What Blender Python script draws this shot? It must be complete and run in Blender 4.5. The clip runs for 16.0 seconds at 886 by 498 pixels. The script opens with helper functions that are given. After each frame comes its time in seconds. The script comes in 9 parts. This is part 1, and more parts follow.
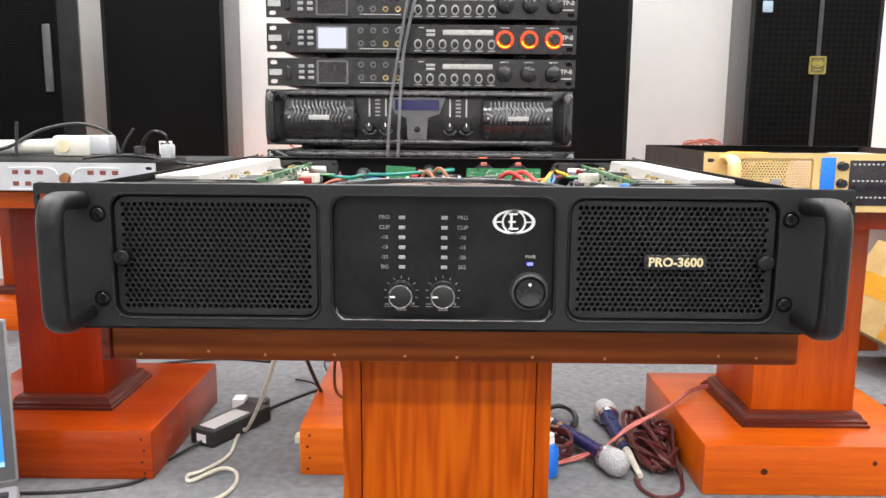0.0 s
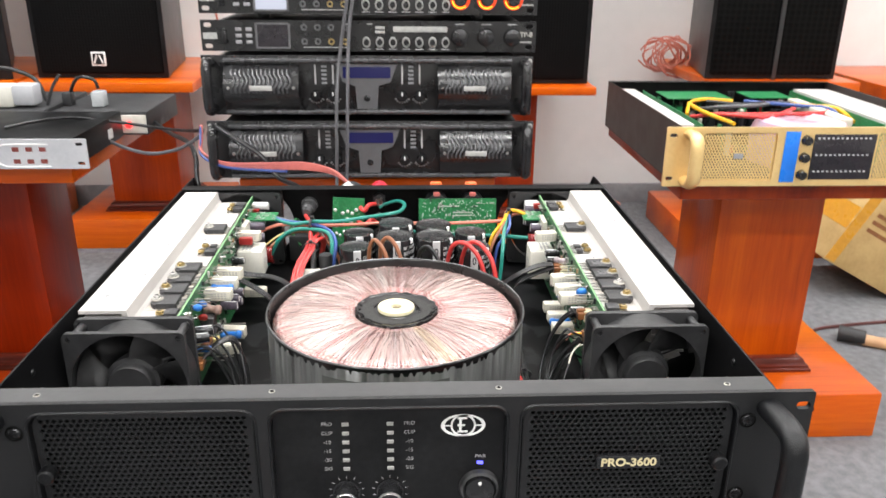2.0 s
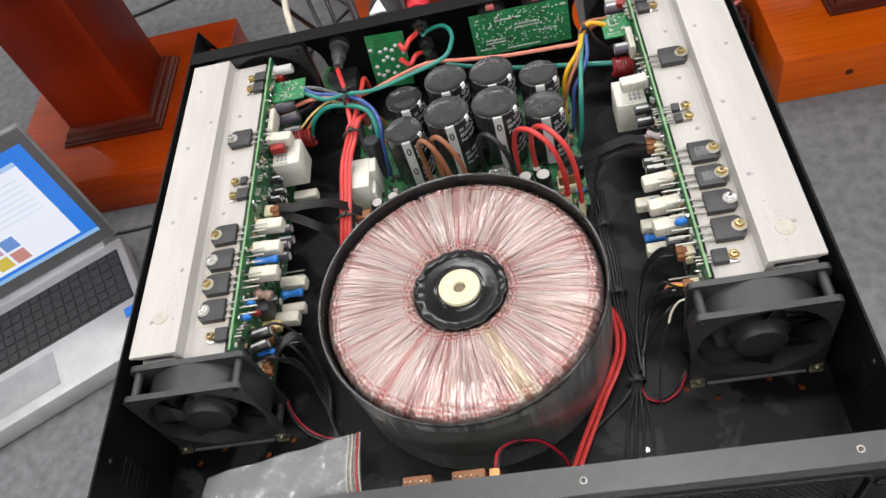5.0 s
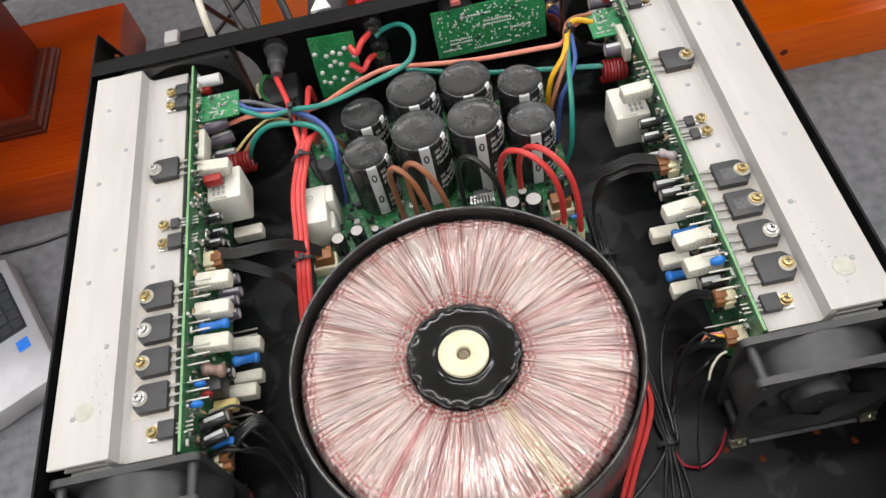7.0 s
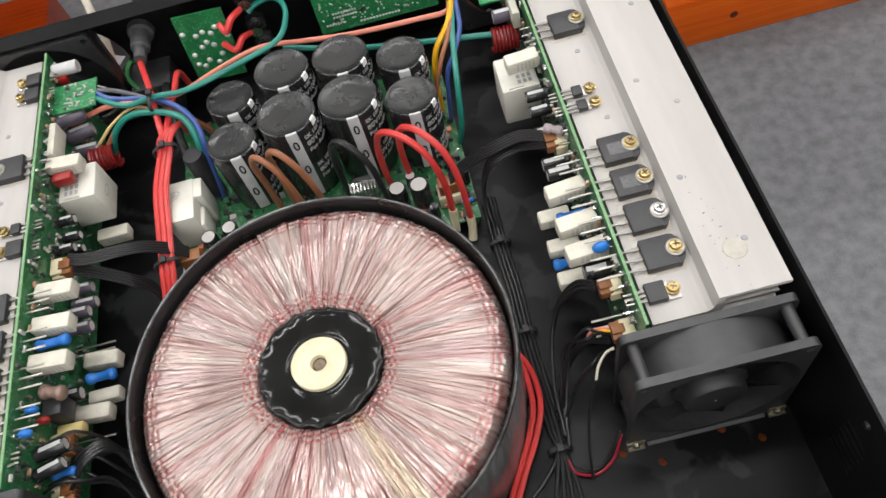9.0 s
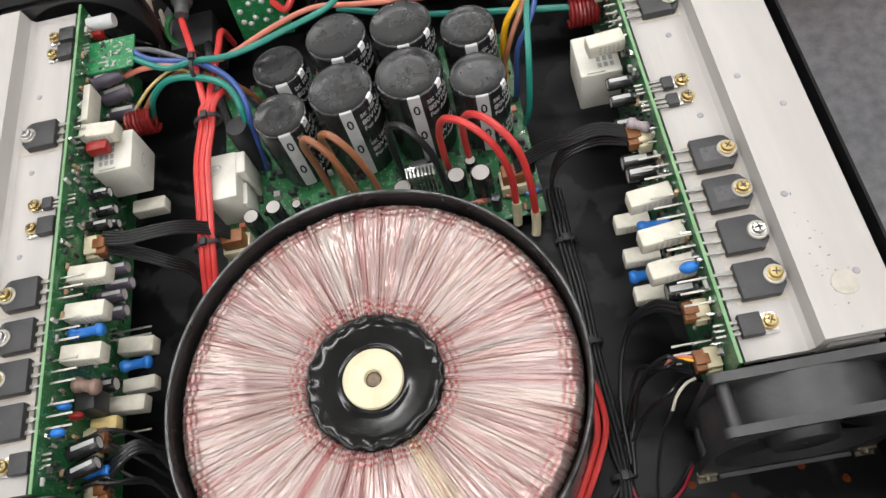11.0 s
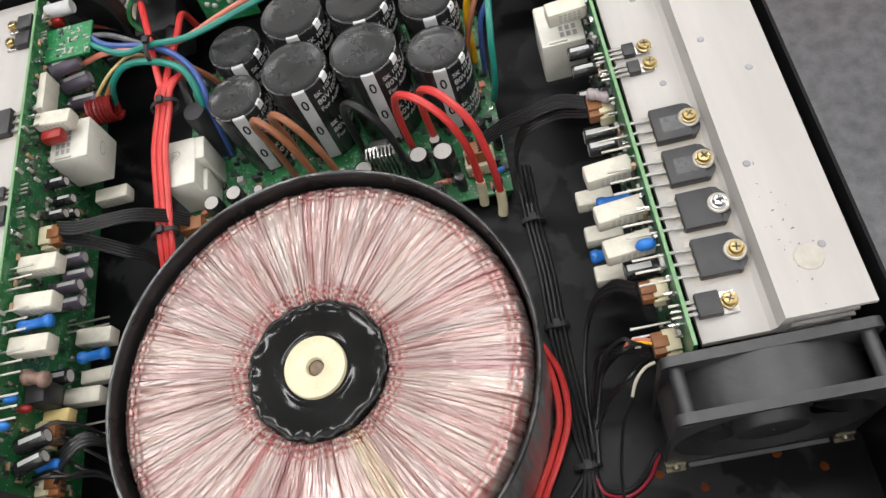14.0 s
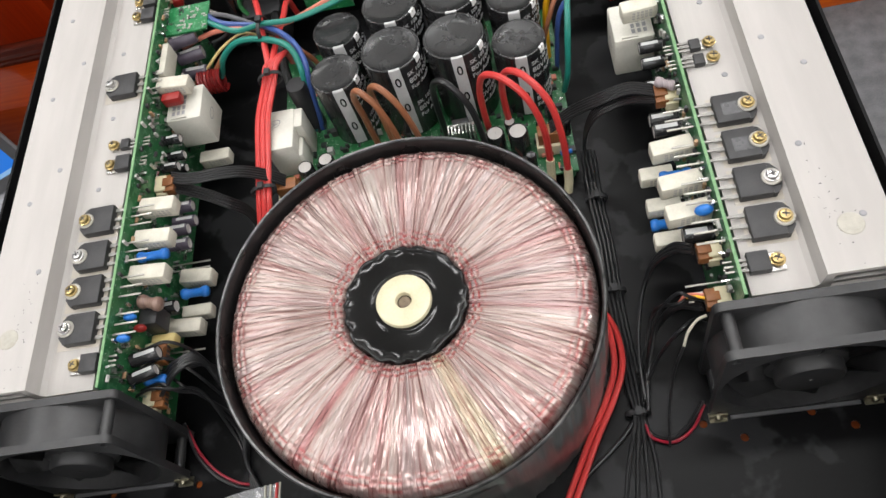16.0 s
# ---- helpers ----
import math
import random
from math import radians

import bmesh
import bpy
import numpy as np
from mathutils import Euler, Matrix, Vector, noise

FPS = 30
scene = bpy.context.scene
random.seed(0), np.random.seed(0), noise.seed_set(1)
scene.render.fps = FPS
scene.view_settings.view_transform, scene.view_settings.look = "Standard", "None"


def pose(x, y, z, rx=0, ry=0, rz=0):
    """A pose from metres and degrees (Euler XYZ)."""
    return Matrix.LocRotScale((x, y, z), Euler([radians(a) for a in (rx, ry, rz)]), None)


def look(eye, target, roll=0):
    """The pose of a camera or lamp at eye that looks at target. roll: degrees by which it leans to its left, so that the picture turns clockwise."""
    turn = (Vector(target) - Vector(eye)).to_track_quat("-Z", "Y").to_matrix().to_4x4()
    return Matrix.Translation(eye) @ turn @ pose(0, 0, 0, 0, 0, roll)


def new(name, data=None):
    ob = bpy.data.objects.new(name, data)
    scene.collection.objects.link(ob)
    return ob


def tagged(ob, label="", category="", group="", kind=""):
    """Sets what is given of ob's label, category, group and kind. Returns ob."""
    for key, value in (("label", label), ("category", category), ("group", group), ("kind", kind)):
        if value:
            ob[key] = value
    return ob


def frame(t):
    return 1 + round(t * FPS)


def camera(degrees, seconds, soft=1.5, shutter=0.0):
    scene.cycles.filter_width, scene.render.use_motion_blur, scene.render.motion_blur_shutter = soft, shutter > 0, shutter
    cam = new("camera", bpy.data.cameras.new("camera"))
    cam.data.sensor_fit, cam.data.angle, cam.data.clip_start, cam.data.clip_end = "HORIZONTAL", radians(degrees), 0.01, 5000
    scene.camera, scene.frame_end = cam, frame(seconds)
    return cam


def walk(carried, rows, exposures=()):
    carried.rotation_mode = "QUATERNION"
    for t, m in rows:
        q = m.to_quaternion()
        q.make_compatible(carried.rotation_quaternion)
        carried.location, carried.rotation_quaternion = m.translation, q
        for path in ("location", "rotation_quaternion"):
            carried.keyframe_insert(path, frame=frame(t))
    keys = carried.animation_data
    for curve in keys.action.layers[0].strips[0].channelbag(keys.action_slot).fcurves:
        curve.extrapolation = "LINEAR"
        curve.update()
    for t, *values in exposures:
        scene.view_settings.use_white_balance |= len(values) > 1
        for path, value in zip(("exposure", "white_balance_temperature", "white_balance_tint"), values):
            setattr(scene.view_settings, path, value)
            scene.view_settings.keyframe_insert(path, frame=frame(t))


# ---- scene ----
cam = camera(59.6, 16.0, 1.5, 0.25)
PATH = [
    (0, (0.001, -0.453, 0.125), (-0.005, 1.521, -0.196), 0.5),
    (0.5, (0.001, -0.453, 0.125), (-0.005, 1.517, -0.224), 0.7),
    (1, (0.001, -0.449, 0.127), (-0.002, 1.51, -0.273), 1.0),
    (1.5, (-0.005, -0.417, 0.215), (0.002, 1.52, -0.282), 1.7),
    (2, (0.01, -0.369, 0.318), (0.106, 1.496, -0.397), 0.6),
    (2.5, (0.007, -0.255, 0.331), (0.042, 1.506, -0.616), -4.9),
    (3, (0.022, -0.177, 0.355), (-0.008, 1.499, -0.736), -7.9),
    (3.5, (0.039, -0.114, 0.416), (-0.132, 1.438, -0.834), -11.2),
    (4, (0.054, -0.088, 0.468), (-0.232, 1.24, -1.0), -17.6),
    (4.5, (0.084, -0.101, 0.466), (-0.269, 1.049, -1.132), -23.6),
    (5, (0.072, -0.124, 0.478), (-0.237, 1.062, -1.102), -21.0),
    (5.2, (0.067, -0.137, 0.472), (-0.194, 1.075, -1.098), -18.6),
    (7.3, (0.016, -0.025, 0.442), (-0.028, 1.075, -1.227), -16.6),
    (7.5, (0.036, -0.038, 0.459), (-0.023, 1.072, -1.204), -19.1),
    (8, (0.077, -0.048, 0.452), (-0.033, 1.08, -1.196), -21.6),
    (8.5, (0.064, -0.041, 0.418), (-0.006, 1.062, -1.248), -17.4),
    (9, (0.083, -0.012, 0.399), (0.022, 1.047, -1.296), -17.3),
    (9.5, (0.095, -0.003, 0.392), (0.001, 1.039, -1.313), -18.7),
    (9.7, (0.064, 0.005, 0.4), (0.036, 1.023, -1.321), -14.3),
    (11.8, (0.078, 0.041, 0.378), (-0.146, 0.945, -1.391), -24.1),
    (12, (0.083, 0.038, 0.376), (-0.151, 0.946, -1.391), -24.8),
    (12.5, (0.091, 0.038, 0.374), (-0.148, 0.942, -1.394), -25.6),
    (13, (0.102, 0.039, 0.369), (-0.136, 0.942, -1.399), -26.0),
    (13.5, (0.104, 0.039, 0.371), (-0.132, 0.944, -1.397), -25.8),
    (14, (0.103, 0.037, 0.367), (-0.14, 0.945, -1.398), -25.8),
    (14.5, (0.093, 0.016, 0.381), (-0.161, 0.955, -1.366), -24.9),
    (15, (0.084, 0.004, 0.385), (-0.182, 0.962, -1.351), -24.1),
    (15.5, (0.079, -0.009, 0.39), (-0.205, 0.966, -1.333), -23.8),
    (16, (0.078, -0.012, 0.394), (-0.218, 0.971, -1.322), -23.6),
]
walk(cam, [(t, look(eye, target, roll)) for t, eye, target, roll in PATH],
     [(0, 0.80), (1.0, 0.82), (1.5, 0.76), (2.0, 0.55), (2.5, 0.30), (3.5, -0.16), (5.0, -0.26), (9.0, -0.34), (12.5, -0.40), (16.0, -0.36)])


# ---------- light ----------
world = bpy.data.worlds.new("world")
scene.world = world
world.use_nodes = True
world.node_tree.nodes["Background"].inputs[0].default_value = (0.75, 0.85, 1.0, 1)
world.node_tree.nodes["Background"].inputs[1].default_value = 0.05

FLOOR, CEIL = -0.5, 2.15
# Assumed ceiling lights, out of view; rows spread to light fronts and back wall.
LAMPS = [(x, y) for x in (-1.5, 0.2, 1.9) for y in (-3.4, -2.0, -0.6, 0.6, 1.7)]
for lx, ly in LAMPS:
    li = bpy.data.lights.new("ceiling_lamp", "AREA")
    li.shape, li.size, li.size_y, li.energy, li.color = "RECTANGLE", 1.2, 0.18, 15.5, (1.0, 0.99, 0.985)
    new("ceiling_lamp", li).matrix_basis = pose(lx, ly, CEIL - 0.03)


# ---------- materials ----------
def nodes(name):
    m = bpy.data.materials.new(name)
    m.use_nodes = True
    nt = m.node_tree
    return m, nt, nt.nodes["Principled BSDF"]


def mat(name, c1, c2=None, scale=30.0, rough=0.5, metal=0.0, bump=0.0, bscale=None, stretch=(1, 1, 1), coat=0.0, rvar=0.12,
        spec=0.5, vary=0.0):
    """Two scales of noise between two colours, uneven gloss, fine relief."""
    m, nt, p = nodes(name)
    c2 = c2 or tuple(v * 0.82 for v in c1)
    n, l = nt.nodes, nt.links
    tc, mp = n.new("ShaderNodeTexCoord"), n.new("ShaderNodeMapping")
    mp.inputs["Scale"].default_value = stretch
    l.new(tc.outputs["Object"], mp.inputs["Vector"])
    big, fine = n.new("ShaderNodeTexNoise"), n.new("ShaderNodeTexNoise")
    big.inputs["Scale"].default_value, big.inputs["Detail"].default_value = scale, 4
    fine.inputs["Scale"].default_value, fine.inputs["Detail"].default_value = scale * 9, 3
    for t in (big, fine):
        l.new(mp.outputs[0], t.inputs["Vector"])
    add = n.new("ShaderNodeMath")
    add.operation = "MULTIPLY_ADD"
    l.new(fine.outputs[0], add.inputs[0])
    add.inputs[1].default_value = 0.45
    l.new(big.outputs[0], add.inputs[2])
    ramp = n.new("ShaderNodeValToRGB")
    ramp.color_ramp.elements[0].position, ramp.color_ramp.elements[1].position = 0.55, 0.92
    ramp.color_ramp.elements[0].color, ramp.color_ramp.elements[1].color = (*c1, 1), (*c2, 1)
    l.new(add.outputs[0], ramp.inputs[0])
    out = ramp.outputs[0]
    if vary:
        oi, hs, mr = n.new("ShaderNodeObjectInfo"), n.new("ShaderNodeHueSaturation"), n.new("ShaderNodeMapRange")
        mr.inputs[3].default_value, mr.inputs[4].default_value = 1 - vary, 1 + vary
        l.new(oi.outputs["Random"], mr.inputs[0])
        l.new(mr.outputs[0], hs.inputs["Value"])
        l.new(out, hs.inputs["Color"])
        out = hs.outputs[0]
    l.new(out, p.inputs["Base Color"])
    rr = n.new("ShaderNodeMapRange")
    rr.inputs[3].default_value, rr.inputs[4].default_value = max(0.02, rough - rvar), min(1, rough + rvar)
    l.new(big.outputs[0], rr.inputs[0])
    l.new(rr.outputs[0], p.inputs["Roughness"])
    p.inputs["Metallic"].default_value, p.inputs["Specular IOR Level"].default_value = metal, spec
    p.inputs["Coat Weight"].default_value, p.inputs["Coat Roughness"].default_value = coat, 0.12
    if bump:
        bt, b = n.new("ShaderNodeTexNoise"), n.new("ShaderNodeBump")
        bt.inputs["Scale"].default_value = bscale or scale * 20
        l.new(mp.outputs[0], bt.inputs["Vector"])
        b.inputs["Strength"].default_value, b.inputs["Distance"].default_value = bump, 0.002
        l.new(bt.outputs[0], b.inputs["Height"])
        l.new(b.outputs[0], p.inputs["Normal"])
    return m


def wood(name, along, dark, mid, light, coat=0.10, rough=0.36, grain=0.24, spec=0.16, wscale=34, blotch=1.0):
    """Varnished pine: growth rings stretched along the grain, pores, knots."""
    m, nt, p = nodes(name)
    n, l = nt.nodes, nt.links
    tc, mp, wv, n1, n2 = (n.new("ShaderNode" + k) for k in ("TexCoord", "Mapping", "TexWave", "TexNoise", "TexNoise"))
    s = [1.0, 1.0, 1.0]
    s[along] = 0.06
    mp.inputs["Scale"].default_value = s
    l.new(tc.outputs["Object"], mp.inputs["Vector"])
    wv.wave_type, wv.bands_direction = "RINGS", "XYZ"[along]
    wv.inputs["Scale"].default_value, wv.inputs["Distortion"].default_value = wscale, 16
    wv.inputs["Detail"].default_value, wv.inputs["Detail Scale"].default_value = 2, 0.28
    n1.inputs["Scale"].default_value, n1.inputs["Detail"].default_value = 9, 4
    n2.inputs["Scale"].default_value, n2.inputs["Detail"].default_value = 220, 3
    for t in (wv, n1, n2):
        l.new(mp.outputs[0], t.inputs["Vector"])
    a, b = n.new("ShaderNodeMath"), n.new("ShaderNodeMath")
    a.operation = b.operation = "MULTIPLY_ADD"
    a.inputs[1].default_value, b.inputs[1].default_value = grain, 0.30
    c = n.new("ShaderNodeMath")
    c.operation = "MULTIPLY_ADD"
    c.inputs[1].default_value, c.inputs[2].default_value = blotch, 0.5 - 0.5 * blotch
    l.new(n1.outputs[0], c.inputs[0])
    l.new(wv.outputs["Fac"], a.inputs[0])
    l.new(c.outputs[0], a.inputs[2])
    l.new(n2.outputs[0], b.inputs[0])
    l.new(a.outputs[0], b.inputs[2])
    r = n.new("ShaderNodeValToRGB")
    e = r.color_ramp.elements
    e[0].position, e[0].color, e[1].position, e[1].color = 0.50, (*light, 1), 1.05, (*dark, 1)
    e.new(0.76).color = (*mid, 1)
    l.new(b.outputs[0], r.inputs[0])
    l.new(r.outputs[0], p.inputs["Base Color"])
    p.inputs["Roughness"].default_value, p.inputs["Specular IOR Level"].default_value = rough, spec
    p.inputs["Coat Weight"].default_value, p.inputs["Coat Roughness"].default_value = coat, 0.1
    bp = n.new("ShaderNodeBump")
    bp.inputs["Strength"].default_value, bp.inputs["Distance"].default_value = 0.12, 0.002
    l.new(b.outputs[0], bp.inputs["Height"])
    l.new(bp.outputs[0], p.inputs["Normal"])
    return m


def glow(name, col, strength, base=(0.02, 0.02, 0.02)):
    m, nt, p = nodes(name)
    p.inputs["Base Color"].default_value = (*base, 1)
    p.inputs["Emission Color"].default_value, p.inputs["Emission Strength"].default_value = (*col, 1), strength
    p.inputs["Roughness"].default_value = 0.25
    return m


def weave(name, c1, c2, scale, rough=0.7, depth=0.003, loose=0.04):
    """Foam or mesh grille cloth: small cells with relief."""
    m, nt, p = nodes(name)
    n, l = nt.nodes, nt.links
    tc, v, r, b, nz = (n.new("ShaderNode" + k) for k in ("TexCoord", "TexVoronoi", "ValToRGB", "Bump", "TexNoise"))
    v.inputs["Scale"].default_value, v.inputs["Randomness"].default_value = scale, loose
    nz.inputs["Scale"].default_value = 5
    for t in (v, nz):
        l.new(tc.outputs["Object"], t.inputs["Vector"])
    mx = n.new("ShaderNodeMath")
    mx.operation = "MULTIPLY_ADD"
    mx.inputs[1].default_value = 0.35
    l.new(nz.outputs[0], mx.inputs[0])
    l.new(v.outputs["Distance"], mx.inputs[2])
    e = r.color_ramp.elements
    e[0].position, e[0].color, e[1].position, e[1].color = 0.35, (*c1, 1), 0.85, (*c2, 1)
    l.new(mx.outputs[0], r.inputs[0])
    l.new(r.outputs[0], p.inputs["Base Color"])
    b.inputs["Strength"].default_value, b.inputs["Distance"].default_value = 0.8, depth
    l.new(v.outputs["Distance"], b.inputs["Height"])
    l.new(b.outputs[0], p.inputs["Normal"])
    p.inputs["Roughness"].default_value, p.inputs["Specular IOR Level"].default_value = rough, 0.06
    return m


WOOD_X = wood("varnished_pine_across", 0, (0.24, 0.026, 0.0008), (0.52, 0.078, 0.0012), (0.68, 0.135, 0.002), coat=0.32, grain=0.06)
WOOD_XR = wood("deep_red_pine_across", 0, (0.12, 0.010, 0.0006), (0.30, 0.030, 0.0009), (0.44, 0.062, 0.0014), coat=0.45, grain=0.06)
WOOD_Z = wood("varnished_pine_upright", 2, (0.17, 0.018, 0.0006), (0.40, 0.054, 0.0010), (0.56, 0.106, 0.0014), coat=0.25, grain=0.09)
# Red pine, base colour darkened to carry the columns' shade side.
WOOD_RED = wood("dark_red_pine", 2, (0.085, 0.006, 0.0006), (0.20, 0.018, 0.0008), (0.30, 0.036, 0.0012), coat=0.3, grain=0.05)
WOOD_ZR = wood("deep_red_pine_upright", 2, (0.075, 0.004, 0.0004), (0.165, 0.009, 0.0005), (0.25, 0.019, 0.0008), coat=0.12, grain=0.05)
WOOD_COL = wood("golden_brown_pine", 2, (0.19, 0.024, 0.0005), (0.40, 0.064, 0.0006), (0.55, 0.118, 0.0010), coat=0.03, spec=0.10, grain=0.19, wscale=170, blotch=0.40)
WOOD_DARK = wood("stained_dark_edge", 0, (0.050, 0.008, 0.002), (0.14, 0.030, 0.005), (0.23, 0.062, 0.012), coat=0.0, rough=0.5, spec=0.12)
MOULD = wood("dark_moulding", 0, (0.045, 0.007, 0.004), (0.10, 0.014, 0.006), (0.17, 0.028, 0.011), coat=0.3)
CARPET = mat("grey_carpet", (0.200, 0.204, 0.213), (0.130, 0.133, 0.140), 56, 0.95, bump=0.7, bscale=900)
PAINT = mat("white_wall_paint", (0.80, 0.79, 0.77), (0.75, 0.74, 0.72), 2.5, 0.7, bump=0.05, bscale=300)
CEILP = mat("ceiling_paint", (0.82, 0.82, 0.81), (0.78, 0.78, 0.77), 3, 0.8)
POWDER = mat("black_powder_coat", (0.0085, 0.0088, 0.0095), (0.0135, 0.0138, 0.0148), 25, 0.46, spec=0.32, bump=0.25, bscale=1800)
POWDER_IN = mat("black_chassis_paint", (0.0035, 0.0035, 0.0038), (0.0085, 0.0085, 0.009), 18, 0.40, spec=0.13, bump=0.05, bscale=900)
SATIN = mat("satin_black_face", (0.0045, 0.0045, 0.005), (0.013, 0.0132, 0.0138), 26, 0.42, spec=0.22, bump=0.1, bscale=1500)
HANDLE = mat("worn_black_handle", (0.0048, 0.0050, 0.0056), (0.0100, 0.0104, 0.0114), 40, 0.36, spec=0.32, bump=0.2, bscale=1300)
GLOSSB = mat("gloss_black", (0.010, 0.010, 0.011), (0.018, 0.018, 0.019), 40, 0.16)
RUBBER = mat("black_rubber", (0.014, 0.014, 0.015), (0.024, 0.024, 0.026), 60, 0.55, bump=0.1)
FANPL = mat("black_fan_plastic", (0.020, 0.020, 0.021), (0.040, 0.040, 0.041), 22, 0.40, bump=0.05, spec=0.48)
FANBL = mat("dark_fan_blade", (0.018, 0.018, 0.0185), (0.032, 0.032, 0.033), 30, 0.45, spec=0.4)
ALU = mat("milled_aluminium", (0.485, 0.462, 0.442), (0.41, 0.39, 0.37), 16, 0.62, metal=0.05, spec=0.12, bump=0.12, bscale=240, stretch=(1, 0.15, 1))
WASHM = mat("dull_washer", (0.46, 0.44, 0.40), (0.36, 0.345, 0.31), 160, 0.42, metal=0.8)
STEEL = mat("bright_steel", (0.62, 0.61, 0.59), (0.45, 0.44, 0.43), 120, 0.28, metal=1.0)
SOLDER = mat("dull_solder", (0.62, 0.62, 0.60), (0.48, 0.48, 0.47), 300, 0.35, metal=0.25)
BRASS = mat("brass_screw", (0.50, 0.38, 0.17), (0.34, 0.25, 0.11), 200, 0.3, metal=0.9, vary=0.2)
COPPER = mat("copper", (0.62, 0.27, 0.12), (0.5, 0.2, 0.09), 100, 0.35, metal=0.9)
EPOXY = mat("moulded_epoxy", (0.024, 0.024, 0.026), (0.038, 0.037, 0.038), 150, 0.45, bump=0.1)
CERAM = mat("white_cement", (0.62, 0.59, 0.50), (0.50, 0.475, 0.40), 160, 0.65, bump=0.1, vary=0.06)
RELAYW = mat("white_relay_case", (0.63, 0.615, 0.55), (0.55, 0.535, 0.475), 70, 0.4)
WHITE = mat("white_print", (0.80, 0.80, 0.78), (0.70, 0.70, 0.69), 300, 0.5)
CREAM = mat("cream_nylon", (0.66, 0.60, 0.42), (0.55, 0.49, 0.32), 90, 0.42)
GOLDP = mat("gold_anodised", (0.78, 0.56, 0.25), (0.70, 0.48, 0.20), 20, 0.34, metal=0.45, bump=0.05)
SILVER = mat("silver_panel", (0.50, 0.51, 0.53), (0.43, 0.44, 0.465), 25, 0.4, metal=0.25)
BEZEL = mat("grey_bezel", (0.11, 0.11, 0.115), (0.09, 0.09, 0.095), 40, 0.4)
GREYPL = mat("grey_plastic", (0.30, 0.30, 0.31), (0.24, 0.24, 0.25), 40, 0.45)
SMOKE = mat("dark_window", (0.012, 0.010, 0.014), (0.02, 0.016, 0.02), 40, 0.12)
BLUE = mat("blue_epoxy", (0.02, 0.17, 0.55), (0.015, 0.12, 0.42), 150, 0.35)
BLUEFILM = mat("blue_film", (0.01, 0.18, 0.72), (0.01, 0.15, 0.62), 60, 0.3)
REDC = mat("red_epoxy", (0.30, 0.018, 0.015), (0.22, 0.012, 0.010), 150, 0.35)
BROWNP = mat("brown_connector", (0.26, 0.10, 0.03), (0.18, 0.065, 0.02), 120, 0.5)
YELLOWP = mat("yellowed_plastic", (0.62, 0.50, 0.22), (0.52, 0.40, 0.16), 90, 0.45)
PURPLE = mat("grey_purple_sleeve", (0.085, 0.07, 0.095), (0.06, 0.05, 0.07), 120, 0.3, vary=0.25)
SLEEVE = mat("black_pvc_sleeve", (0.012, 0.012, 0.013), (0.022, 0.022, 0.023), 90, 0.22)
CAPTOP = mat("grey_vent_top", (0.013, 0.0133, 0.014), (0.021, 0.0213, 0.022), 60, 0.26)
PRINTG = mat("grey_value_print", (0.42, 0.41, 0.38), (0.34, 0.33, 0.31), 300, 0.6)
MARK = mat("faint_laser_mark", (0.085, 0.085, 0.089), (0.055, 0.055, 0.058), 300, 0.3)
STICK = mat("faded_sticker", (0.55, 0.53, 0.45), (0.48, 0.46, 0.39), 120, 0.5)
STRIPE = mat("grey_stripe_print", (0.50, 0.50, 0.50), (0.43, 0.43, 0.43), 200, 0.35)


def wire_mat(name, c):
    return mat(name, c, tuple(v * 0.8 for v in c), 90, 0.34)


W_RED, W_TEAL, W_BLUE = wire_mat("red_pvc", (0.60, 0.045, 0.042)), wire_mat("teal_pvc", (0.018, 0.21, 0.165)), wire_mat("blue_pvc", (0.045, 0.09, 0.29))
W_YEL, W_SALMON, W_BROWN = wire_mat("yellow_pvc", (0.80, 0.42, 0.01)), wire_mat("salmon_pvc", (0.62, 0.20, 0.14)), wire_mat("brown_pvc", (0.30, 0.115, 0.055))
W_BLACK, W_WHITE, W_PINK = wire_mat("black_pvc", (0.014, 0.014, 0.015)), wire_mat("white_pvc", (0.62, 0.58, 0.48)), wire_mat("pink_pvc", (0.55, 0.15, 0.13))
W_CRIM = wire_mat("crimson_pvc", (0.30, 0.012, 0.03))
W_GREY, W_MAROON, W_GREEN = wire_mat("grey_pvc", (0.11, 0.11, 0.118)), wire_mat("maroon_pvc", (0.085, 0.016, 0.015)), wire_mat("green_pvc", (0.03, 0.16, 0.05))


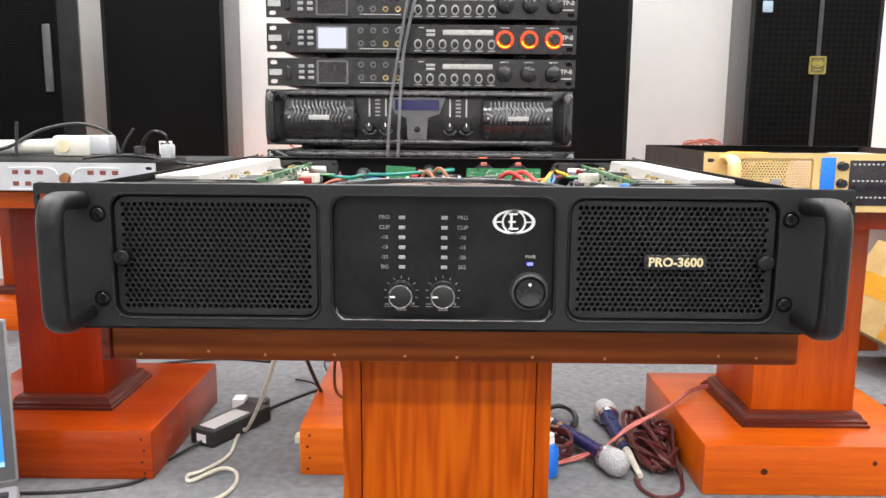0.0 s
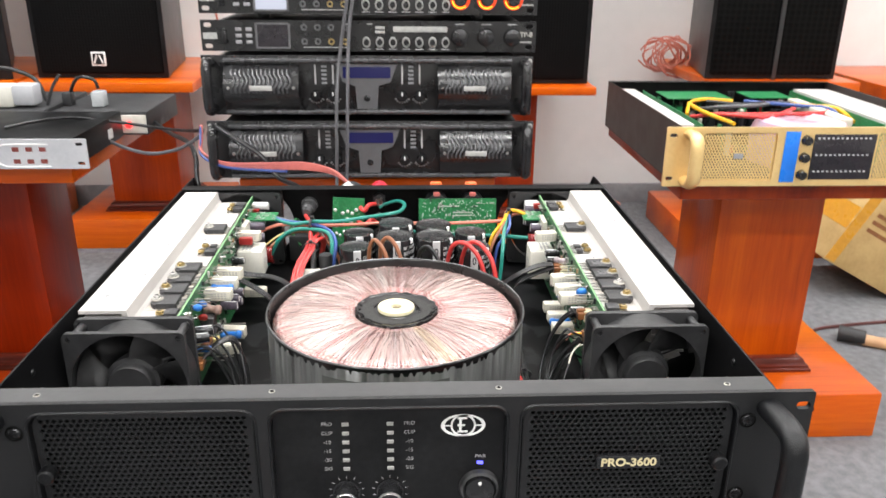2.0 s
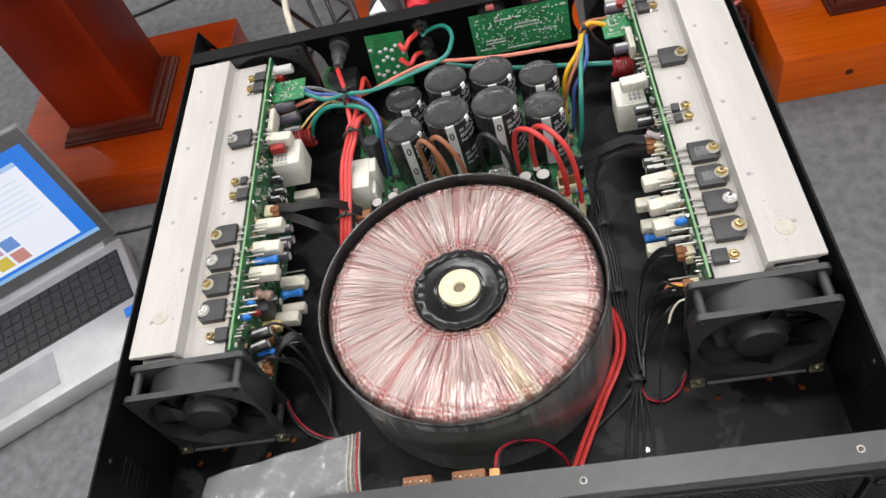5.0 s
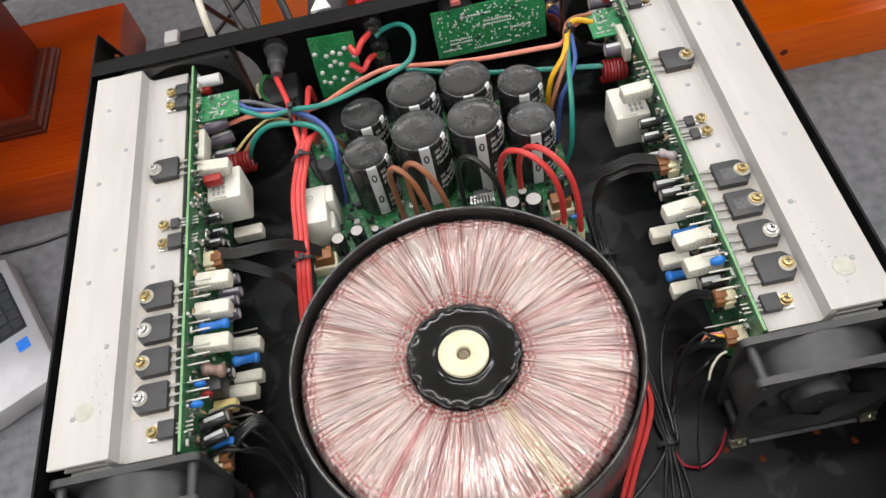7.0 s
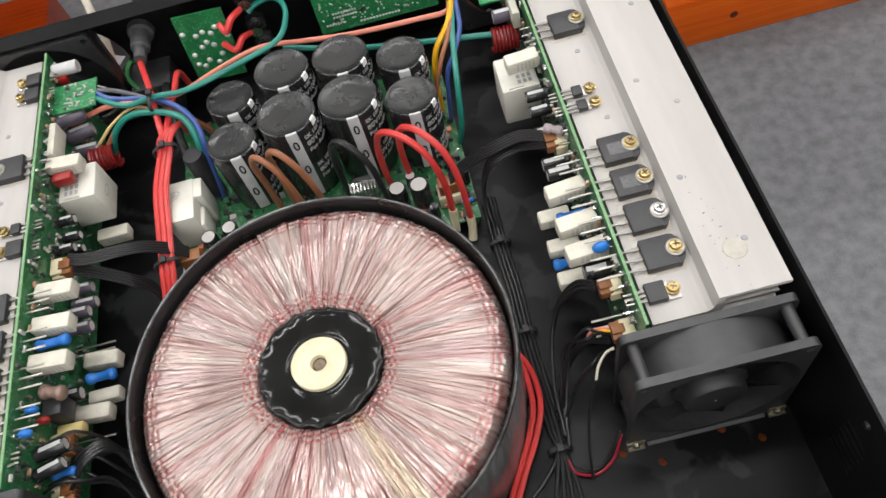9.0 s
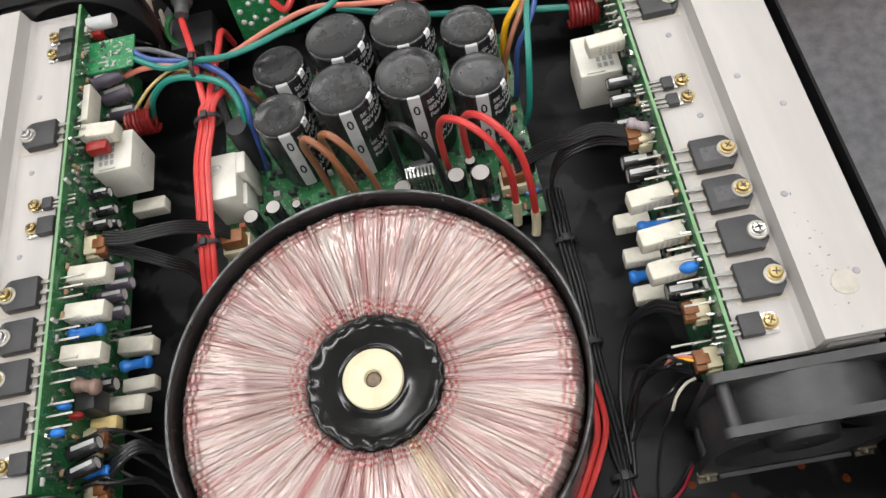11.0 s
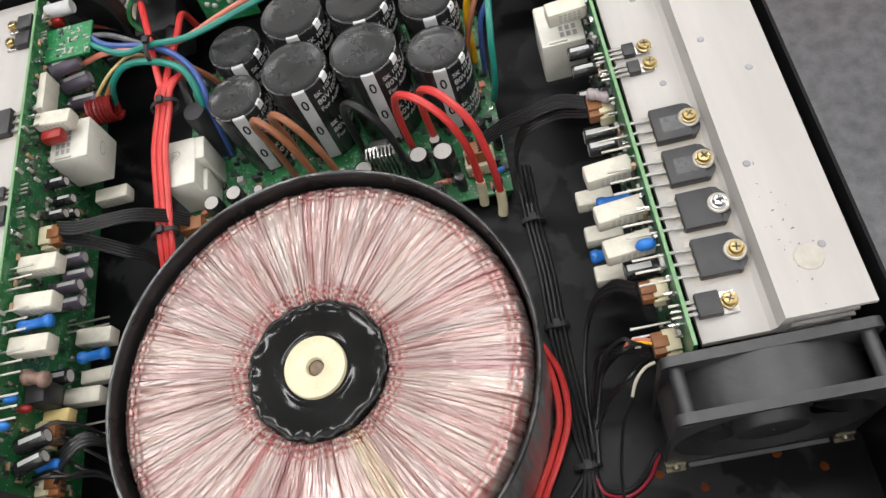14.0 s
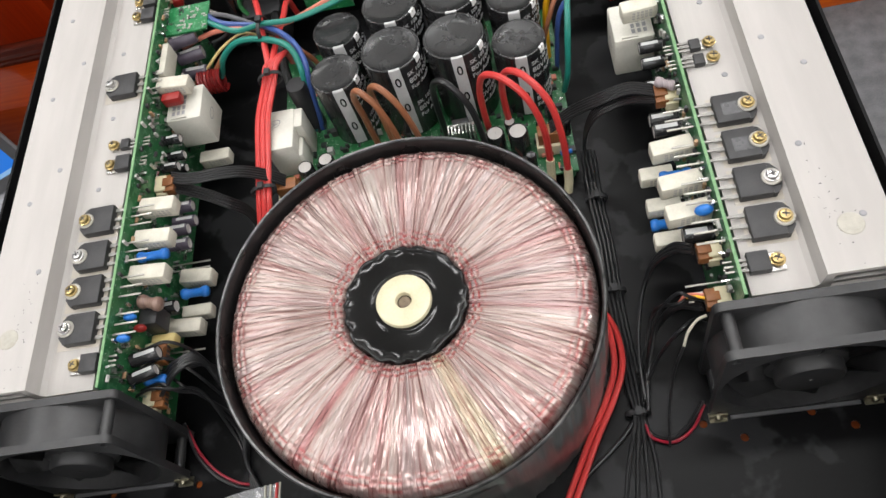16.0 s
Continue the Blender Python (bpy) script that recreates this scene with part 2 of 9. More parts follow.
def pcb_mat(name, c1, c2, trace, scale):
    """Solder-mask green with a maze of tracks and pads."""
    m, nt, p = nodes(name)
    n, l = nt.nodes, nt.links
    tc, br, v, nz = (n.new("ShaderNode" + k) for k in ("TexCoord", "TexVoronoi", "TexVoronoi", "TexNoise"))
    br.distance, br.inputs["Scale"].default_value = "CHEBYCHEV", scale
    br.feature = "F1"
    v.inputs["Scale"].default_value = scale * 1.7
    nz.inputs["Scale"].default_value, nz.inputs["Detail"].default_value = scale * 0.25, 3
    for t in (br, v, nz):
        l.new(tc.outputs["Object"], t.inputs["Vector"])
    base, r1, r2, m1, m2 = (n.new("ShaderNode" + k) for k in ("ValToRGB", "ValToRGB", "ValToRGB", "MixRGB", "MixRGB"))
    base.color_ramp.elements[0].position, base.color_ramp.elements[0].color = 0.35, (*c1, 1)
    base.color_ramp.elements[1].position, base.color_ramp.elements[1].color = 0.65, (*c2, 1)
    l.new(nz.outputs[0], base.inputs[0])
    e = r1.color_ramp.elements
    e[0].position, e[0].color, e[1].position, e[1].color = 0.50, (0, 0, 0, 1), 0.60, (0.55, 0.55, 0.55, 1)
    l.new(br.outputs["Distance"], r1.inputs[0])
    e = r2.color_ramp.elements
    e[0].position, e[0].color, e[1].position, e[1].color = 0.13, (1, 1, 1, 1), 0.18, (0, 0, 0, 1)
    l.new(v.outputs["Distance"], r2.inputs[0])
    l.new(r1.outputs[0], m1.inputs[0])
    l.new(base.outputs[0], m1.inputs[1])
    m1.inputs[2].default_value = (*trace, 1)
    l.new(r2.outputs[0], m2.inputs[0])
    l.new(m1.outputs[0], m2.inputs[1])
    m2.inputs[2].default_value = (0.42, 0.45, 0.40, 1)
    l.new(m2.outputs[0], p.inputs["Base Color"])
    p.inputs["Roughness"].default_value = 0.3
    b = n.new("ShaderNodeBump")
    b.inputs["Strength"].default_value, b.inputs["Distance"].default_value = 0.3, 0.0006
    l.new(r2.outputs[0], b.inputs["Height"])
    l.new(b.outputs[0], p.inputs["Normal"])
    return m


PCB = pcb_mat("green_circuit_board", (0.012, 0.095, 0.030), (0.018, 0.14, 0.045), (0.11, 0.27, 0.14), 260)
PCB_EDGE = mat("board_edge", (0.19, 0.34, 0.17), (0.13, 0.27, 0.12), 60, 0.5)
PCB_REAR = pcb_mat("bright_green_board", (0.012, 0.14, 0.045), (0.016, 0.19, 0.06), (0.06, 0.28, 0.12), 330)


# ---------- mesh tools ----------
WM = {}


def put(name, me, parent=None, m=None, label=""):
    m = m or Matrix()
    ob = new(name, me)
    if parent:
        ob.parent, ob.matrix_parent_inverse = parent, WM[parent.name].inverted()
    ob.matrix_basis, WM[ob.name] = m, m
    return tagged(ob, label)


def thing(name, at, label, category, group="", kind=""):
    ob = new(name)
    ob.empty_display_size = 0.02
    ob.matrix_basis = WM[ob.name] = pose(*at)
    return tagged(ob, label, category, group, kind)


def mesh(name, bm, material, smooth=None):
    me = bpy.data.meshes.new(name)
    bmesh.ops.recalc_face_normals(bm, faces=bm.faces)
    bm.to_mesh(me)
    bm.free()
    for m in (material if isinstance(material, (list, tuple)) else [material]):
        me.materials.append(m)
    if smooth is not None:
        me.shade_smooth()
        me.set_sharp_from_angle(angle=radians(smooth))
    return me


def part(name, bm, material, parent, label="", smooth=40, m=None):
    return put(name, mesh(name, bm, material, smooth), parent, m, label)


def solo(name, bm, material, label, category, group="", kind="", smooth=40):
    return tagged(put(name, mesh(name, bm, material, smooth)), label, category, group, kind)


def B():
    return bmesh.new()


def box(bm, lo, hi, bev=0.0, m=None, seg=2, mi=0):
    lo, hi = Vector(lo), Vector(hi)
    c, s = (lo + hi) / 2, hi - lo
    mm = (m or Matrix()) @ Matrix.Translation(c) @ Matrix.Diagonal((abs(s.x), abs(s.y), abs(s.z), 1))
    g = bmesh.ops.create_cube(bm, size=1, matrix=mm)
    vs = g["verts"]
    fs = {f for v in vs for f in v.link_faces}
    for f in fs:
        f.material_index = mi
    if bev:
        bmesh.ops.bevel(bm, geom=list({e for v in vs for e in v.link_edges}), offset=bev, segments=seg, profile=0.5, affect="EDGES", clamp_overlap=True)
    return bm


def cyl(bm, p0, p1, r, r2=None, seg=20, caps=True, mi=0):
    p0, p1 = Vector(p0), Vector(p1)
    d = p1 - p0
    m = Matrix.Translation((p0 + p1) / 2) @ d.to_track_quat("Z", "Y").to_matrix().to_4x4()
    g = bmesh.ops.create_cone(bm, cap_ends=caps, segments=seg, radius1=r, radius2=r if r2 is None else r2, depth=d.length, matrix=m)
    for f in {f for v in g["verts"] for f in v.link_faces}:
        f.material_index = mi
    return bm


def lathe(bm, prof, seg=32, m=None, wob=None, mi=0):
    """Turn a profile of (radius, height) about the z axis."""
    m = m or Matrix()
    rings = []
    for k, (r, z) in enumerate(prof):
        ring = []
        for i in range(seg):
            a = 2 * math.pi * i / seg
            rr, zz = (r, z) if wob is None else wob(r, z, a, k)
            ring.append(bm.verts.new(m @ Vector((rr * math.cos(a), rr * math.sin(a), zz))))
        rings.append(ring)
    for a, b in zip(rings, rings[1:]):
        for i in range(seg):
            j = (i + 1) % seg
            bm.faces.new((a[i], a[j], b[j], b[i])).material_index = mi
    return rings


def smooth_pts(pts, n=6):
    ps = [Vector(p) for p in pts]
    if len(ps) < 3:
        return ps
    ext = [2 * ps[0] - ps[1]] + ps + [2 * ps[-1] - ps[-2]]
    out = []
    for i in range(1, len(ext) - 2):
        a, b, c, d = ext[i - 1:i + 3]
        for k in range(n):
            t = k / n
            out.append(0.5 * (2 * b + (c - a) * t + (2 * a - 5 * b + 4 * c - d) * t * t + (3 * b - a - 3 * c + d) * t ** 3))
    return out + [ps[-1]]


def tube(bm, pts, r, seg=8, n=6, mi=0, flat=1.0):
    ps = smooth_pts(pts, n)
    up, rings = Vector((0.13, 0.21, 0.97)), []
    for i, p in enumerate(ps):
        t = (ps[min(i + 1, len(ps) - 1)] - ps[max(i - 1, 0)]).normalized()
        x = t.cross(up)
        x = x.normalized() if x.length > 1e-4 else Vector((1, 0, 0))
        y = x.cross(t)
        up = y
        rings.append([bm.verts.new(p + (x * math.cos(2 * math.pi * k / seg) + y * flat * math.sin(2 * math.pi * k / seg)) * r) for k in range(seg)])
    for a, b in zip(rings, rings[1:]):
        for k in range(seg):
            j = (k + 1) % seg
            bm.faces.new((a[k], a[j], b[j], b[k])).material_index = mi
    bm.faces.new(rings[0][::-1]).material_index = mi
    bm.faces.new(rings[-1]).material_index = mi
    return bm


def rrect(x0, x1, z0, z1, r, n=6):
    """A rounded rectangle as a loop of (u, v)."""
    out = []
    for cx, cz, a0 in ((x1 - r, z1 - r, 0), (x0 + r, z1 - r, 90), (x0 + r, z0 + r, 180), (x1 - r, z0 + r, 270)):
        for k in range(n + 1):
            a = radians(a0 + 90 * k / n)
            out.append((cx + r * math.cos(a), cz + r * math.sin(a)))
    return out


def ring2(cx, cz, r, n=12):
    return [(cx + r * math.cos(2 * math.pi * k / n), cz + r * math.sin(2 * math.pi * k / n)) for k in range(n)]


def plate(bm, outer, holes, m, t):
    """A sheet with holes through it: loops in (u, v), mapped by m, thickness t along m's third axis."""
    both = []
    for w in (0.0, t):
        loops, edges = [], []
        for lp in [outer] + list(holes):
            vs = [bm.verts.new(m @ Vector((u, v, w))) for u, v in lp]
            loops.append(vs)
            edges += [bm.edges.new((vs[i], vs[(i + 1) % len(vs)])) for i in range(len(vs))]
        bmesh.ops.triangle_fill(bm, use_beauty=True, use_dissolve=False, edges=edges)
        both.append(loops)
    for a, b in zip(*both):
        for i in range(len(a)):
            j = (i + 1) % len(a)
            bm.faces.new((a[i], a[j], b[j], b[i]))
    return bm


FRONT = Matrix(((1, 0, 0, 0), (0, 0, 1, 0), (0, 1, 0, 0), (0, 0, 0, 1)))   # (u, v, w) -> x, z, y
SIDE = Matrix(((0, 0, 1, 0), (1, 0, 0, 0), (0, 1, 0, 0), (0, 0, 0, 1)))    # (u, v, w) -> y, z, x


def letters(bm, s, size, m, depth=0.0002, bold=0.0, bend=None, align="CENTER", mi=0):
    cu = bpy.data.curves.new("letters", "FONT")
    cu.body, cu.size, cu.extrude, cu.offset, cu.align_x, cu.align_y, cu.resolution_u = s, size, depth, bold, align, "CENTER", 3
    ob = new("letters", cu)
    me = bpy.data.meshes.new_from_object(ob.evaluated_get(bpy.context.evaluated_depsgraph_get()))
    bpy.data.objects.remove(ob)
    bpy.data.curves.remove(cu)
    if bend:
        for v in me.vertices:
            a, r = v.co.x / bend, bend + v.co.z
            v.co = Vector((r * math.sin(a), v.co.y, r * math.cos(a) - bend))
    me.transform(m)
    n0 = len(bm.faces)
    bm.from_mesh(me)
    bm.faces.ensure_lookup_table()
    for f in bm.faces[n0:]:
        f.material_index = mi
    bpy.data.meshes.remove(me)
    return bm


def facing(x, y, z):
    """Letters that stand upright and look towards -y."""
    return Matrix.Translation((x, y, z)) @ Matrix.Rotation(radians(90), 4, "X")


# ---------- the room ----------
X0, X1, Y0, Y1 = -3.4, 3.6, -4.6, 2.22
part_of_room = [("floor", (X0, Y0, FLOOR - 0.1), (X1, Y1, FLOOR), CARPET, "mottled grey carpet floor of a showroom"),
                ("ceiling", (X0, Y0, CEIL), (X1, Y1, CEIL + 0.1), CEILP, "plain white painted ceiling"),
                ("wall_north", (X0, Y1, FLOOR - 0.1), (X1, Y1 + 0.12, CEIL + 0.1), PAINT, "plain white painted wall behind the loudspeakers"),
                ("wall_south", (X0, Y0 - 0.12, FLOOR - 0.1), (X1, Y0, CEIL + 0.1), PAINT, "plain white painted wall"),
                ("wall_west", (X0 - 0.12, Y0 - 0.12, FLOOR - 0.1), (X0, Y1 + 0.12, CEIL + 0.1), PAINT, "plain white painted wall"),
                ("wall_east", (X1, Y0 - 0.12, FLOOR - 0.1), (X1 + 0.12, Y1 + 0.12, CEIL + 0.1), PAINT, "plain white painted wall")]
for nm, lo, hi, ma, lab in part_of_room:
    solo(nm, box(B(), lo, hi), ma, lab, nm.split("_")[0], kind="structure", smooth=None)
solo("baseboard", box(B(), (X0, Y1 - 0.012, FLOOR), (X1, Y1, FLOOR + 0.07), 0.002), GREYPL, "grey plastic skirting along the white wall", "baseboard", kind="structure")
LAMPM = glow("lamp_diffuser", (1, 0.985, 0.96), 4.0, (0.8, 0.8, 0.8))
for lx, ly in LAMPS:
    t = thing("ceiling_light", (lx, ly, CEIL), "long white ceiling light, switched on", "ceiling light", "ceiling lights")
    bm = B()
    for a, b in (((-0.62, -0.11), (0.62, -0.09)), ((-0.62, 0.09), (0.62, 0.11)), ((-0.62, -0.09), (-0.60, 0.09)), ((0.60, -0.09), (0.62, 0.09))):
        box(bm, (lx + a[0], ly + a[1], CEIL - 0.02), (lx + b[0], ly + b[1], CEIL))
    part("frame", bm, SILVER, t)
    part("diffuser", box(B(), (lx - 0.60, ly - 0.09, CEIL - 0.012), (lx + 0.60, ly + 0.09, CEIL - 0.004)), LAMPM, t)


# ---------- wooden stands ----------
def stand(x, y, shelf, ztop, thick, label, red=False, edge=None, plinth=(0.415, 0.39), col=0.155, pz=0.09, seams=False, deep=False, nails=0):
    """shelf: x0, x1, y0, y1. A shelf on a square column with a moulded foot on a low plinth."""
    t = thing("display_stand", (x, y, FLOOR), label, "display stand", "wooden display stands")
    wz = WOOD_COL if seams else WOOD_ZR if deep else WOOD_RED if red else WOOD_Z
    px, py = plinth[0] / 2, plinth[1] / 2
    part("plinth", box(B(), (x - px, y - py, FLOOR), (x + px, y + py, FLOOR + pz), 0.003), WOOD_XR if deep else WOOD_X, t)
    for k in range(4 if nails else 0):
        nx, nz = x + nails * (px - 0.014 - 0.004 * (k % 2)), FLOOR + 0.012 + 0.021 * k
        part("nail", cyl(B(), (nx, y - py - 0.0004, nz), (nx, y - py + 0.002, nz), 0.0028, seg=10), MOULD, t, "dark nail head")
    zc, hc = FLOOR + pz, col / 2
    bm = B()
    prof = [(0.022, 0.0), (0.022, 0.005), (0.0185, 0.007), (0.0185, 0.011), (0.013, 0.014), (0.010, 0.021), (0.004, 0.025), (0.0, 0.026)]
    loops = [[bm.verts.new((x + sx * (hc + o), y + sy * (hc + o), zc + h)) for sx, sy in ((-1, -1), (1, -1), (1, 1), (-1, 1))] for o, h in prof]
    for a, b in zip(loops, loops[1:]):
        for i in range(4):
            bm.faces.new((a[i], a[(i + 1) % 4], b[(i + 1) % 4], b[i]))
    part("moulding", bm, MOULD, t, "dark brown moulding round the column's foot", smooth=20)
    if seams:
        part("column", box(B(), (x - hc + 0.0135, y - hc, zc), (x + hc - 0.0110, y + hc, ztop - thick), 0.0006), wz, t)
        for a, b in ((x - hc, x - hc + 0.0128), (x + hc - 0.0103, x + hc)):
            part("column_board", box(B(), (a, y - hc - 0.0004, zc), (b, y + hc, ztop - thick), 0.0008), wz, t)
    else:
        part("column", box(B(), (x - hc, y - hc, zc), (x + hc, y + hc, ztop - thick), 0.003), wz, t)
    part("shelf", box(B(), (shelf[0], shelf[2], ztop - thick), (shelf[1], shelf[3], ztop), 0.0025), edge or WOOD_X, t)
    return t


PL = "orange varnished pine display stand"
amp_stand = stand(0.003, 0.1375, (-0.211, 0.226, 0.022, 0.43), -0.0005, 0.0255, PL + " under the open amplifier", edge=WOOD_DARK, col=0.146, plinth=(0.415, 0.42), seams=True)
part("edge_strip", box(B(), (-0.2165, 0.020, -0.0255), (-0.211, 0.43, -0.0005), 0.001), MOULD, amp_stand, "dark lipping strip at the shelf's end")
for nx, nz in ((-0.192, -0.0215), (-0.149, -0.0195), (-0.113, -0.0215), (-0.069, -0.021), (-0.024, -0.0215), (0.009, -0.022), (0.057, -0.0215), (0.103, -0.022), (0.175, -0.0195), (0.199, -0.0205)):
    part("nail", cyl(B(), (nx, 0.0225, nz), (nx, 0.0212, nz), 0.0011, 0.0008, seg=8), COPPER, amp_stand)
stand(-0.717, 1.02, (-0.945, -0.497, 0.80, 1.24), 0.010, 0.028, PL + " under the silver processor", red=True, deep=True, nails=1)
gold_stand = stand(0.652, 0.985, (0.432, 0.885, 0.752, 1.20), -0.004, 0.030, PL + " under the gold amplifier", edge=WOOD_RED, col=0.186)
for kx, kz, kr in ((0.548, -0.457, 0.0062), (0.735, -0.440, 0.0045)):
    part("knot", cyl(B(), (kx, 0.7897, kz), (kx, 0.7915, kz), kr, seg=14), MOULD, gold_stand, "dark knot in the pine")
stand(-0.048, 1.045, (-0.247, 0.151, 0.802, 1.26), -0.012, 0.034, PL + " under the stack of black rack units", red=True, plinth=(0.415, 0.39), col=0.18, nails=-1)
stand(-0.757, 1.985, (-0.98, -0.535, 1.67, 2.19), 0.0, 0.026, PL + " under a loudspeaker by the wall", red=True, col=0.20)
stand(0.3075, 1.885, (0.02, 0.525, 1.70, 2.19), -0.015, 0.022, PL + " under a loudspeaker by the wall", red=True)
stand(1.02, 1.86, (0.838, 1.25, 1.70, 2.19), 0.0, 0.026, PL + " under a loudspeaker by the wall", red=True)
stand(1.56, 1.86, (1.36, 1.80, 1.62, 2.19), -0.02, 0.05, PL + " standing empty by the wall", red=True)
stand(-1.30, 1.985, (-1.56, -1.00, 1.67, 2.19), 0.0, 0.026, PL + " under a loudspeaker by the wall", red=True)

# ---------- loudspeakers ----------
CLOTH = weave("grille_foam", (0.0011, 0.0011, 0.0012), (0.0046, 0.0046, 0.0048), 130, rough=0.75, depth=0.002)
CLOTH2 = weave("grille_mesh", (0.0011, 0.0011, 0.0011), (0.0062, 0.0062, 0.0060), 62, rough=0.7)
SPKSIDE = mat("textured_grey_black_paint", (0.050, 0.050, 0.052), (0.070, 0.070, 0.072), 30, 0.42, bump=0.3, bscale=260)


def loudspeaker(x0, x1, y0, y1, z0, z1, cloth, label, rim=0.012, name="loudspeaker", taper=0.05):
    t = thing(name, ((x0 + x1) / 2, (y0 + y1) / 2, z0), label, "loudspeaker", "loudspeakers by the wall")
    bm = box(B(), (x0, y0 + 0.012, z0), (x1, y1, z1), 0.006)
    for v in bm.verts:                # sides run together towards the back
        k = (v.co.y - y0) / (y1 - y0)
        v.co.x += taper * k * (1 if v.co.x < (x0 + x1) / 2 else -1)
    part("cabinet", bm, SPKSIDE, t)
    part("baffle", box(B(), (x0 + 0.001, y0 + 0.006, z0 + 0.001), (x1 - 0.001, y0 + 0.0118, z1 - 0.001), 0.001), SATIN, t, "black front baffle")
    bm = B()
    box(bm, (x0 + rim, y0, z0 + rim), (x1 - rim, y0 + 0.020, z1 - rim), 0.006)
    part("grille", bm, cloth, t, "black perforated front grille")
    return t


s1 = loudspeaker(-0.952, -0.612, 1.735, 2.10, 0.0005, 0.78, CLOTH, "tall black loudspeaker with a foam grille on a wooden stand")
bm = B()
box(bm, (-0.804, 1.7305, 0.033), (-0.768, 1.7345, 0.069), 0.001)
part("badge", bm, WHITE, s1, "small square white badge")
bm = B()
box(bm, (-0.800, 1.7295, 0.037), (-0.772, 1.7304, 0.065))
part("badge_emblem", bm, GLOSSB, s1)
bm = B()
for u0, u1 in ((-0.011, -0.003), (0.011, 0.003)):
    tube(bm, [(-0.786 + u0, 1.729, 0.040), (-0.786 + u1, 1.729, 0.062)], 0.0022, 5)
part("badge_letter", bm, WHITE, s1)
s0 = loudspeaker(-1.52, -1.000, 1.70, 2.12, 0.0005, 0.95, CLOTH, "wide black loudspeaker with tapered grey sides on a wooden stand", 0.055, taper=0.185)
part("grille_clip", box(B(), (-1.092, 1.692, 0.20), (-1.070, 1.6995, 0.38), 0.003), SPKSIDE, s0, "grey strip beside the grille")
loudspeaker(0.10, 0.512, 1.75, 2.13, -0.0145, 0.90, CLOTH, "tall black loudspeaker with a wire-mesh grille behind the rack units", taper=0.12)
WORN2 = mat("dark_grey_strip", (0.022, 0.022, 0.023), (0.034, 0.034, 0.035), 40, 0.45)
OLIVE = mat("dull_olive_gold", (0.34, 0.27, 0.06), (0.24, 0.19, 0.04), 120, 0.35, metal=0.5)
s2 = loudspeaker(0.834, 1.200, 1.745, 2.10, 0.0005, 1.0, CLOTH2, "tall black loudspeaker with a wire-mesh grille and gold badge", taper=0.07)
# Thin pale blue block at the left of the grille.
part("label", box(B(), (0.862, 1.7405, 0.432), (0.890, 1.7445, 0.462), 0.002), mat("pale_blue_patch", (0.30, 0.40, 0.50), (0.24, 0.33, 0.42), 90, 0.3), s2, "pale bluish patch")
bm = B()
box(bm, (1.018, 1.7415, 0.0), (1.030, 1.7445, 0.98), 0.001)
part("centre_strip", bm, WORN2, s2)
bm = B()
plate(bm, rrect(1.000, 1.046, 0.268, 0.316, 0.003), [rrect(1.004, 1.042, 0.272, 0.312, 0.002)], FRONT @ Matrix.Translation((0, 0, 1.7375)), 0.004)
part("badge_frame", bm, OLIVE, s2, "square gold badge")
part("badge_face", box(B(), (1.004, 1.7385, 0.272), (1.042, 1.7412, 0.312)), mat("dark_olive", (0.10, 0.085, 0.03), (0.07, 0.06, 0.02), 120, 0.3), s2)
bm = B()
lathe(bm, [(0.013, 0), (0.0155, 0.0006), (0.0165, 0)], 24, Matrix.Translation((1.023, 1.738, 0.297)) @ Matrix.Rotation(radians(90), 4, "X") @ Matrix.Diagonal((1, 0.6, 1, 1)))
box(bm, (1.012, 1.7378, 0.292), (1.034, 1.7384, 0.302), 0.0002)
box(bm, (1.012, 1.7378, 0.278), (1.034, 1.7384, 0.281))
part("badge_emblem", bm, OLIVE, s2)

# ---------- the open amplifier ----------
amp = thing("power_amplifier", (0, 0.2, 0), "black rack power amplifier with its lid off, on a wooden stand", "amplifier")
DUSTY, nt, p = nodes("dusty_black_floor")
n, l = nt.nodes, nt.links
tc, n1, n2, r1 = (n.new("ShaderNode" + k) for k in ("TexCoord", "TexNoise", "TexNoise", "ValToRGB"))
n1.inputs["Scale"].default_value, n1.inputs["Detail"].default_value, n1.inputs["Distortion"].default_value = 24, 3, 0.7
n2.inputs["Scale"].default_value, n2.inputs["Detail"].default_value = 260, 4
sm_ = n.new("ShaderNodeMath")
sm_.operation, sm_.inputs[1].default_value = "MULTIPLY_ADD", 0.10
for q in (n1, n2):
    l.new(tc.outputs["Object"], q.inputs["Vector"])
l.new(n2.outputs[0], sm_.inputs[0])
l.new(n1.outputs[0], sm_.inputs[2])
el = r1.color_ramp.elements
el[0].position, el[0].color, el[1].position, el[1].color = 0.565, (0.0028, 0.0028, 0.0032, 1), 0.615, (0.0175, 0.0178, 0.0190, 1)
el.new(0.575).color = (0.0050, 0.0050, 0.0055, 1)
l.new(sm_.outputs[0], r1.inputs[0])
l.new(r1.outputs[0], p.inputs["Base Color"])
p.inputs["Roughness"].default_value, p.inputs["Specular IOR Level"].default_value = 0.40, 0.14
HX, YR, ZT = 0.2215, 0.426, 0.0865      # half width of the case, rear panel, top edge

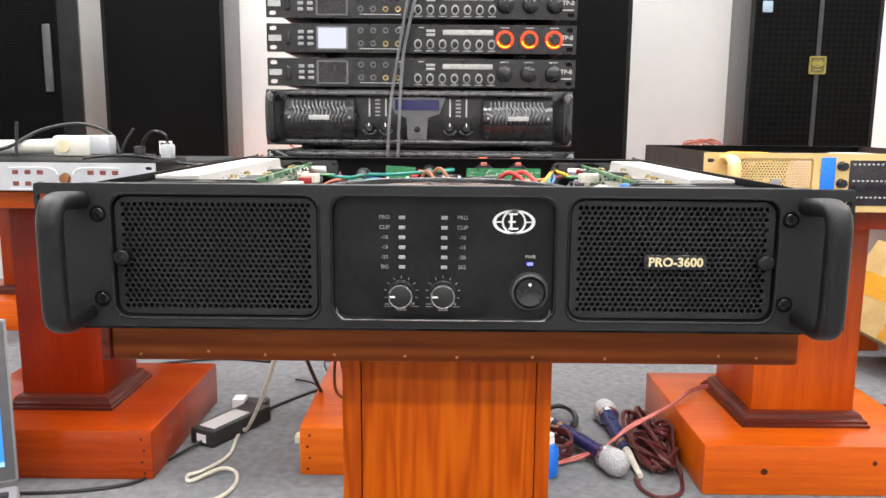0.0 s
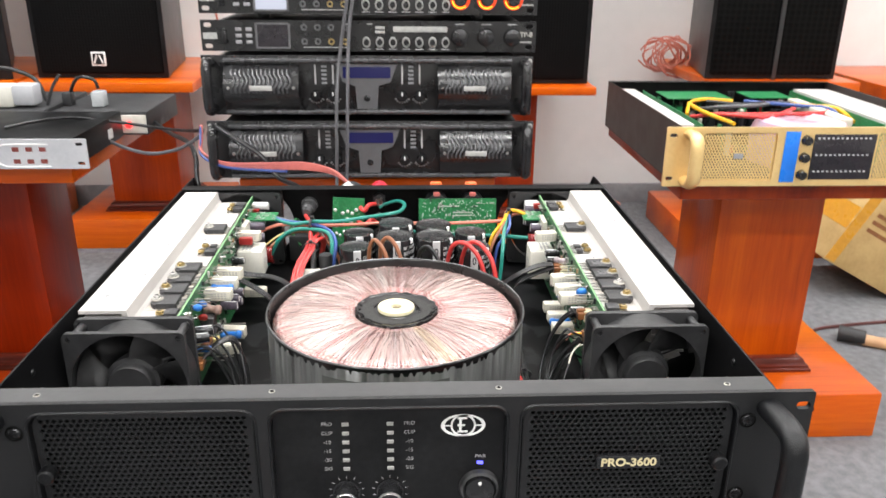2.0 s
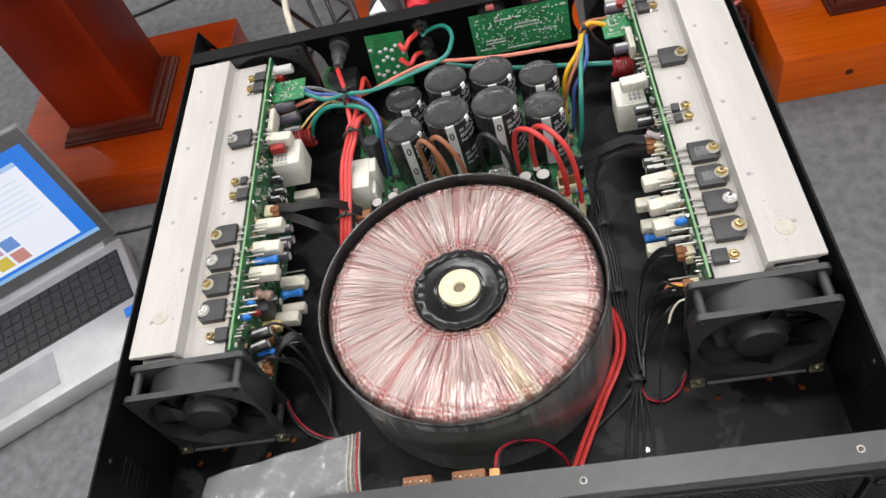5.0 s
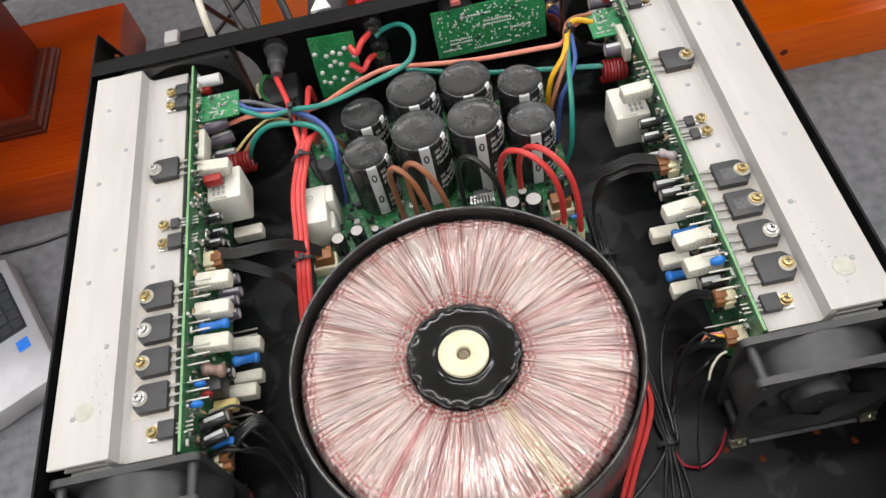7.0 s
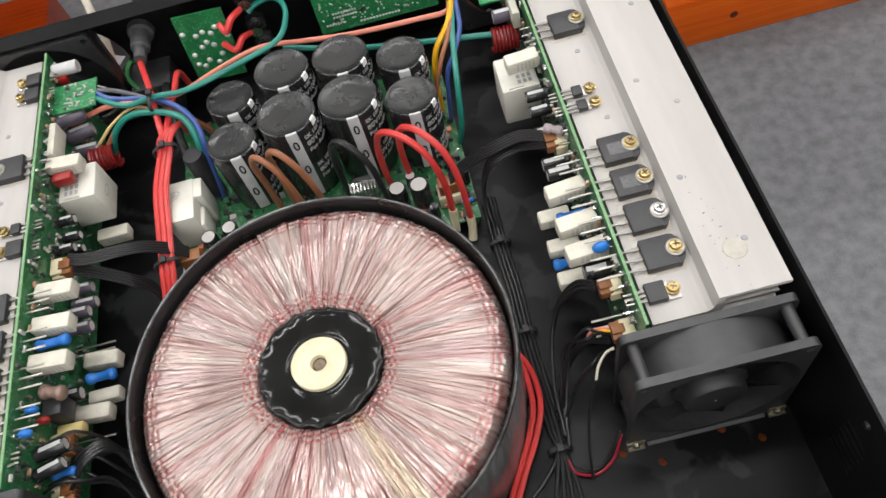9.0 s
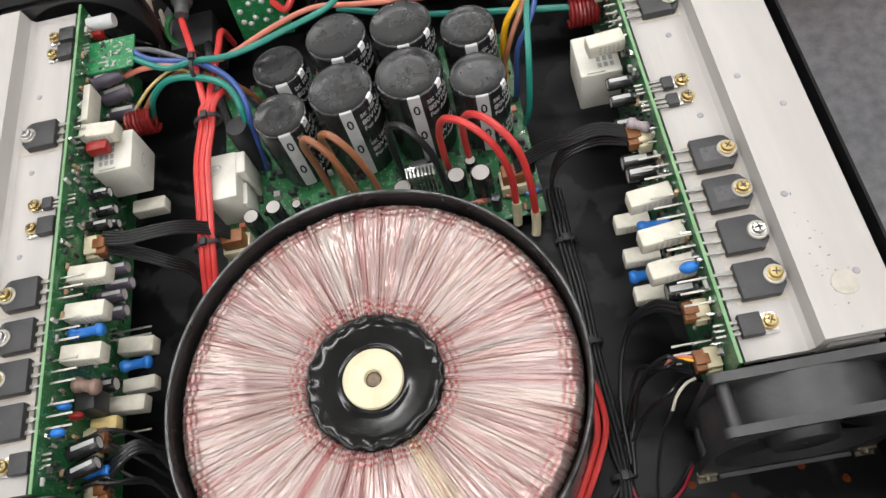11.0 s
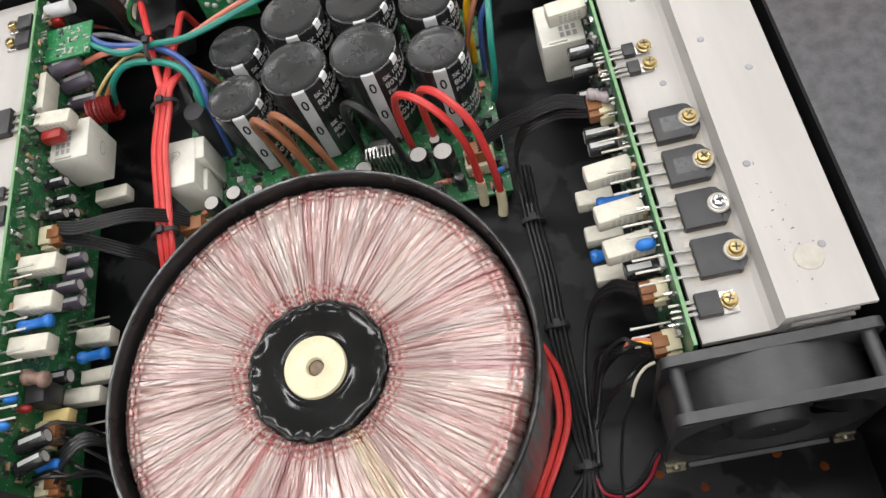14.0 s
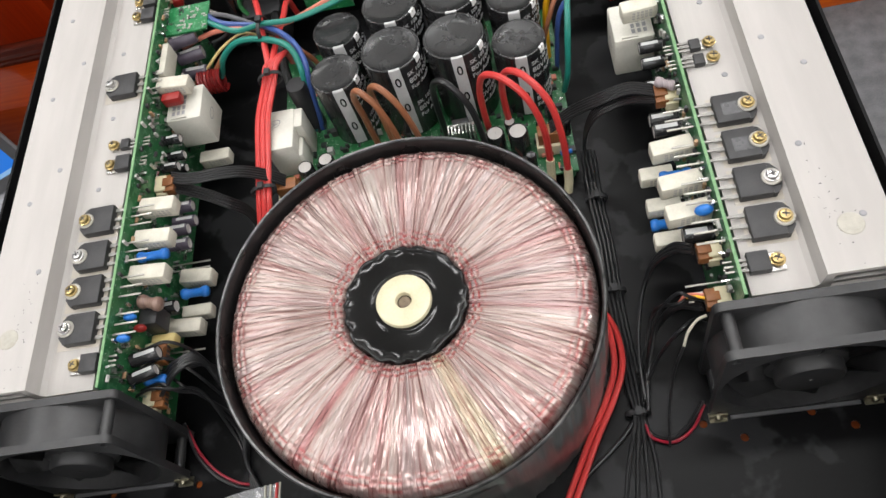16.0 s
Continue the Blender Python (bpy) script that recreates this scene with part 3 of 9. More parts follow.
# case: floor, sides, rear, flanges
bm = B()
floor_holes = [ring2(hx, hy, 0.0021, 12) for hx, hy in ((0.1332, 0.0918), (0.1507, 0.0831), (0.1840, 0.0918), (0.2014, 0.0831), (-0.1332, 0.0918), (-0.1507, 0.0831), (-0.1840, 0.0918), (-0.2014, 0.0831))]
plate(bm, [(-HX, 0.004), (HX, 0.004), (HX, YR), (-HX, YR)], floor_holes, Matrix.Translation((0, 0, 0.0)), 0.0014)
part("bottom_plate", bm, DUSTY, amp, "black painted case floor with wiped dust", smooth=None)
for s in (-1, 1):
    bm = B()
    slots = [[(0.0515, 0.0315 + 0.0055 * k), (0.0680, 0.0315 + 0.0055 * k), (0.0680, 0.0326 + 0.0055 * k), (0.0515, 0.0326 + 0.0055 * k)] for k in range(6)]
    outline = [(0.004, 0.0016), (YR + 0.029, 0.0016), (YR + 0.029, ZT), (0.004, ZT)]
    plate(bm, outline, slots, Matrix.Translation((s * HX - (0.0014 if s > 0 else 0), 0, 0)) @ SIDE, 0.0014)
    part("side_panel", bm, POWDER_IN, amp, smooth=None)
    # fixing screws and rivets along the side
    for yy in (0.06, 0.21, 0.33):
        bm = B()
        lathe(bm, [(0.0001, 0.0012), (0.0018, 0.001), (0.0024, 0)], 10, Matrix.Translation((s * (HX - 0.0014), yy, 0.074)) @ Matrix.Rotation(radians(-90 * s), 4, "Y"))
        part("side_rivet", bm, HANDLE, amp)
    # rack ear at the back
    bm = B()
    plate(bm, [(s * (HX - 0.0015), 0.030), (s * (HX - 0.0015), ZT + 0.001), (s * (HX - 0.003), ZT + 0.001), (s * (HX - 0.0125), 0.062), (s * (HX - 0.0125), 0.030)], [ring2(s * (HX - 0.0062), 0.0665, 0.0021, 10)], Matrix.Translation((0, YR + 0.0275, 0)) @ FRONT, 0.0014)
    part("rear_ear", bm, POWDER_IN, amp, smooth=None)
bm = B()
ports = [ring2(-0.148, 0.045, 0.0385, 28), ring2(0.148, 0.045, 0.0385, 28)]
plate(bm, [(-HX + 0.0016, 0.0016), (HX - 0.0016, 0.0016), (HX - 0.0016, ZT), (-HX + 0.0016, ZT)], ports, Matrix.Translation((0, YR - 0.0014, 0)) @ FRONT, 0.0014)
box(bm, (-HX + 0.0016, YR - 0.0145, ZT - 0.0012), (HX - 0.0016, YR - 0.0016, ZT))
part("rear_panel", bm, POWDER_IN, amp, smooth=None)
bm = B()
flange_holes = [ring2(fx, 0.0105, 0.0016, 10) for fx in (-0.194, -0.0655, 0.062, 0.194)]
plate(bm, [(-HX + 0.002, 0.0035), (HX - 0.002, 0.0035), (HX - 0.002, 0.0185), (-HX + 0.002, 0.0185)], flange_holes, Matrix.Translation((0, 0, ZT)), 0.0014)
box(bm, (-HX + 0.002, 0.0035, 0.0016), (HX - 0.002, 0.0047, 0.006))
part("front_flange", bm, mat("scuffed_black_flange", (0.024, 0.024, 0.0255), (0.038, 0.038, 0.040), 14, 0.34, spec=0.55, bump=0.03), amp, smooth=None)
for fx in (-0.194, -0.0655, 0.062, 0.194):
    bm = B()
    lathe(bm, [(0.0008, ZT - 0.001), (0.0012, ZT - 0.0008), (0.0019, ZT + 0.0016), (0.0013, ZT + 0.0017)], 14, Matrix.Translation((fx, 0.0105, 0)))
    part("threaded_insert", bm, WASHM, amp)

# front panel with three rounded openings and rack slots
PZ0, PZ1, PX = 0.0030, 0.0885, 0.2415
OPEN = [(-0.1965, -0.0745), (-0.0660, 0.0660), (0.0745, 0.1975)]
bm = B()
holes = [rrect(a, b, 0.0085, 0.0820, 0.0085) for a, b in OPEN]
for s in (-1, 1):
    for z in (0.0175, 0.0795):
        holes.append(rrect(s * 0.2355 - 0.0042, s * 0.2355 + 0.0042, z - 0.0025, z + 0.0025, 0.0024, 4))
    for z in (0.0195, 0.0705):
        holes.append(ring2(s * 0.2043, z, 0.0032, 12))
plate(bm, rrect(-PX, PX, PZ0, PZ1, 0.0016, 3), holes, FRONT, 0.0032)
face = part("front_panel", bm, POWDER, amp, "black powder-coated front panel", smooth=30)
for a, b in OPEN:                     # raised bead round each opening
    bm = B()
    lp = rrect(a - 0.0004, b + 0.0004, 0.0081, 0.0824, 0.0088)
    n = len(lp)
    rows = [[bm.verts.new((cx + (u - cx) * 1.0 + du * (1 if u > cx else -1), yy, v + du * (1 if v > 0.045 else -1))) for u, v in lp for cx in ((a + b) / 2,)]
            for du, yy in ((0.0012, 0.0002), (0.0004, -0.0010), (-0.0004, -0.0006), (-0.0009, 0.0058))]
    for r0, r1 in zip(rows, rows[1:]):
        for i in range(n):
            bm.faces.new((r0[i], r0[(i + 1) % n], r1[(i + 1) % n], r1[i]))
    part("opening_bead", bm, HANDLE, face, smooth=50)
# Pale tube on the bottom lip: the bevel's highlight put into its colour.
bm = B()
tube(bm, [(-0.0640, -0.0006, 0.0148), (-0.0632, -0.0010, 0.0115), (-0.0600, -0.0011, 0.0086), (-0.0560, -0.0011, 0.0080), (0.0, -0.0011, 0.0079), (0.0560, -0.0011, 0.0080), (0.0600, -0.0011, 0.0086), (0.0632, -0.0010, 0.0115), (0.0640, -0.0006, 0.0148)], 0.0005, 6)
part("bright_lip", bm, mat("pale_lip_grey", (0.20, 0.20, 0.205), (0.05, 0.05, 0.052), 70, 0.4, metal=0.6), face, "pale lip below the controls, its highlight put into the colour")


# perforated filter plates
FOAM = mat("black_foam", (0.003, 0.003, 0.003), (0.006, 0.006, 0.006), 200, 0.95, spec=0.1)
def perforated(x0, x1, z0, z1, px, pz, r, y, t):
    bm = B()
    nx, nz = int((x1 - x0) / px), int((z1 - z0) / pz)
    ox, oz = x0 + ((x1 - x0) - nx * px) / 2, z0 + ((z1 - z0) - nz * pz) / 2
    for j in range(nz):
        off = 0.5 * px * (j % 2)
        for i in range(nx - (j % 2)):
            cx, cz = ox + off + (i + 0.5) * px, oz + (j + 0.5) * pz
            sq = [(px / 2, 0), (px / 2, pz / 2), (0, pz / 2), (-px / 2, pz / 2), (-px / 2, 0), (-px / 2, -pz / 2), (0, -pz / 2), (px / 2, -pz / 2)]
            o = [bm.verts.new((cx + u, y, cz + v)) for u, v in sq]
            h = [bm.verts.new((cx + r * math.cos(math.pi * k / 4), y + 0.0001, cz + r * math.sin(math.pi * k / 4))) for k in range(8)]
            d = [bm.verts.new((cx + r * math.cos(math.pi * k / 4), y + t, cz + r * math.sin(math.pi * k / 4))) for k in range(8)]
            for k in range(8):
                q = (k + 1) % 8
                bm.faces.new((o[k], o[q], h[q], h[k]))
                bm.faces.new((h[k], h[q], d[q], d[k]))
        if j % 2:
            for xa, xb in ((ox, ox + off), (ox + nx * px - off, ox + nx * px)):
                za = oz + j * pz
                bm.faces.new([bm.verts.new(c) for c in ((xa, y, za), (xb, y, za), (xb, y, za + pz), (xa, y, za + pz))])
    return bm, (ox, ox + nx * px, oz, oz + nz * pz)


for a, b, s in ((OPEN[0][0], OPEN[0][1], -1), (OPEN[2][0], OPEN[2][1], 1)):
    bm, (u0, u1, v0, v1) = perforated(a + 0.0035, b - 0.0035, 0.0125, 0.0785, 0.00355, 0.00307, 0.00140, 0.0022, 0.0012)
    plate(bm, rrect(a + 0.0012, b - 0.0012, 0.0098, 0.0807, 0.0080), [[(u0, v0), (u1, v0), (u1, v1), (u0, v1)]], Matrix.Translation((0, 0.0022, 0)) @ FRONT, 0.0010)
    part("filter_foam", box(B(), (a - 0.002, 0.0062, 0.0065), (b + 0.002, 0.0085, 0.0840)), FOAM, amp, "black filter foam behind the grille", smooth=None)
    gr = part("filter_grille", bm, POWDER, amp, "black perforated steel grille", smooth=None)
    bm = B()
    tx = s * 0.1893
    lathe(bm, [(0.0001, 0.0078), (0.0036, 0.0076), (0.0045, 0.0066), (0.0046, 0.001), (0.0028, 0.0005), (0.0028, -0.002)], 24,
          Matrix.Translation((tx, 0.0003, 0.0455)) @ Matrix.Rotation(radians(90), 4, "X"), lambda r, z, an, k: (r * (1 + 0.03 * (round(an * 12 / math.pi) % 2)) if 1 < k < 4 else r, z))
    part("thumb_screw", bm, HANDLE, gr, "round black thumb screw")

# badge with the model's name
bm = B()
box(bm, (0.1185, -0.0022, 0.0403), (0.1560, 0.0012, 0.0492), 0.0008)
bd = part("model_badge", bm, GLOSSB, amp, "glossy black domed badge with gold lettering")
part("model_lettering", letters(B(), "PRO-3600", 0.0074, facing(0.1373, -0.0023, 0.0447) @ Matrix.Diagonal((1.03, 1, 1, 1)), 0.0001, 0.00022), mat("pale_gold_letters", (0.62, 0.54, 0.32), (0.54, 0.46, 0.26), 200, 0.4), bd, "gold letters")

# control field in the middle
bm = B()
box(bm, (-0.0655, 0.0050, 0.0078), (0.0655, 0.0062, 0.0826))
ctl = part("control_plate", bm, SATIN, amp, "satin black control plate", smooth=None)
FZ = 0.0049
LED = mat("milky_led", (0.34, 0.34, 0.32), (0.28, 0.28, 0.265), 200, 0.35)
CTLW = mat("grey_control_print", (0.36, 0.36, 0.35), (0.28, 0.28, 0.275), 300, 0.5)
for lx in (-0.0250, 0.0003):
    for k in range(6):
        z = 0.0694 - 0.0060 * k
        part("level_led", box(B(), (lx - 0.0019, FZ - 0.0009, z - 0.0010), (lx + 0.0019, FZ + 0.0006, z + 0.0010), 0.0002), LED, ctl)
for lx, al in ((-0.0355, "CENTER"), (0.0112, "CENTER")):
    bm = B()
    for k, s in enumerate(("PRO", "CLIP", "-10", "-15", "-20", "SIG")):
        letters(bm, s, 0.0033, facing(lx, FZ - 0.0001, 0.0694 - 0.0060 * k), 0.00004, 0.0)
    part("level_lettering", bm, CTLW, ctl)
for kx, lab in ((-0.0254, "CH A"), (-0.0002, "CH B")):
    kz = 0.0236
    bm = B()
    at = Matrix.Translation((kx, FZ, kz)) @ Matrix.Rotation(radians(90), 4, "X")
    rid = lambda r, z, an, k: (r * (1 - 0.04 * (round(an * 24 / math.pi) % 2)) if k in (2, 3) else r, z)
    lathe(bm, [(0.0001, 0.0122), (0.0060, 0.0122), (0.0069, 0.0108), (0.0072, 0.0012), (0.0080, 0.0010), (0.0080, 0.0001)], 48, at, rid)
    kn = part("level_knob", bm, GLOSSB, amp, "black knob with a chrome edge")
    bm = B()
    lathe(bm, [(0.0064, 0.01230), (0.0067, 0.01240), (0.0071, 0.0120), (0.0072, 0.0110), (0.0070, 0.0108)], 48, at)
    part("knob_ring", bm, STEEL, kn)
    lathe(bm := B(), [(0.0001, 0.01232), (0.0062, 0.01232), (0.0065, 0.0121)], 40, at)
    part("knob_cap", bm, mat("brushed_dark_cap", (0.014, 0.0145, 0.014), (0.008, 0.008, 0.008), 60, 0.42, metal=0.2), kn, "dark brushed metal cap")
    part("pointer", box(B(), (kx - 0.0062, FZ - 0.0128, kz - 0.0005), (kx - 0.0030, FZ - 0.0121, kz + 0.0005)), WHITE, kn)
    bm = B()
    for k in range(11):
        a = radians(225 - 27 * k)
        c = Vector((kx, FZ, kz))
        d = Vector((math.cos(a), 0, math.sin(a)))
        tube(bm, [c + d * 0.0088, c + d * 0.0106], 0.00018, 4)
    letters(bm, "-inf", 0.0026, facing(kx - 0.0090, FZ, kz - 0.0070), 0.00005)
    letters(bm, "0", 0.0026, facing(kx + 0.0074, FZ, kz - 0.0070), 0.00005)
    for sx in (-1, 1):
        tube(bm, [(kx + sx * 0.0105, FZ, kz - 0.0086), (kx + sx * 0.0062, FZ, kz - 0.0086), (kx + sx * 0.0048, FZ, kz - 0.0070)], 0.00015, 4, n=1)
    part("dial_marks", bm, CTLW, ctl)
    bm = B()
    box(bm, (kx - 0.0031, FZ - 0.0001, kz - 0.0114), (kx + 0.0031, FZ + 0.0004, kz - 0.0092), 0.0001)
    pl = part("channel_plate", bm, BEZEL, amp)
    bm = B()
    letters(bm, lab, 0.0022, facing(kx, FZ - 0.0002, kz - 0.0103), 0.00005, 0.00003)
    part("channel_lettering", bm, CTLW, pl)
# power switch
at = Matrix.Translation((0.0520, FZ, 0.0250)) @ Matrix.Rotation(radians(90), 4, "X")
bm = B()
lathe(bm, [(0.0086, 0.0012), (0.0098, 0.0036), (0.0112, 0.0030), (0.0120, 0.0006), (0.0121, 0)], 40, at)
sw = part("power_switch", bm, mat("scuffed_switch_ring", (0.014, 0.014, 0.0145), (0.050, 0.050, 0.051), 160, 0.4), amp, "round black rocker switch")
bm = B()
lathe(bm, [(0.0001, 0.0032), (0.0050, 0.0036), (0.0082, 0.0046), (0.0087, 0.0030), (0.0087, 0)], 40, at)
part("rocker", bm, GLOSSB, sw)
bm = B()
lathe(bm, [(0.0001, 0.0048), (0.0009, 0.0046), (0.0011, 0.0030)], 12, at @ Matrix.Translation((0, 0.0048, 0)))
part("rocker_dot", bm, WHITE, sw)
part("power_led", box(B(), (0.0502, FZ - 0.0008, 0.0410), (0.0538, FZ + 0.0005, 0.0428), 0.0002), glow("blue_led", (0.10, 0.10, 1.0), 2.2, (0.05, 0.05, 0.3)), ctl, "lit blue lamp")
part("power_lettering", letters(B(), "PWR", 0.0030, facing(0.0522, FZ, 0.0460), 0.00005, 0.00003), CTLW, ctl)
# oval emblem
bm = B()
EM = Matrix.Translation((0.0418, FZ, 0.0672)) @ Matrix.Rotation(radians(90), 4, "X")
for sx, ri, ro in ((1.72, 0.0062, 0.0073), (0.98, 0.0062, 0.0073)):
    lathe(bm, [(ri, 0.0), (ri + 0.0002, 0.0003), (ro, 0.0003), (ro + 0.0001, 0)], 40, EM @ Matrix.Diagonal((sx, 1, 1, 1)))
for s in (-1, 1):
    box(bm, (0.0418 + s * 0.0066, FZ - 0.0003, 0.0668), (0.0418 + s * 0.0112, FZ, 0.0676))
box(bm, (0.0395, FZ - 0.0003, 0.0626), (0.0409, FZ, 0.0720))
for zz, w in ((0.0714, 0.0048), (0.0668, 0.0036), (0.0626, 0.0052)):
    box(bm, (0.0385, FZ - 0.00031, zz), (0.0392 + w, FZ, zz + 0.0011))
part("emblem", bm, WHITE, ctl, "white oval emblem print")

# handles and panel screws
for s in (-1, 1):
    path = [(0.0, 0.0785), (-0.012, 0.0795), (-0.024, 0.0800), (-0.0315, 0.0775), (-0.0345, 0.0710), (-0.0350, 0.060), (-0.0350, 0.030), (-0.0345, 0.0185), (-0.0315, 0.0125), (-0.024, 0.0100), (-0.012, 0.0105), (0.0, 0.0115)]
    sm = smooth_pts([(0, y, z) for y, z in path], 4)
    bm = B()
    rings = []
    for i, p in enumerate(sm):
        tg = (sm[min(i + 1, len(sm) - 1)] - sm[max(i - 1, 0)]).normalized()
        nv = Vector((0, tg.z, -tg.y))
        rings.append([bm.verts.new(Vector((s * 0.2152 + u, p.y, p.z)) + nv * v) for u, v in rrect(-0.0070, 0.0070, -0.0052, 0.0052, 0.0046, 4)])
    for a, b in zip(rings, rings[1:]):
        for k in range(len(a)):
            j = (k + 1) % len(a)
            bm.faces.new((a[k], a[j], b[j], b[k]))
    bm.faces.new(rings[0])
    bm.faces.new(rings[-1])
    part("handle", bm, HANDLE, amp, "rounded black metal handle with worn paint", smooth=60)
    chip = random.Random(31 + s)
    bm = B()
    for k in range(14 if s < 0 else 5):
        cz, cw = chip.uniform(0.014, 0.074), chip.uniform(0.0003, 0.0010)
        box(bm, (s * 0.2222 - 0.0004, -0.0338 + chip.uniform(-0.002, 0.002), cz), (s * 0.2222 + 0.0003, -0.0328, cz + cw), 0.0001, seg=1)
    tagged(part("paint_chips", bm, GREYPL, amp, "bare specks where the handle's paint has chipped", smooth=None), kind="stuff")
    for z in (0.0195, 0.0705):
        bm = B()
        m0 = Matrix.Translation((s * 0.2043, -0.0002, z)) @ Matrix.Rotation(radians(90), 4, "X")
        lathe(bm, [(0.0001, 0.0004), (0.0010, 0.0004), (0.0030, 0.0006), (0.0036, 0.0), (0.0036, -0.002)], 18, m0)
        for a in (20, 110):
            box(bm, (-0.0018, -0.0003, 0.0003), (0.0018, 0.0003, 0.0008), m=m0 @ Matrix.Rotation(radians(a), 4, "Z"))
        ps = part("panel_screw", bm, mat("blued_steel", (0.020, 0.020, 0.021), (0.055, 0.055, 0.058), 300, 0.25, metal=0.7), amp)
        # Raised black ring; the shade of the screw's recess is put into its colour.
        bm = B()
        lathe(bm, [(0.0037, 0.0003), (0.0040, 0.0000), (0.0046, 0.0005), (0.0050, 0.0001)], 22, m0)
        part("recess_ring", bm, FOAM, ps, "black ring in place of a shaded recess")

# ---------- toroidal transformer ----------
TX, TY = 0.0025, 0.1465
RIBS = [random.Random(i).random() for i in range(288)]
TM = Matrix.Translation((TX, TY, -0.0040))
bm = B()
lathe(bm, [(0.0922, 0.0740), (0.0925, 0.0775), (0.0934, 0.0785), (0.0936, 0.0800), (0.0928, 0.0807), (0.0919, 0.0804), (0.0913, 0.0790), (0.0908, 0.0620)], 180, TM,
      lambda r, z, a, k: (r, z + (0.00018 * math.sin(a * 9 + 2 * math.sin(a * 4)) if k in (4, 5) else 0)))
toro = part("toroidal_transformer", bm, mat("cup_black", (0.006, 0.006, 0.006), (0.012, 0.012, 0.0125), 26, 0.30, bump=0.1, bscale=300, spec=0.4), amp, "toroidal transformer in a ribbed dark metal cup with a black rim", smooth=50)
bm = B()
lathe(bm, [(0.0895, 0.0056), (0.0928, 0.007), (0.0930, 0.0400), (0.0928, 0.0770), (0.0922, 0.0772)], 288, TM,
      lambda r, z, a, k: (r - (0.0009 * RIBS[round(a * 144 / math.pi) % 288] if 0 < k < 4 else 0), z))
part("cup_wall", bm, mat("ribbed_grey_metal", (0.150, 0.152, 0.150), (0.300, 0.302, 0.296), 40, 0.32, metal=0.55, stretch=(1, 1, 0.08)), toro, "grey metal wall with upright ribs", smooth=50)
bm = B()
lathe(bm, [(0.0922, 0.0806), (0.0930, 0.0810), (0.0936, 0.0804), (0.0937, 0.0797)], 120, TM)
part("worn_rim", bm, mat("rubbed_dark_metal", (0.055, 0.055, 0.056), (0.26, 0.26, 0.262), 30, 0.36, metal=0.75), toro, "bare metal rim where the paint is worn", smooth=60)
m, nt, p = nodes("enamelled_windings")
n, l = nt.nodes, nt.links
tint, turn = n.new("ShaderNodeAttribute"), n.new("ShaderNodeAttribute")
tint.attribute_name, turn.attribute_name = "tint", "turn"
na, nb = n.new("ShaderNodeTexNoise"), n.new("ShaderNodeTexNoise")
for t, sx, sy, dt in ((na, 30, 2.0, 4), (nb, 36, 9.0, 2)):
    mp = n.new("ShaderNodeMapping")
    mp.inputs["Scale"].default_value = (sx, sy, sx)
    l.new(turn.outputs["Vector"], mp.inputs["Vector"])
    l.new(mp.outputs[0], t.inputs["Vector"])
    t.inputs["Scale"].default_value, t.inputs["Detail"].default_value = 1.0, dt
ra = n.new("ShaderNodeValToRGB")
e = ra.color_ramp.elements
e[0].position, e[0].color, e[1].position, e[1].color = 0.32, (0.50, 0.29, 0.29, 1), 0.60, (1.0, 1.0, 1.0, 1)
e.new(0.44).color = (0.86, 0.74, 0.73, 1)
l.new(na.outputs[0], ra.inputs[0])
mul = n.new("ShaderNodeMixRGB")
mul.blend_type, mul.inputs[0].default_value = "MULTIPLY", 1.0
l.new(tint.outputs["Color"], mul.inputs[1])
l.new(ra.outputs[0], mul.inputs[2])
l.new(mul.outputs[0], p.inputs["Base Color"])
p.inputs["Roughness"].default_value, p.inputs["Metallic"].default_value = 0.23, 0.50
p.inputs["Coat Weight"].default_value, p.inputs["Coat Roughness"].default_value = 0.90, 0.03
bp = n.new("ShaderNodeBump")
bp.inputs["Strength"].default_value, bp.inputs["Distance"].default_value = 1.0, 0.0012
l.new(nb.outputs[0], bp.inputs["Height"])
l.new(bp.outputs[0], p.inputs["Normal"])
l.new(bp.outputs[0], p.inputs["Coat Normal"])
WIND = m
rng = random.Random(4)
NS, SUB = 210, 8
NA = NS * SUB
PAL = [(0.37, 0.295, 0.268), (0.36, 0.278, 0.258), (0.34, 0.248, 0.238), (0.31, 0.258, 0.246), (0.29, 0.10, 0.10), (0.41, 0.355, 0.318), (0.33, 0.205, 0.20)]
strand, seam_shade, fade = [], [], []
for i in range(NS):
    a = 360.0 * i / NS
    c = PAL[rng.choices(range(7), (24, 24, 16, 13, 4, 17, 7))[0]]
    if 289 < a < 300:
        c = (0.42, 0.375, 0.27)
    strand.append((rng.gauss(0, 0.00036), rng.uniform(0.5, 1.5), c, rng.uniform(-0.35, 0.35)))
    seam_shade.append(rng.choice((0.34, 0.55, 0.72, 0.90, 0.95, 0.98, 1.0, 1.0)))
    fade.append((rng.uniform(0.034, 0.092), rng.uniform(0.012, 0.045)))
DRIFT = [rng.gauss(0, 1) for i in range(NS)]
DRIFT = [sum(DRIFT[(i + q) % NS] for q in range(-5, 6)) / 3.3 for i in range(NS)]   # neighbours lean together
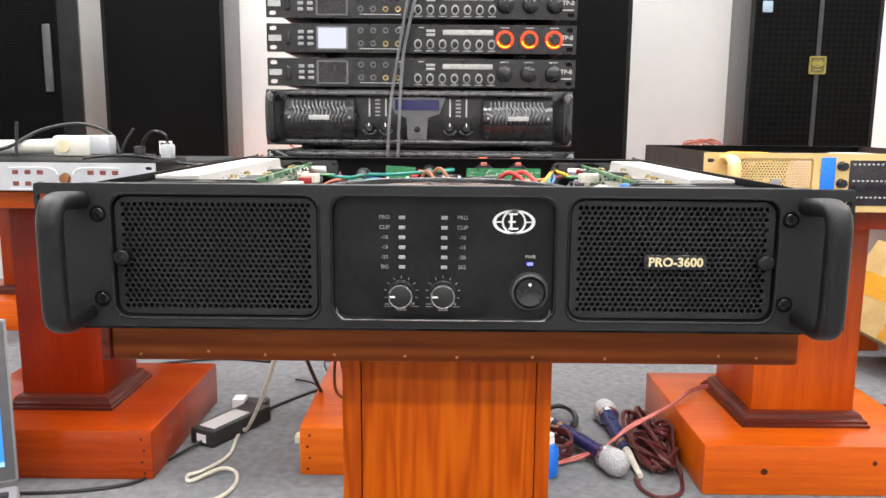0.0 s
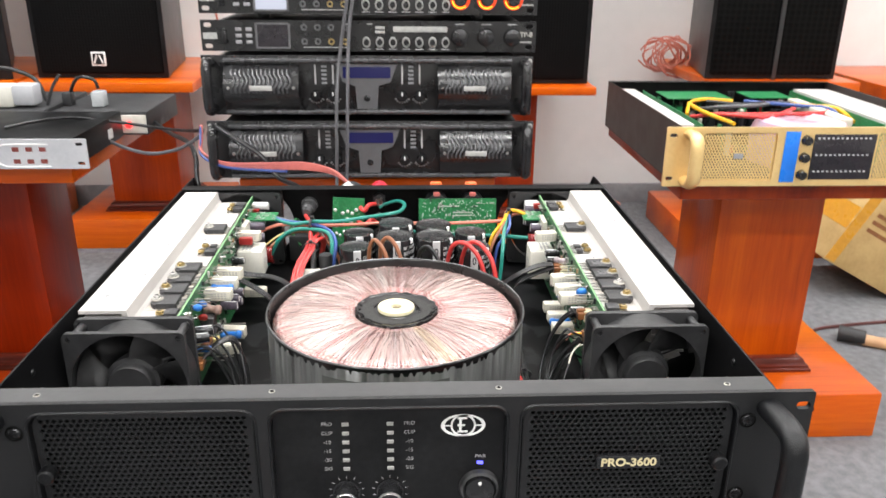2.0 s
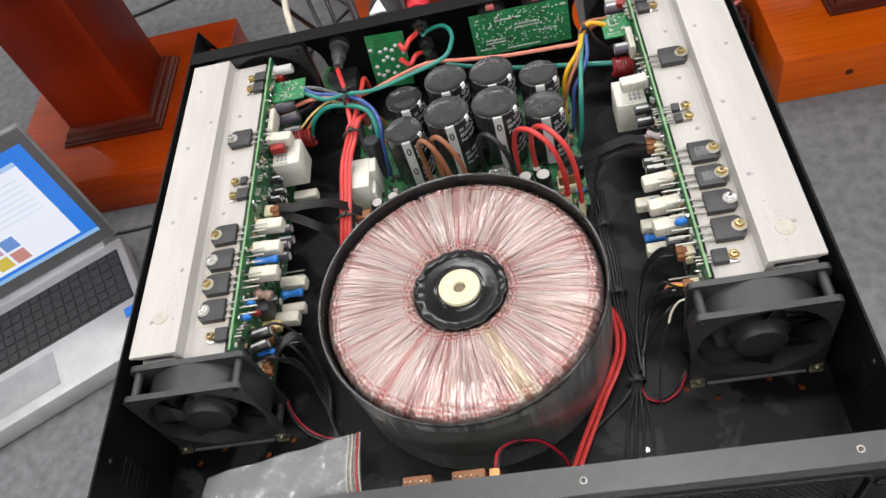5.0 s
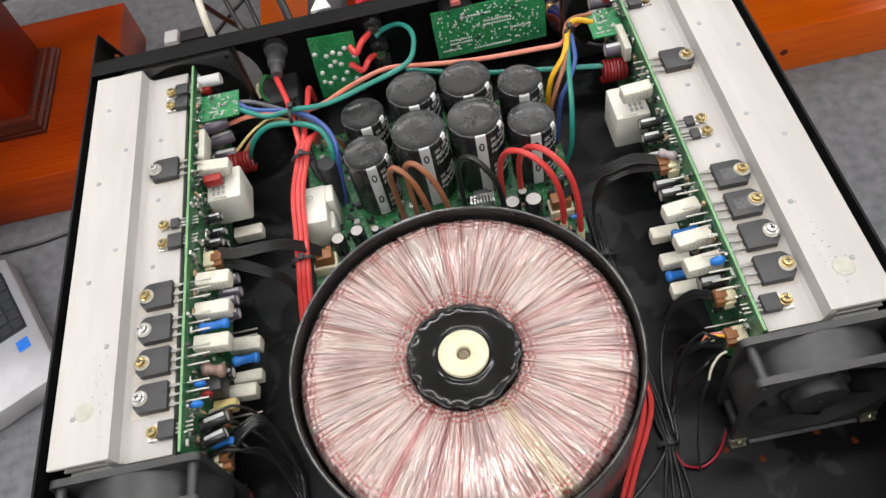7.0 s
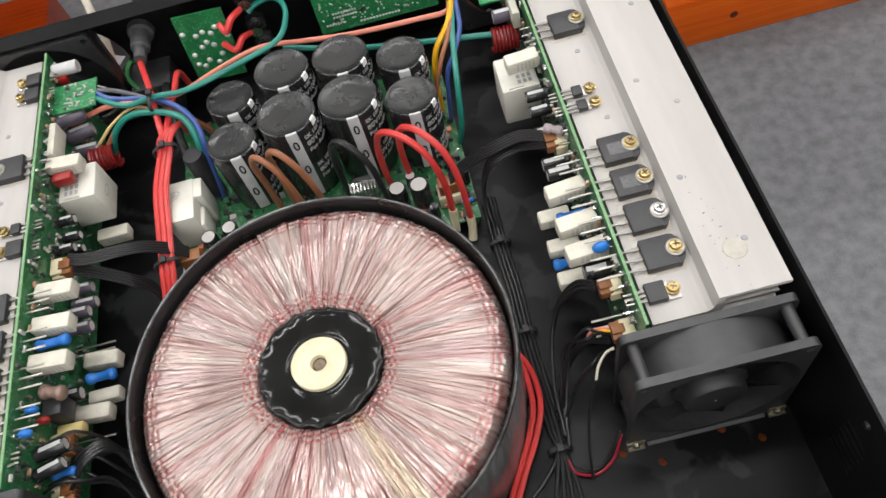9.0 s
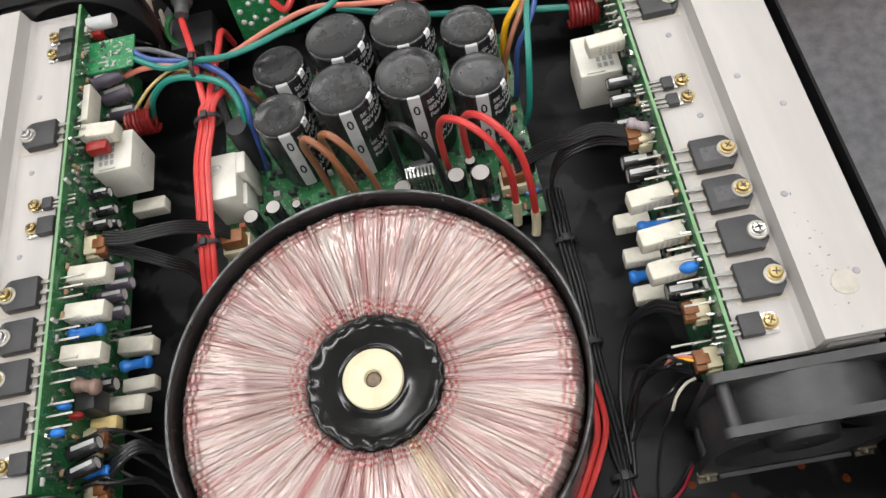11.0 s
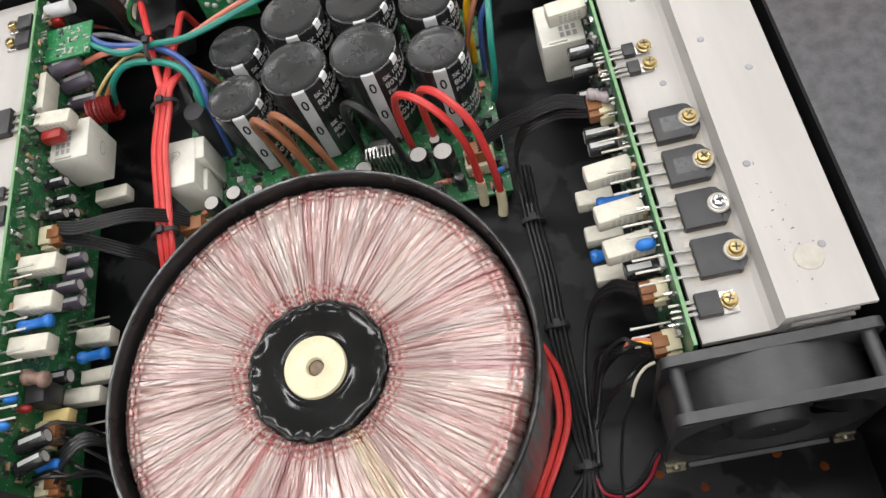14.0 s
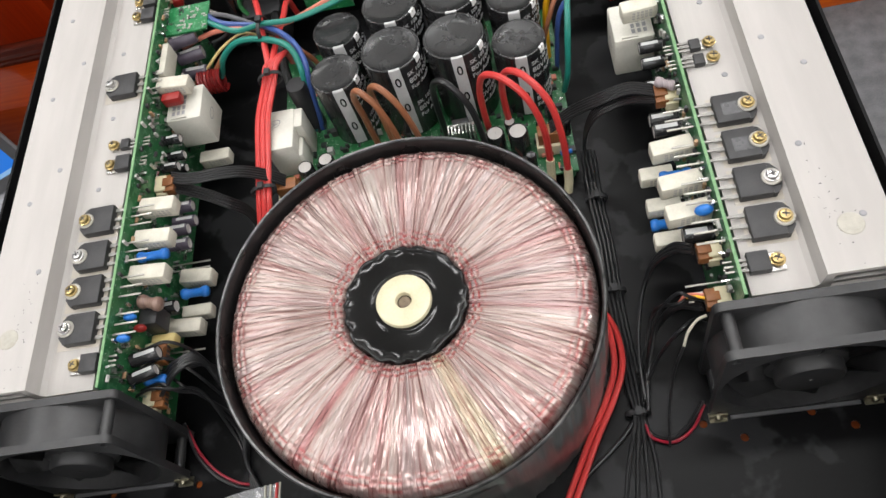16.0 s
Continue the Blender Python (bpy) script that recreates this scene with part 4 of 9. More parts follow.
# radius, height, step along the strand, strength of the seams' darkening, roundness of the strands
BED = [(0.0290, 0.0600, 0, 1, 0.3), (0.0294, 0.0745, 1, 1, 0.9), (0.0307, 0.0768, 2, 1, 1.2), (0.0328, 0.0778, 3, 1, 1.2), (0.0365, 0.0785, 4, 0.9, 0.85),
       (0.0440, 0.0789, 5, 0.7, 0.5), (0.0540, 0.0792, 6, 0.5, 0.34), (0.0640, 0.0790, 7, 0.45, 0.32), (0.0730, 0.0785, 8, 0.5, 0.34), (0.0800, 0.0777, 9, 0.65, 0.42),
       (0.0852, 0.0763, 10, 0.85, 0.55), (0.0882, 0.0743, 11, 1, 0.55), (0.0897, 0.0712, 12, 1, 0.35), (0.0901, 0.0620, 13, 1, 0.2)]


def bed(r, col):
    for a, b in zip(BED, BED[1:]):
        if r <= b[0]:
            return a[col] + (b[col] - a[col]) * (r - a[0]) / (b[0] - a[0])
    return BED[-1][col]


RAD = [0.0290, 0.0294, 0.0302] + [0.0309 + 0.00065 * k for k in range(15)] + [0.0425, 0.0465, 0.0540, 0.0640, 0.0720, 0.0770] + [0.0792 + 0.0008 * k for k in range(10)] + [0.0878, 0.0890, 0.0897, 0.0901]
prof = [(r, bed(r, 1)) for r in RAD]
STEP = [bed(r, 2) for r in RAD]
SEAM_DARK = [bed(r, 3) for r in RAD]
ROUND = [bed(r, 4) for r in RAD]
BEADED = [max(0.0, min(1.0, (r - 0.0305) / 0.001, (0.0400 - r) / 0.004)) + 0.8 * max(0.0, min(1.0, (r - 0.0785) / 0.003, (0.0878 - r) / 0.001)) for r in RAD]


def bead(i, k):
    """Small lumps where the turns bend over the core's inner and outer edge."""
    i -= i % 2
    return BEADED[k] * math.sin(2 * math.pi * (RAD[k] / (0.0030 + 0.0007 * strand[i][3]) + 6.5 * strand[i][1]))


def strand_shape(r, z, a, k):
    """Round backs of the strands, deeper where they fan out, wavering a little along their length."""
    i = int(round(a * NA / (2 * math.pi))) % NA
    h, w, _, ph = strand[i // SUB]
    u = (i % SUB + 0.5) / SUB * 2 - 1
    half = math.pi * r / NS
    dome = math.sqrt(max(0.0, 1 - u * u * 0.97))
    return r, z - 0.0004 + h * (0.6 + 0.5 * math.sin(STEP[k] * 0.9 + ph * 9)) + half * ROUND[k] * w * 0.75 * (dome - 0.4) + 0.00052 * bead(i // SUB, k) * math.sin(math.pi * (i % (2 * SUB) + 0.5) / (2 * SUB))


bm = B()
rings = lathe(bm, prof, NA, TM, strand_shape)
bm.verts.index_update()
order = {v.index: (i, k) for k, ring in enumerate(rings) for i, v in enumerate(ring)}
for k, ring in enumerate(rings):
    for i, v in enumerate(ring):
        out = (RAD[k] - 0.033) / 0.05
        lean = 0.016 * out * (DRIFT[i // SUB] * (i % SUB) / SUB + DRIFT[(i // SUB - 1) % NS] * (1 - (i % SUB) / SUB))
        v.co = TM @ Matrix.Rotation(lean, 4, "Z") @ TM.inverted() @ v.co
me = mesh("winding", bm, WIND, 70)
me.attributes.new("turn", "FLOAT_VECTOR", "POINT")
me.attributes.new("tint", "FLOAT_COLOR", "POINT")
for j in range(len(me.vertices)):
    i, k = order[j]
    q, a = i // SUB, 2 * math.pi * i / NA
    near = max(0.25, 1 - (abs(RAD[k] - fade[q][0]) / fade[q][1]) ** 2)          # the darkening runs along part of a strand only
    # Shade in the gaps and red enamel edges are both put into the tint.
    g = 1.0 - (1.0 - seam_shade[q]) * max(near * SEAM_DARK[k] * 1.3, BEADED[k] * 0.8) if i % SUB == 0 else 1.0
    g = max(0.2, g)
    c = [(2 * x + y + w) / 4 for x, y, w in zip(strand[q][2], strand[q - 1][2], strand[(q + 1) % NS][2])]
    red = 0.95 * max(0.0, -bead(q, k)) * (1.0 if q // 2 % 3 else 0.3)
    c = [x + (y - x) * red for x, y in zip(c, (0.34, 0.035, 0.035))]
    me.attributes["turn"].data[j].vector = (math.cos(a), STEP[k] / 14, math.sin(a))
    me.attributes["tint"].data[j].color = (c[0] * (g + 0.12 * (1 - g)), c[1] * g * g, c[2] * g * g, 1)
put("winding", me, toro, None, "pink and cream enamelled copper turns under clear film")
bm = B()
lathe(bm, [(0.0296, 0.0700), (0.0300, 0.0768), (0.0297, 0.0780), (0.0290, 0.0782), (0.0282, 0.0779), (0.0274, 0.0775), (0.0240, 0.0774), (0.0200, 0.0774), (0.0170, 0.0774), (0.0160, 0.0775), (0.0152, 0.0778), (0.0144, 0.0778), (0.0001, 0.0774)], 120, TM,
      lambda r, z, a, k: (r * (1 + 0.022 * math.sin(a * 17 + 1.8 * math.sin(a * 4)) + 0.014 * math.sin(a * 3 + 1)) if k < 6 else r, z + (0.00022 * math.sin(a * 17 + 2 * math.sin(a * 3)) if 1 < k < 5 else 0.00005 * math.sin(a * 6 + k) if 8 < k < 11 else 0)))
part("potting", bm, mat("black_epoxy_pour", (0.005, 0.005, 0.005), (0.009, 0.009, 0.009), 70, 0.13, bump=0.03, bscale=90, rvar=0.05, spec=0.32), toro, "glossy black potting resin", smooth=60)
bm = B()
lathe(bm, [(0.0032, 0.0740), (0.0034, 0.0774), (0.0040, 0.0797), (0.0052, 0.0803), (0.0124, 0.0804), (0.0131, 0.0801), (0.0134, 0.0795), (0.0134, 0.0770)], 48, TM)
part("washer", bm, CREAM, toro, "cream nylon centre washer")
# Added disc in the washer's hole; the hole's brownish shading is its colour.
lathe(bm := B(), [(0.0001, 0.0780), (0.0030, 0.0776), (0.0033, 0.0772)], 20, TM)
part("hole_disc", bm, mat("brown_hole_shade", (0.20, 0.15, 0.10), (0.10, 0.07, 0.045), 300, 0.6), toro)
bm = B()
g = [[bm.verts.new((TX + 0.0934 * math.sin(a), TY - 0.0934 * math.cos(a), z)) for z in (0.030, 0.066)] for a in [-0.52 + 0.05 * k for k in range(19)]]
for a, b in zip(g, g[1:]):
    bm.faces.new((a[0], b[0], b[1], a[1]))
part("rating_label", bm, mat("dull_label", (0.11, 0.11, 0.105), (0.07, 0.07, 0.066), 60, 0.35), toro, "worn pale label on the cup")


# ---------- heat sinks ----------
def heat_sink(s):
    bm = B()
    y0, y1 = 0.1245, 0.408
    sec = [(0.216, 0.0850), (0.1835, 0.0850), (0.1822, 0.0760), (0.1800, 0.0740), (0.1548, 0.0740), (0.1548, 0.0700), (0.1835, 0.0700), (0.1835, 0.0826), (0.216, 0.0826)]
    a = [bm.verts.new((s * x, y0, z)) for x, z in sec]
    b = [bm.verts.new((v.co.x, y1, v.co.z)) for v in a]
    for i in range(len(a)):
        bm.faces.new((a[i], a[(i + 1) % len(a)], b[(i + 1) % len(a)], b[i]))
    bm.faces.new(a)
    bm.faces.new(b)
    box(bm, (s * 0.1835, y0, 0.006), (s * 0.1870, y1, 0.0826))
    hs = part("heat_sink", bm, ALU, amp, "milled bright aluminium heat sink", smooth=25)
    for k in range(11):
        z = 0.0780 - 0.0065 * k
        part("fin", box(B(), (s * 0.1870, y0 + 0.002, z), (s * 0.2135, y1 - 0.001, z + 0.0016)), ALU, hs, smooth=None)
    # drilled dimples and rivets
    for dx, dy, z in ((0.205, 0.15, 0.085), (0.190, 0.19, 0.085), (0.205, 0.235, 0.085), (0.1905, 0.255, 0.085), (0.206, 0.31, 0.085), (0.190, 0.335, 0.085), (0.205, 0.375, 0.085), (0.172, 0.245, 0.074), (0.171, 0.296, 0.074), (0.172, 0.348, 0.074)):
        bm = B()
        lathe(bm, [(0.0001, z + 0.0003), (0.0008, z + 0.0003), (0.0013, z + 0.0004), (0.0016, z)], 10, Matrix.Translation((s * dx, dy, 0)))
        part("drilled_hole", bm, GREYPL, hs)
    bm = B()
    lathe(bm, [(0.0001, 0.08535), (0.0052, 0.08535), (0.0055, 0.0850)], 24, Matrix.Translation((s * 0.199, 0.146 if s > 0 else 0.153, 0)))
    part("round_sticker", bm, mat("worn_sticker", (0.44, 0.42, 0.36), (0.36, 0.34, 0.29), 250, 0.5), hs, "faded round inspection sticker")
    bm = B()
    rs = random.Random(11 + s)
    for k in range(26):
        u, v = s * (0.194 + rs.gauss(0, 0.004)), 0.158 + rs.gauss(0, 0.014)
        m1 = Matrix.Translation((u, max(0.127, v), 0.08505)) @ Matrix.Rotation(rs.uniform(0, 3.1), 4, "Z")
        a_, b_ = rs.uniform(0.0002, 0.0009), rs.uniform(0.0001, 0.0004)
        vs = [bm.verts.new(m1 @ Vector((a_ * math.cos(q * 1.05) * rs.uniform(0.6, 1.2), b_ * math.sin(q * 1.05) * rs.uniform(0.6, 1.2), 0))) for q in range(6)]
        bm.faces.new(vs)
    tagged(part("scuff_marks", bm, BEZEL, hs, "small dark scuffs on the aluminium", smooth=None), kind="stuff")
    return hs


NUDGE_Q = random.Random(5)
LEGM = mat("tinned_leg", (0.34, 0.33, 0.31), (0.25, 0.245, 0.23), 200, 0.42, metal=0.6)
PADM = mat("mica_pad", (0.50, 0.46, 0.40), (0.44, 0.40, 0.34), 90, 0.4)


def transistor(s, hs, y, xs, w, ln, th, kind, screw):
    """A flat power package screwed to the ledge, its legs soldered into the upright board."""
    x_in = xs - 0.0153 if kind == "big" else xs - (0.0125 if w > 0.008 else 0.0098)
    z = 0.0743
    bm = B()
    if kind == "big":
        box(bm, (x_in, y - w / 2, z), (x_in + ln, y + w / 2, z + th), 0.0006)
        tab = [(x_in + ln, -w / 2), (x_in + ln + 0.0015, -w / 2 + 0.0004), (x_in + ln + 0.0042, -w / 4), (x_in + ln + 0.0042, w / 4), (x_in + ln + 0.0015, w / 2 - 0.0004), (x_in + ln, w / 2)]
        lo = [bm.verts.new((u, y + v, z)) for u, v in tab]
        hi = [bm.verts.new((u, y + v, z + th * 0.8)) for u, v in tab]
        for i in range(6):
            bm.faces.new((lo[i], lo[(i + 1) % 6], hi[(i + 1) % 6], hi[i]))
        bm.faces.new(hi)
    else:
        box(bm, (x_in, y - w / 2, z), (x_in + ln, y + w / 2, z + th), 0.0005)
    mx = Matrix.Diagonal((s, 1, 1, 1))
    bmesh.ops.transform(bm, matrix=mx, verts=bm.verts)
    q = part("power_transistor", bm, EPOXY, amp, "black moulded power transistor", smooth=30)
    legs = (-0.0055, 0, 0.0055) if kind == "big" else (-0.0025, 0, 0.0025)
    for d in legs:
        xk, wk = x_in - 0.0035, 0.0010 if kind == "big" else 0.0007
        out_ = [(0.1512, y + d - 0.0006), (xk, y + d - 0.0006), (xk, y + d - wk), (x_in + 0.0004, y + d - wk), (x_in + 0.0004, y + d + wk), (xk, y + d + wk), (xk, y + d + 0.0006), (0.1512, y + d + 0.0006)]
        bm = plate(B(), out_, [], Matrix.Translation((0, 0, z + 0.0012)), 0.0007)
        bmesh.ops.transform(bm, matrix=mx, verts=bm.verts)
        part("leg", bm, LEGM, q, smooth=None)
    if kind == "big":
        bm = B()
        box(bm, (x_in - 0.002, y - w / 2 - 0.0014, 0.0741), (min(x_in + ln + 0.0066, 0.1826), y + w / 2 + 0.0014, 0.0743))
        bmesh.ops.transform(bm, matrix=mx, verts=bm.verts)
        part("insulator_pad", bm, PADM, q, "thin pale insulating pad", smooth=None)
        if NUDGE_Q.random() < 0.6:
            bm = B()
            box(bm, (x_in + 0.0035, y - 0.0045, z + th), (x_in + 0.0125, y + 0.0030, z + th + 0.00008))
            bmesh.ops.transform(bm, matrix=mx, verts=bm.verts)
            part("marking", bm, MARK, q, "faint laser marking", smooth=None)
    zt = z + (th if kind == "big" else 0.0014)
    at = Matrix.Translation((s * xs, y, zt))
    bm = B()
    if kind == "big":
        lathe(bm, [(0.0016, 0.0009), (0.0042, 0.0008), (0.0046, 0.0004), (0.0046, 0)], 24, at)
        part("washer", bm, WASHM, q)
        bm = B()
    else:
        box(bm, (s * (x_in + ln) - 0.0005, y - w / 2 + 0.0003, z), (s * (x_in + ln + 0.0062), y + w / 2 - 0.0003, z + 0.0013), 0.0002)
        part("metal_tab", bm, STEEL, q)
        bm = B()
    lathe(bm, [(0.0031, 0.0006), (0.0034, 0.0010), (0.0034, 0.0016), (0.0026, 0.0018)], 20, at)
    lathe(bm, [(0.0001, 0.0033), (0.0012, 0.0034), (0.0024, 0.0031), (0.0028, 0.0024), (0.0027, 0.0016)], 16, at)
    sc = part("screw", bm, screw, q)
    bm = B()
    for a in (25, 115):
        box(bm, (-0.0016, -0.00028, 0.0030), (0.0016, 0.00028, 0.0036), m=at @ Matrix.Rotation(radians(a + y * 900), 4, "Z"))
    part("cross_slot", bm, EPOXY, sc, smooth=None)


sinks = {s: heat_sink(s) for s in (-1, 1)}
BIG_Y = {1: (0.3165, 0.2212, 0.1998, 0.1786, 0.1573), -1: (0.3176, 0.2212, 0.1990, 0.1782, 0.1570)}
SMALL_Y = {1: (0.1384, 0.2553, 0.2655, 0.3770, 0.3885), -1: (0.1375, 0.2587, 0.2725, 0.3760, 0.3888)}
for s in (-1, 1):
    hs = sinks[s]
    xs = 0.1763 if s > 0 else 0.1722
    for y, sc in zip(BIG_Y[s], (STEEL if s < 0 else BRASS, BRASS, BRASS if s > 0 else STEEL, STEEL if s > 0 else BRASS, BRASS if s > 0 else STEEL)):
        transistor(s, hs, y, xs, 0.0166, 0.0150, 0.0046, "big", sc)
    for y in SMALL_Y[s]:
        wide = y < 0.2 or (s < 0 and y < 0.26) or y > 0.37
        transistor(s, hs, y, 0.1686 if s > 0 else 0.1650, 0.0098 if wide else 0.0066, 0.0092 if wide else 0.0055, 0.0042 if wide else 0.0034, "small", BRASS)


# ---------- fans ----------
DULLB = mat("dull_brassy_steel", (0.26, 0.24, 0.17), (0.17, 0.155, 0.11), 160, 0.4, metal=0.8)


def fan(x0, y0, z0, label, D=0.0255):
    W80 = 0.080
    cx, cz = x0 + W80 / 2, z0 + W80 / 2
    bm = B()
    at = Matrix.Translation((cx, y0 + D / 2, cz)) @ Matrix.Rotation(radians(90), 4, "X")
    lathe(bm, [(0.0385, D / 2 - 0.003), (0.0388, 0.0), (0.0385, -D / 2 + 0.003), (0.0399, -D / 2 + 0.004), (0.0399, D / 2 - 0.004), (0.0385, D / 2 - 0.003)], 48, at)
    t = part("cooling_fan", bm, FANPL, amp, label, smooth=40)
    for a in (-1, 1):
        for b in (-1, 1):
            part("post", cyl(B(), (cx + a * 0.0345, y0 + 0.003, cz + b * 0.0345), (cx + a * 0.0345, y0 + D - 0.003, cz + b * 0.0345), 0.0029, seg=10), FANPL, t)
    for yy in (y0, y0 + D - 0.004):
        bm = B()
        hs_ = [ring2(cx, cz, 0.0385, 40)] + [ring2(cx + a * 0.0357, cz + b * 0.0357, 0.0021, 10) for a in (-1, 1) for b in (-1, 1)]
        plate(bm, rrect(x0, x0 + W80, z0, z0 + W80, 0.004, 4), hs_, Matrix.Translation((0, yy, 0)) @ FRONT, 0.004)
        part("flange", bm, FANPL, t, smooth=30)
    bm = B()
    lathe(bm, [(0.0001, D / 2 - 0.0003), (0.0010, D / 2 - 0.0004), (0.0012, D / 2), (0.0140, D / 2), (0.0150, D / 2 - 0.0012), (0.0152, D / 2 - 0.006), (0.0180, D / 2 - 0.007), (0.0185, 0.004 - D / 2), (0.0001, 0.004 - D / 2)], 40, at)
    part("hub", bm, FANBL, t, "smooth black fan hub", smooth=40)
    blade = B()
    n1, n2 = 6, 5
    grid = [[blade.verts.new((math.sin(u) * r, math.cos(u) * r, h)) for j in range(n2) for r in (0.0182 + (0.0375 - 0.0182) * j / (n2 - 1),)
             for u, h in ((i / (n1 - 1) * (1.02 + 0.06 * j / 4) + 0.18 * j / 4, (D / 2 - 0.004) - (D - 0.009) * i / (n1 - 1)),)] for i in range(n1)]
    for i in range(n1 - 1):
        for j in range(n2 - 1):
            blade.faces.new((grid[i][j], grid[i + 1][j], grid[i + 1][j + 1], grid[i][j + 1]))
    sol = bmesh.ops.solidify(blade, geom=blade.faces[:], thickness=0.0012)
    bme = mesh("blade", blade, FANBL, 40)
    for k in range(7):
        put("blade", bme, t, at @ Matrix.Rotation(2 * math.pi * k / 7, 4, "Z"))
    for k in range(3):
        bm = B()
        a = 2 * math.pi * k / 3 + 0.4
        tube(bm, [(cx + math.cos(a) * 0.015, y0 + D - 0.002, cz + math.sin(a) * 0.015), (cx + math.cos(a) * 0.0385, y0 + D - 0.002, cz + math.sin(a) * 0.0385)], 0.0018, 5)
        part("strut", bm, FANPL, t)
    for dx in () if D < 0.02 else (0.004, W80 - 0.004):
        bm = B()
        box(bm, (x0 + dx - 0.0042, y0 - 0.0030, z0 - 0.0012), (x0 + dx + 0.0042, y0 + 0.002, z0 - 0.0002))
        box(bm, (x0 + dx - 0.0042, y0 - 0.0012, z0 - 0.0010), (x0 + dx + 0.0042, y0 - 0.0002, z0 + 0.0048))
        lathe(bm, [(0.0001, 0.0020), (0.0015, 0.0016), (0.0020, 0)], 12, Matrix.Translation((x0 + dx, y0 - 0.0012, z0 + 0.0026)) @ Matrix.Rotation(radians(90), 4, "X"))
        part("bracket", bm, DULLB, t, "bright steel fixing bracket", smooth=30)
    if D > 0.02:
        part("bracket_bar", box(B(), (x0 + 0.010, y0 - 0.0022, z0 - 0.0010), (x0 + W80 - 0.010, y0 - 0.0004, z0 + 0.0000)), BEZEL, t, "thin metal bar between the brackets", smooth=None)
    return t


FANL = "black square cooling fan in front of a heat sink"
fan(0.1365, 0.0945, 0.0026, FANL)
fan(-0.2165, 0.0945, 0.0026, FANL)
for s in (-1, 1):
    fan(-0.2000 if s < 0 else 0.1200, YR - 0.0160, 0.0030, "black square fan at the rear panel", 0.0142)

# ---------- circuit boards ----------
boards = {}
XF = {1: 0.1502, -1: 0.1472}      # inner face of each board
for s in (-1, 1):
    bm = B()
    xa, xb = sorted((s * (XF[s] + 0.0002), s * (XF[s] + 0.0018)))
    box(bm, (xa, 0.1225, 0.008), (xb, 0.4065, 0.0805))
    bd_ = part("driver_board", bm, PCB, amp, "upright green driver board packed with parts", smooth=None)
    bm = B()
    box(bm, (xa + 0.0001, 0.1226, 0.0805), (xb - 0.0001, 0.4064, 0.0809))
    part("board_edge", bm, PCB_EDGE, bd_, smooth=None)
    boards[s] = bd_
bm = B()
box(bm, (-0.088, 0.246, 0.0090), (0.096, 0.378, 0.0106))
for px, py in ((-0.084, 0.25), (0.092, 0.25), (-0.084, 0.372), (0.092, 0.372)):
    cyl(bm, (px, py, 0.0014), (px, py, 0.009), 0.0025, seg=8)
supply = part("supply_board", bm, PCB, amp, "green supply board under the capacitors", smooth=None)


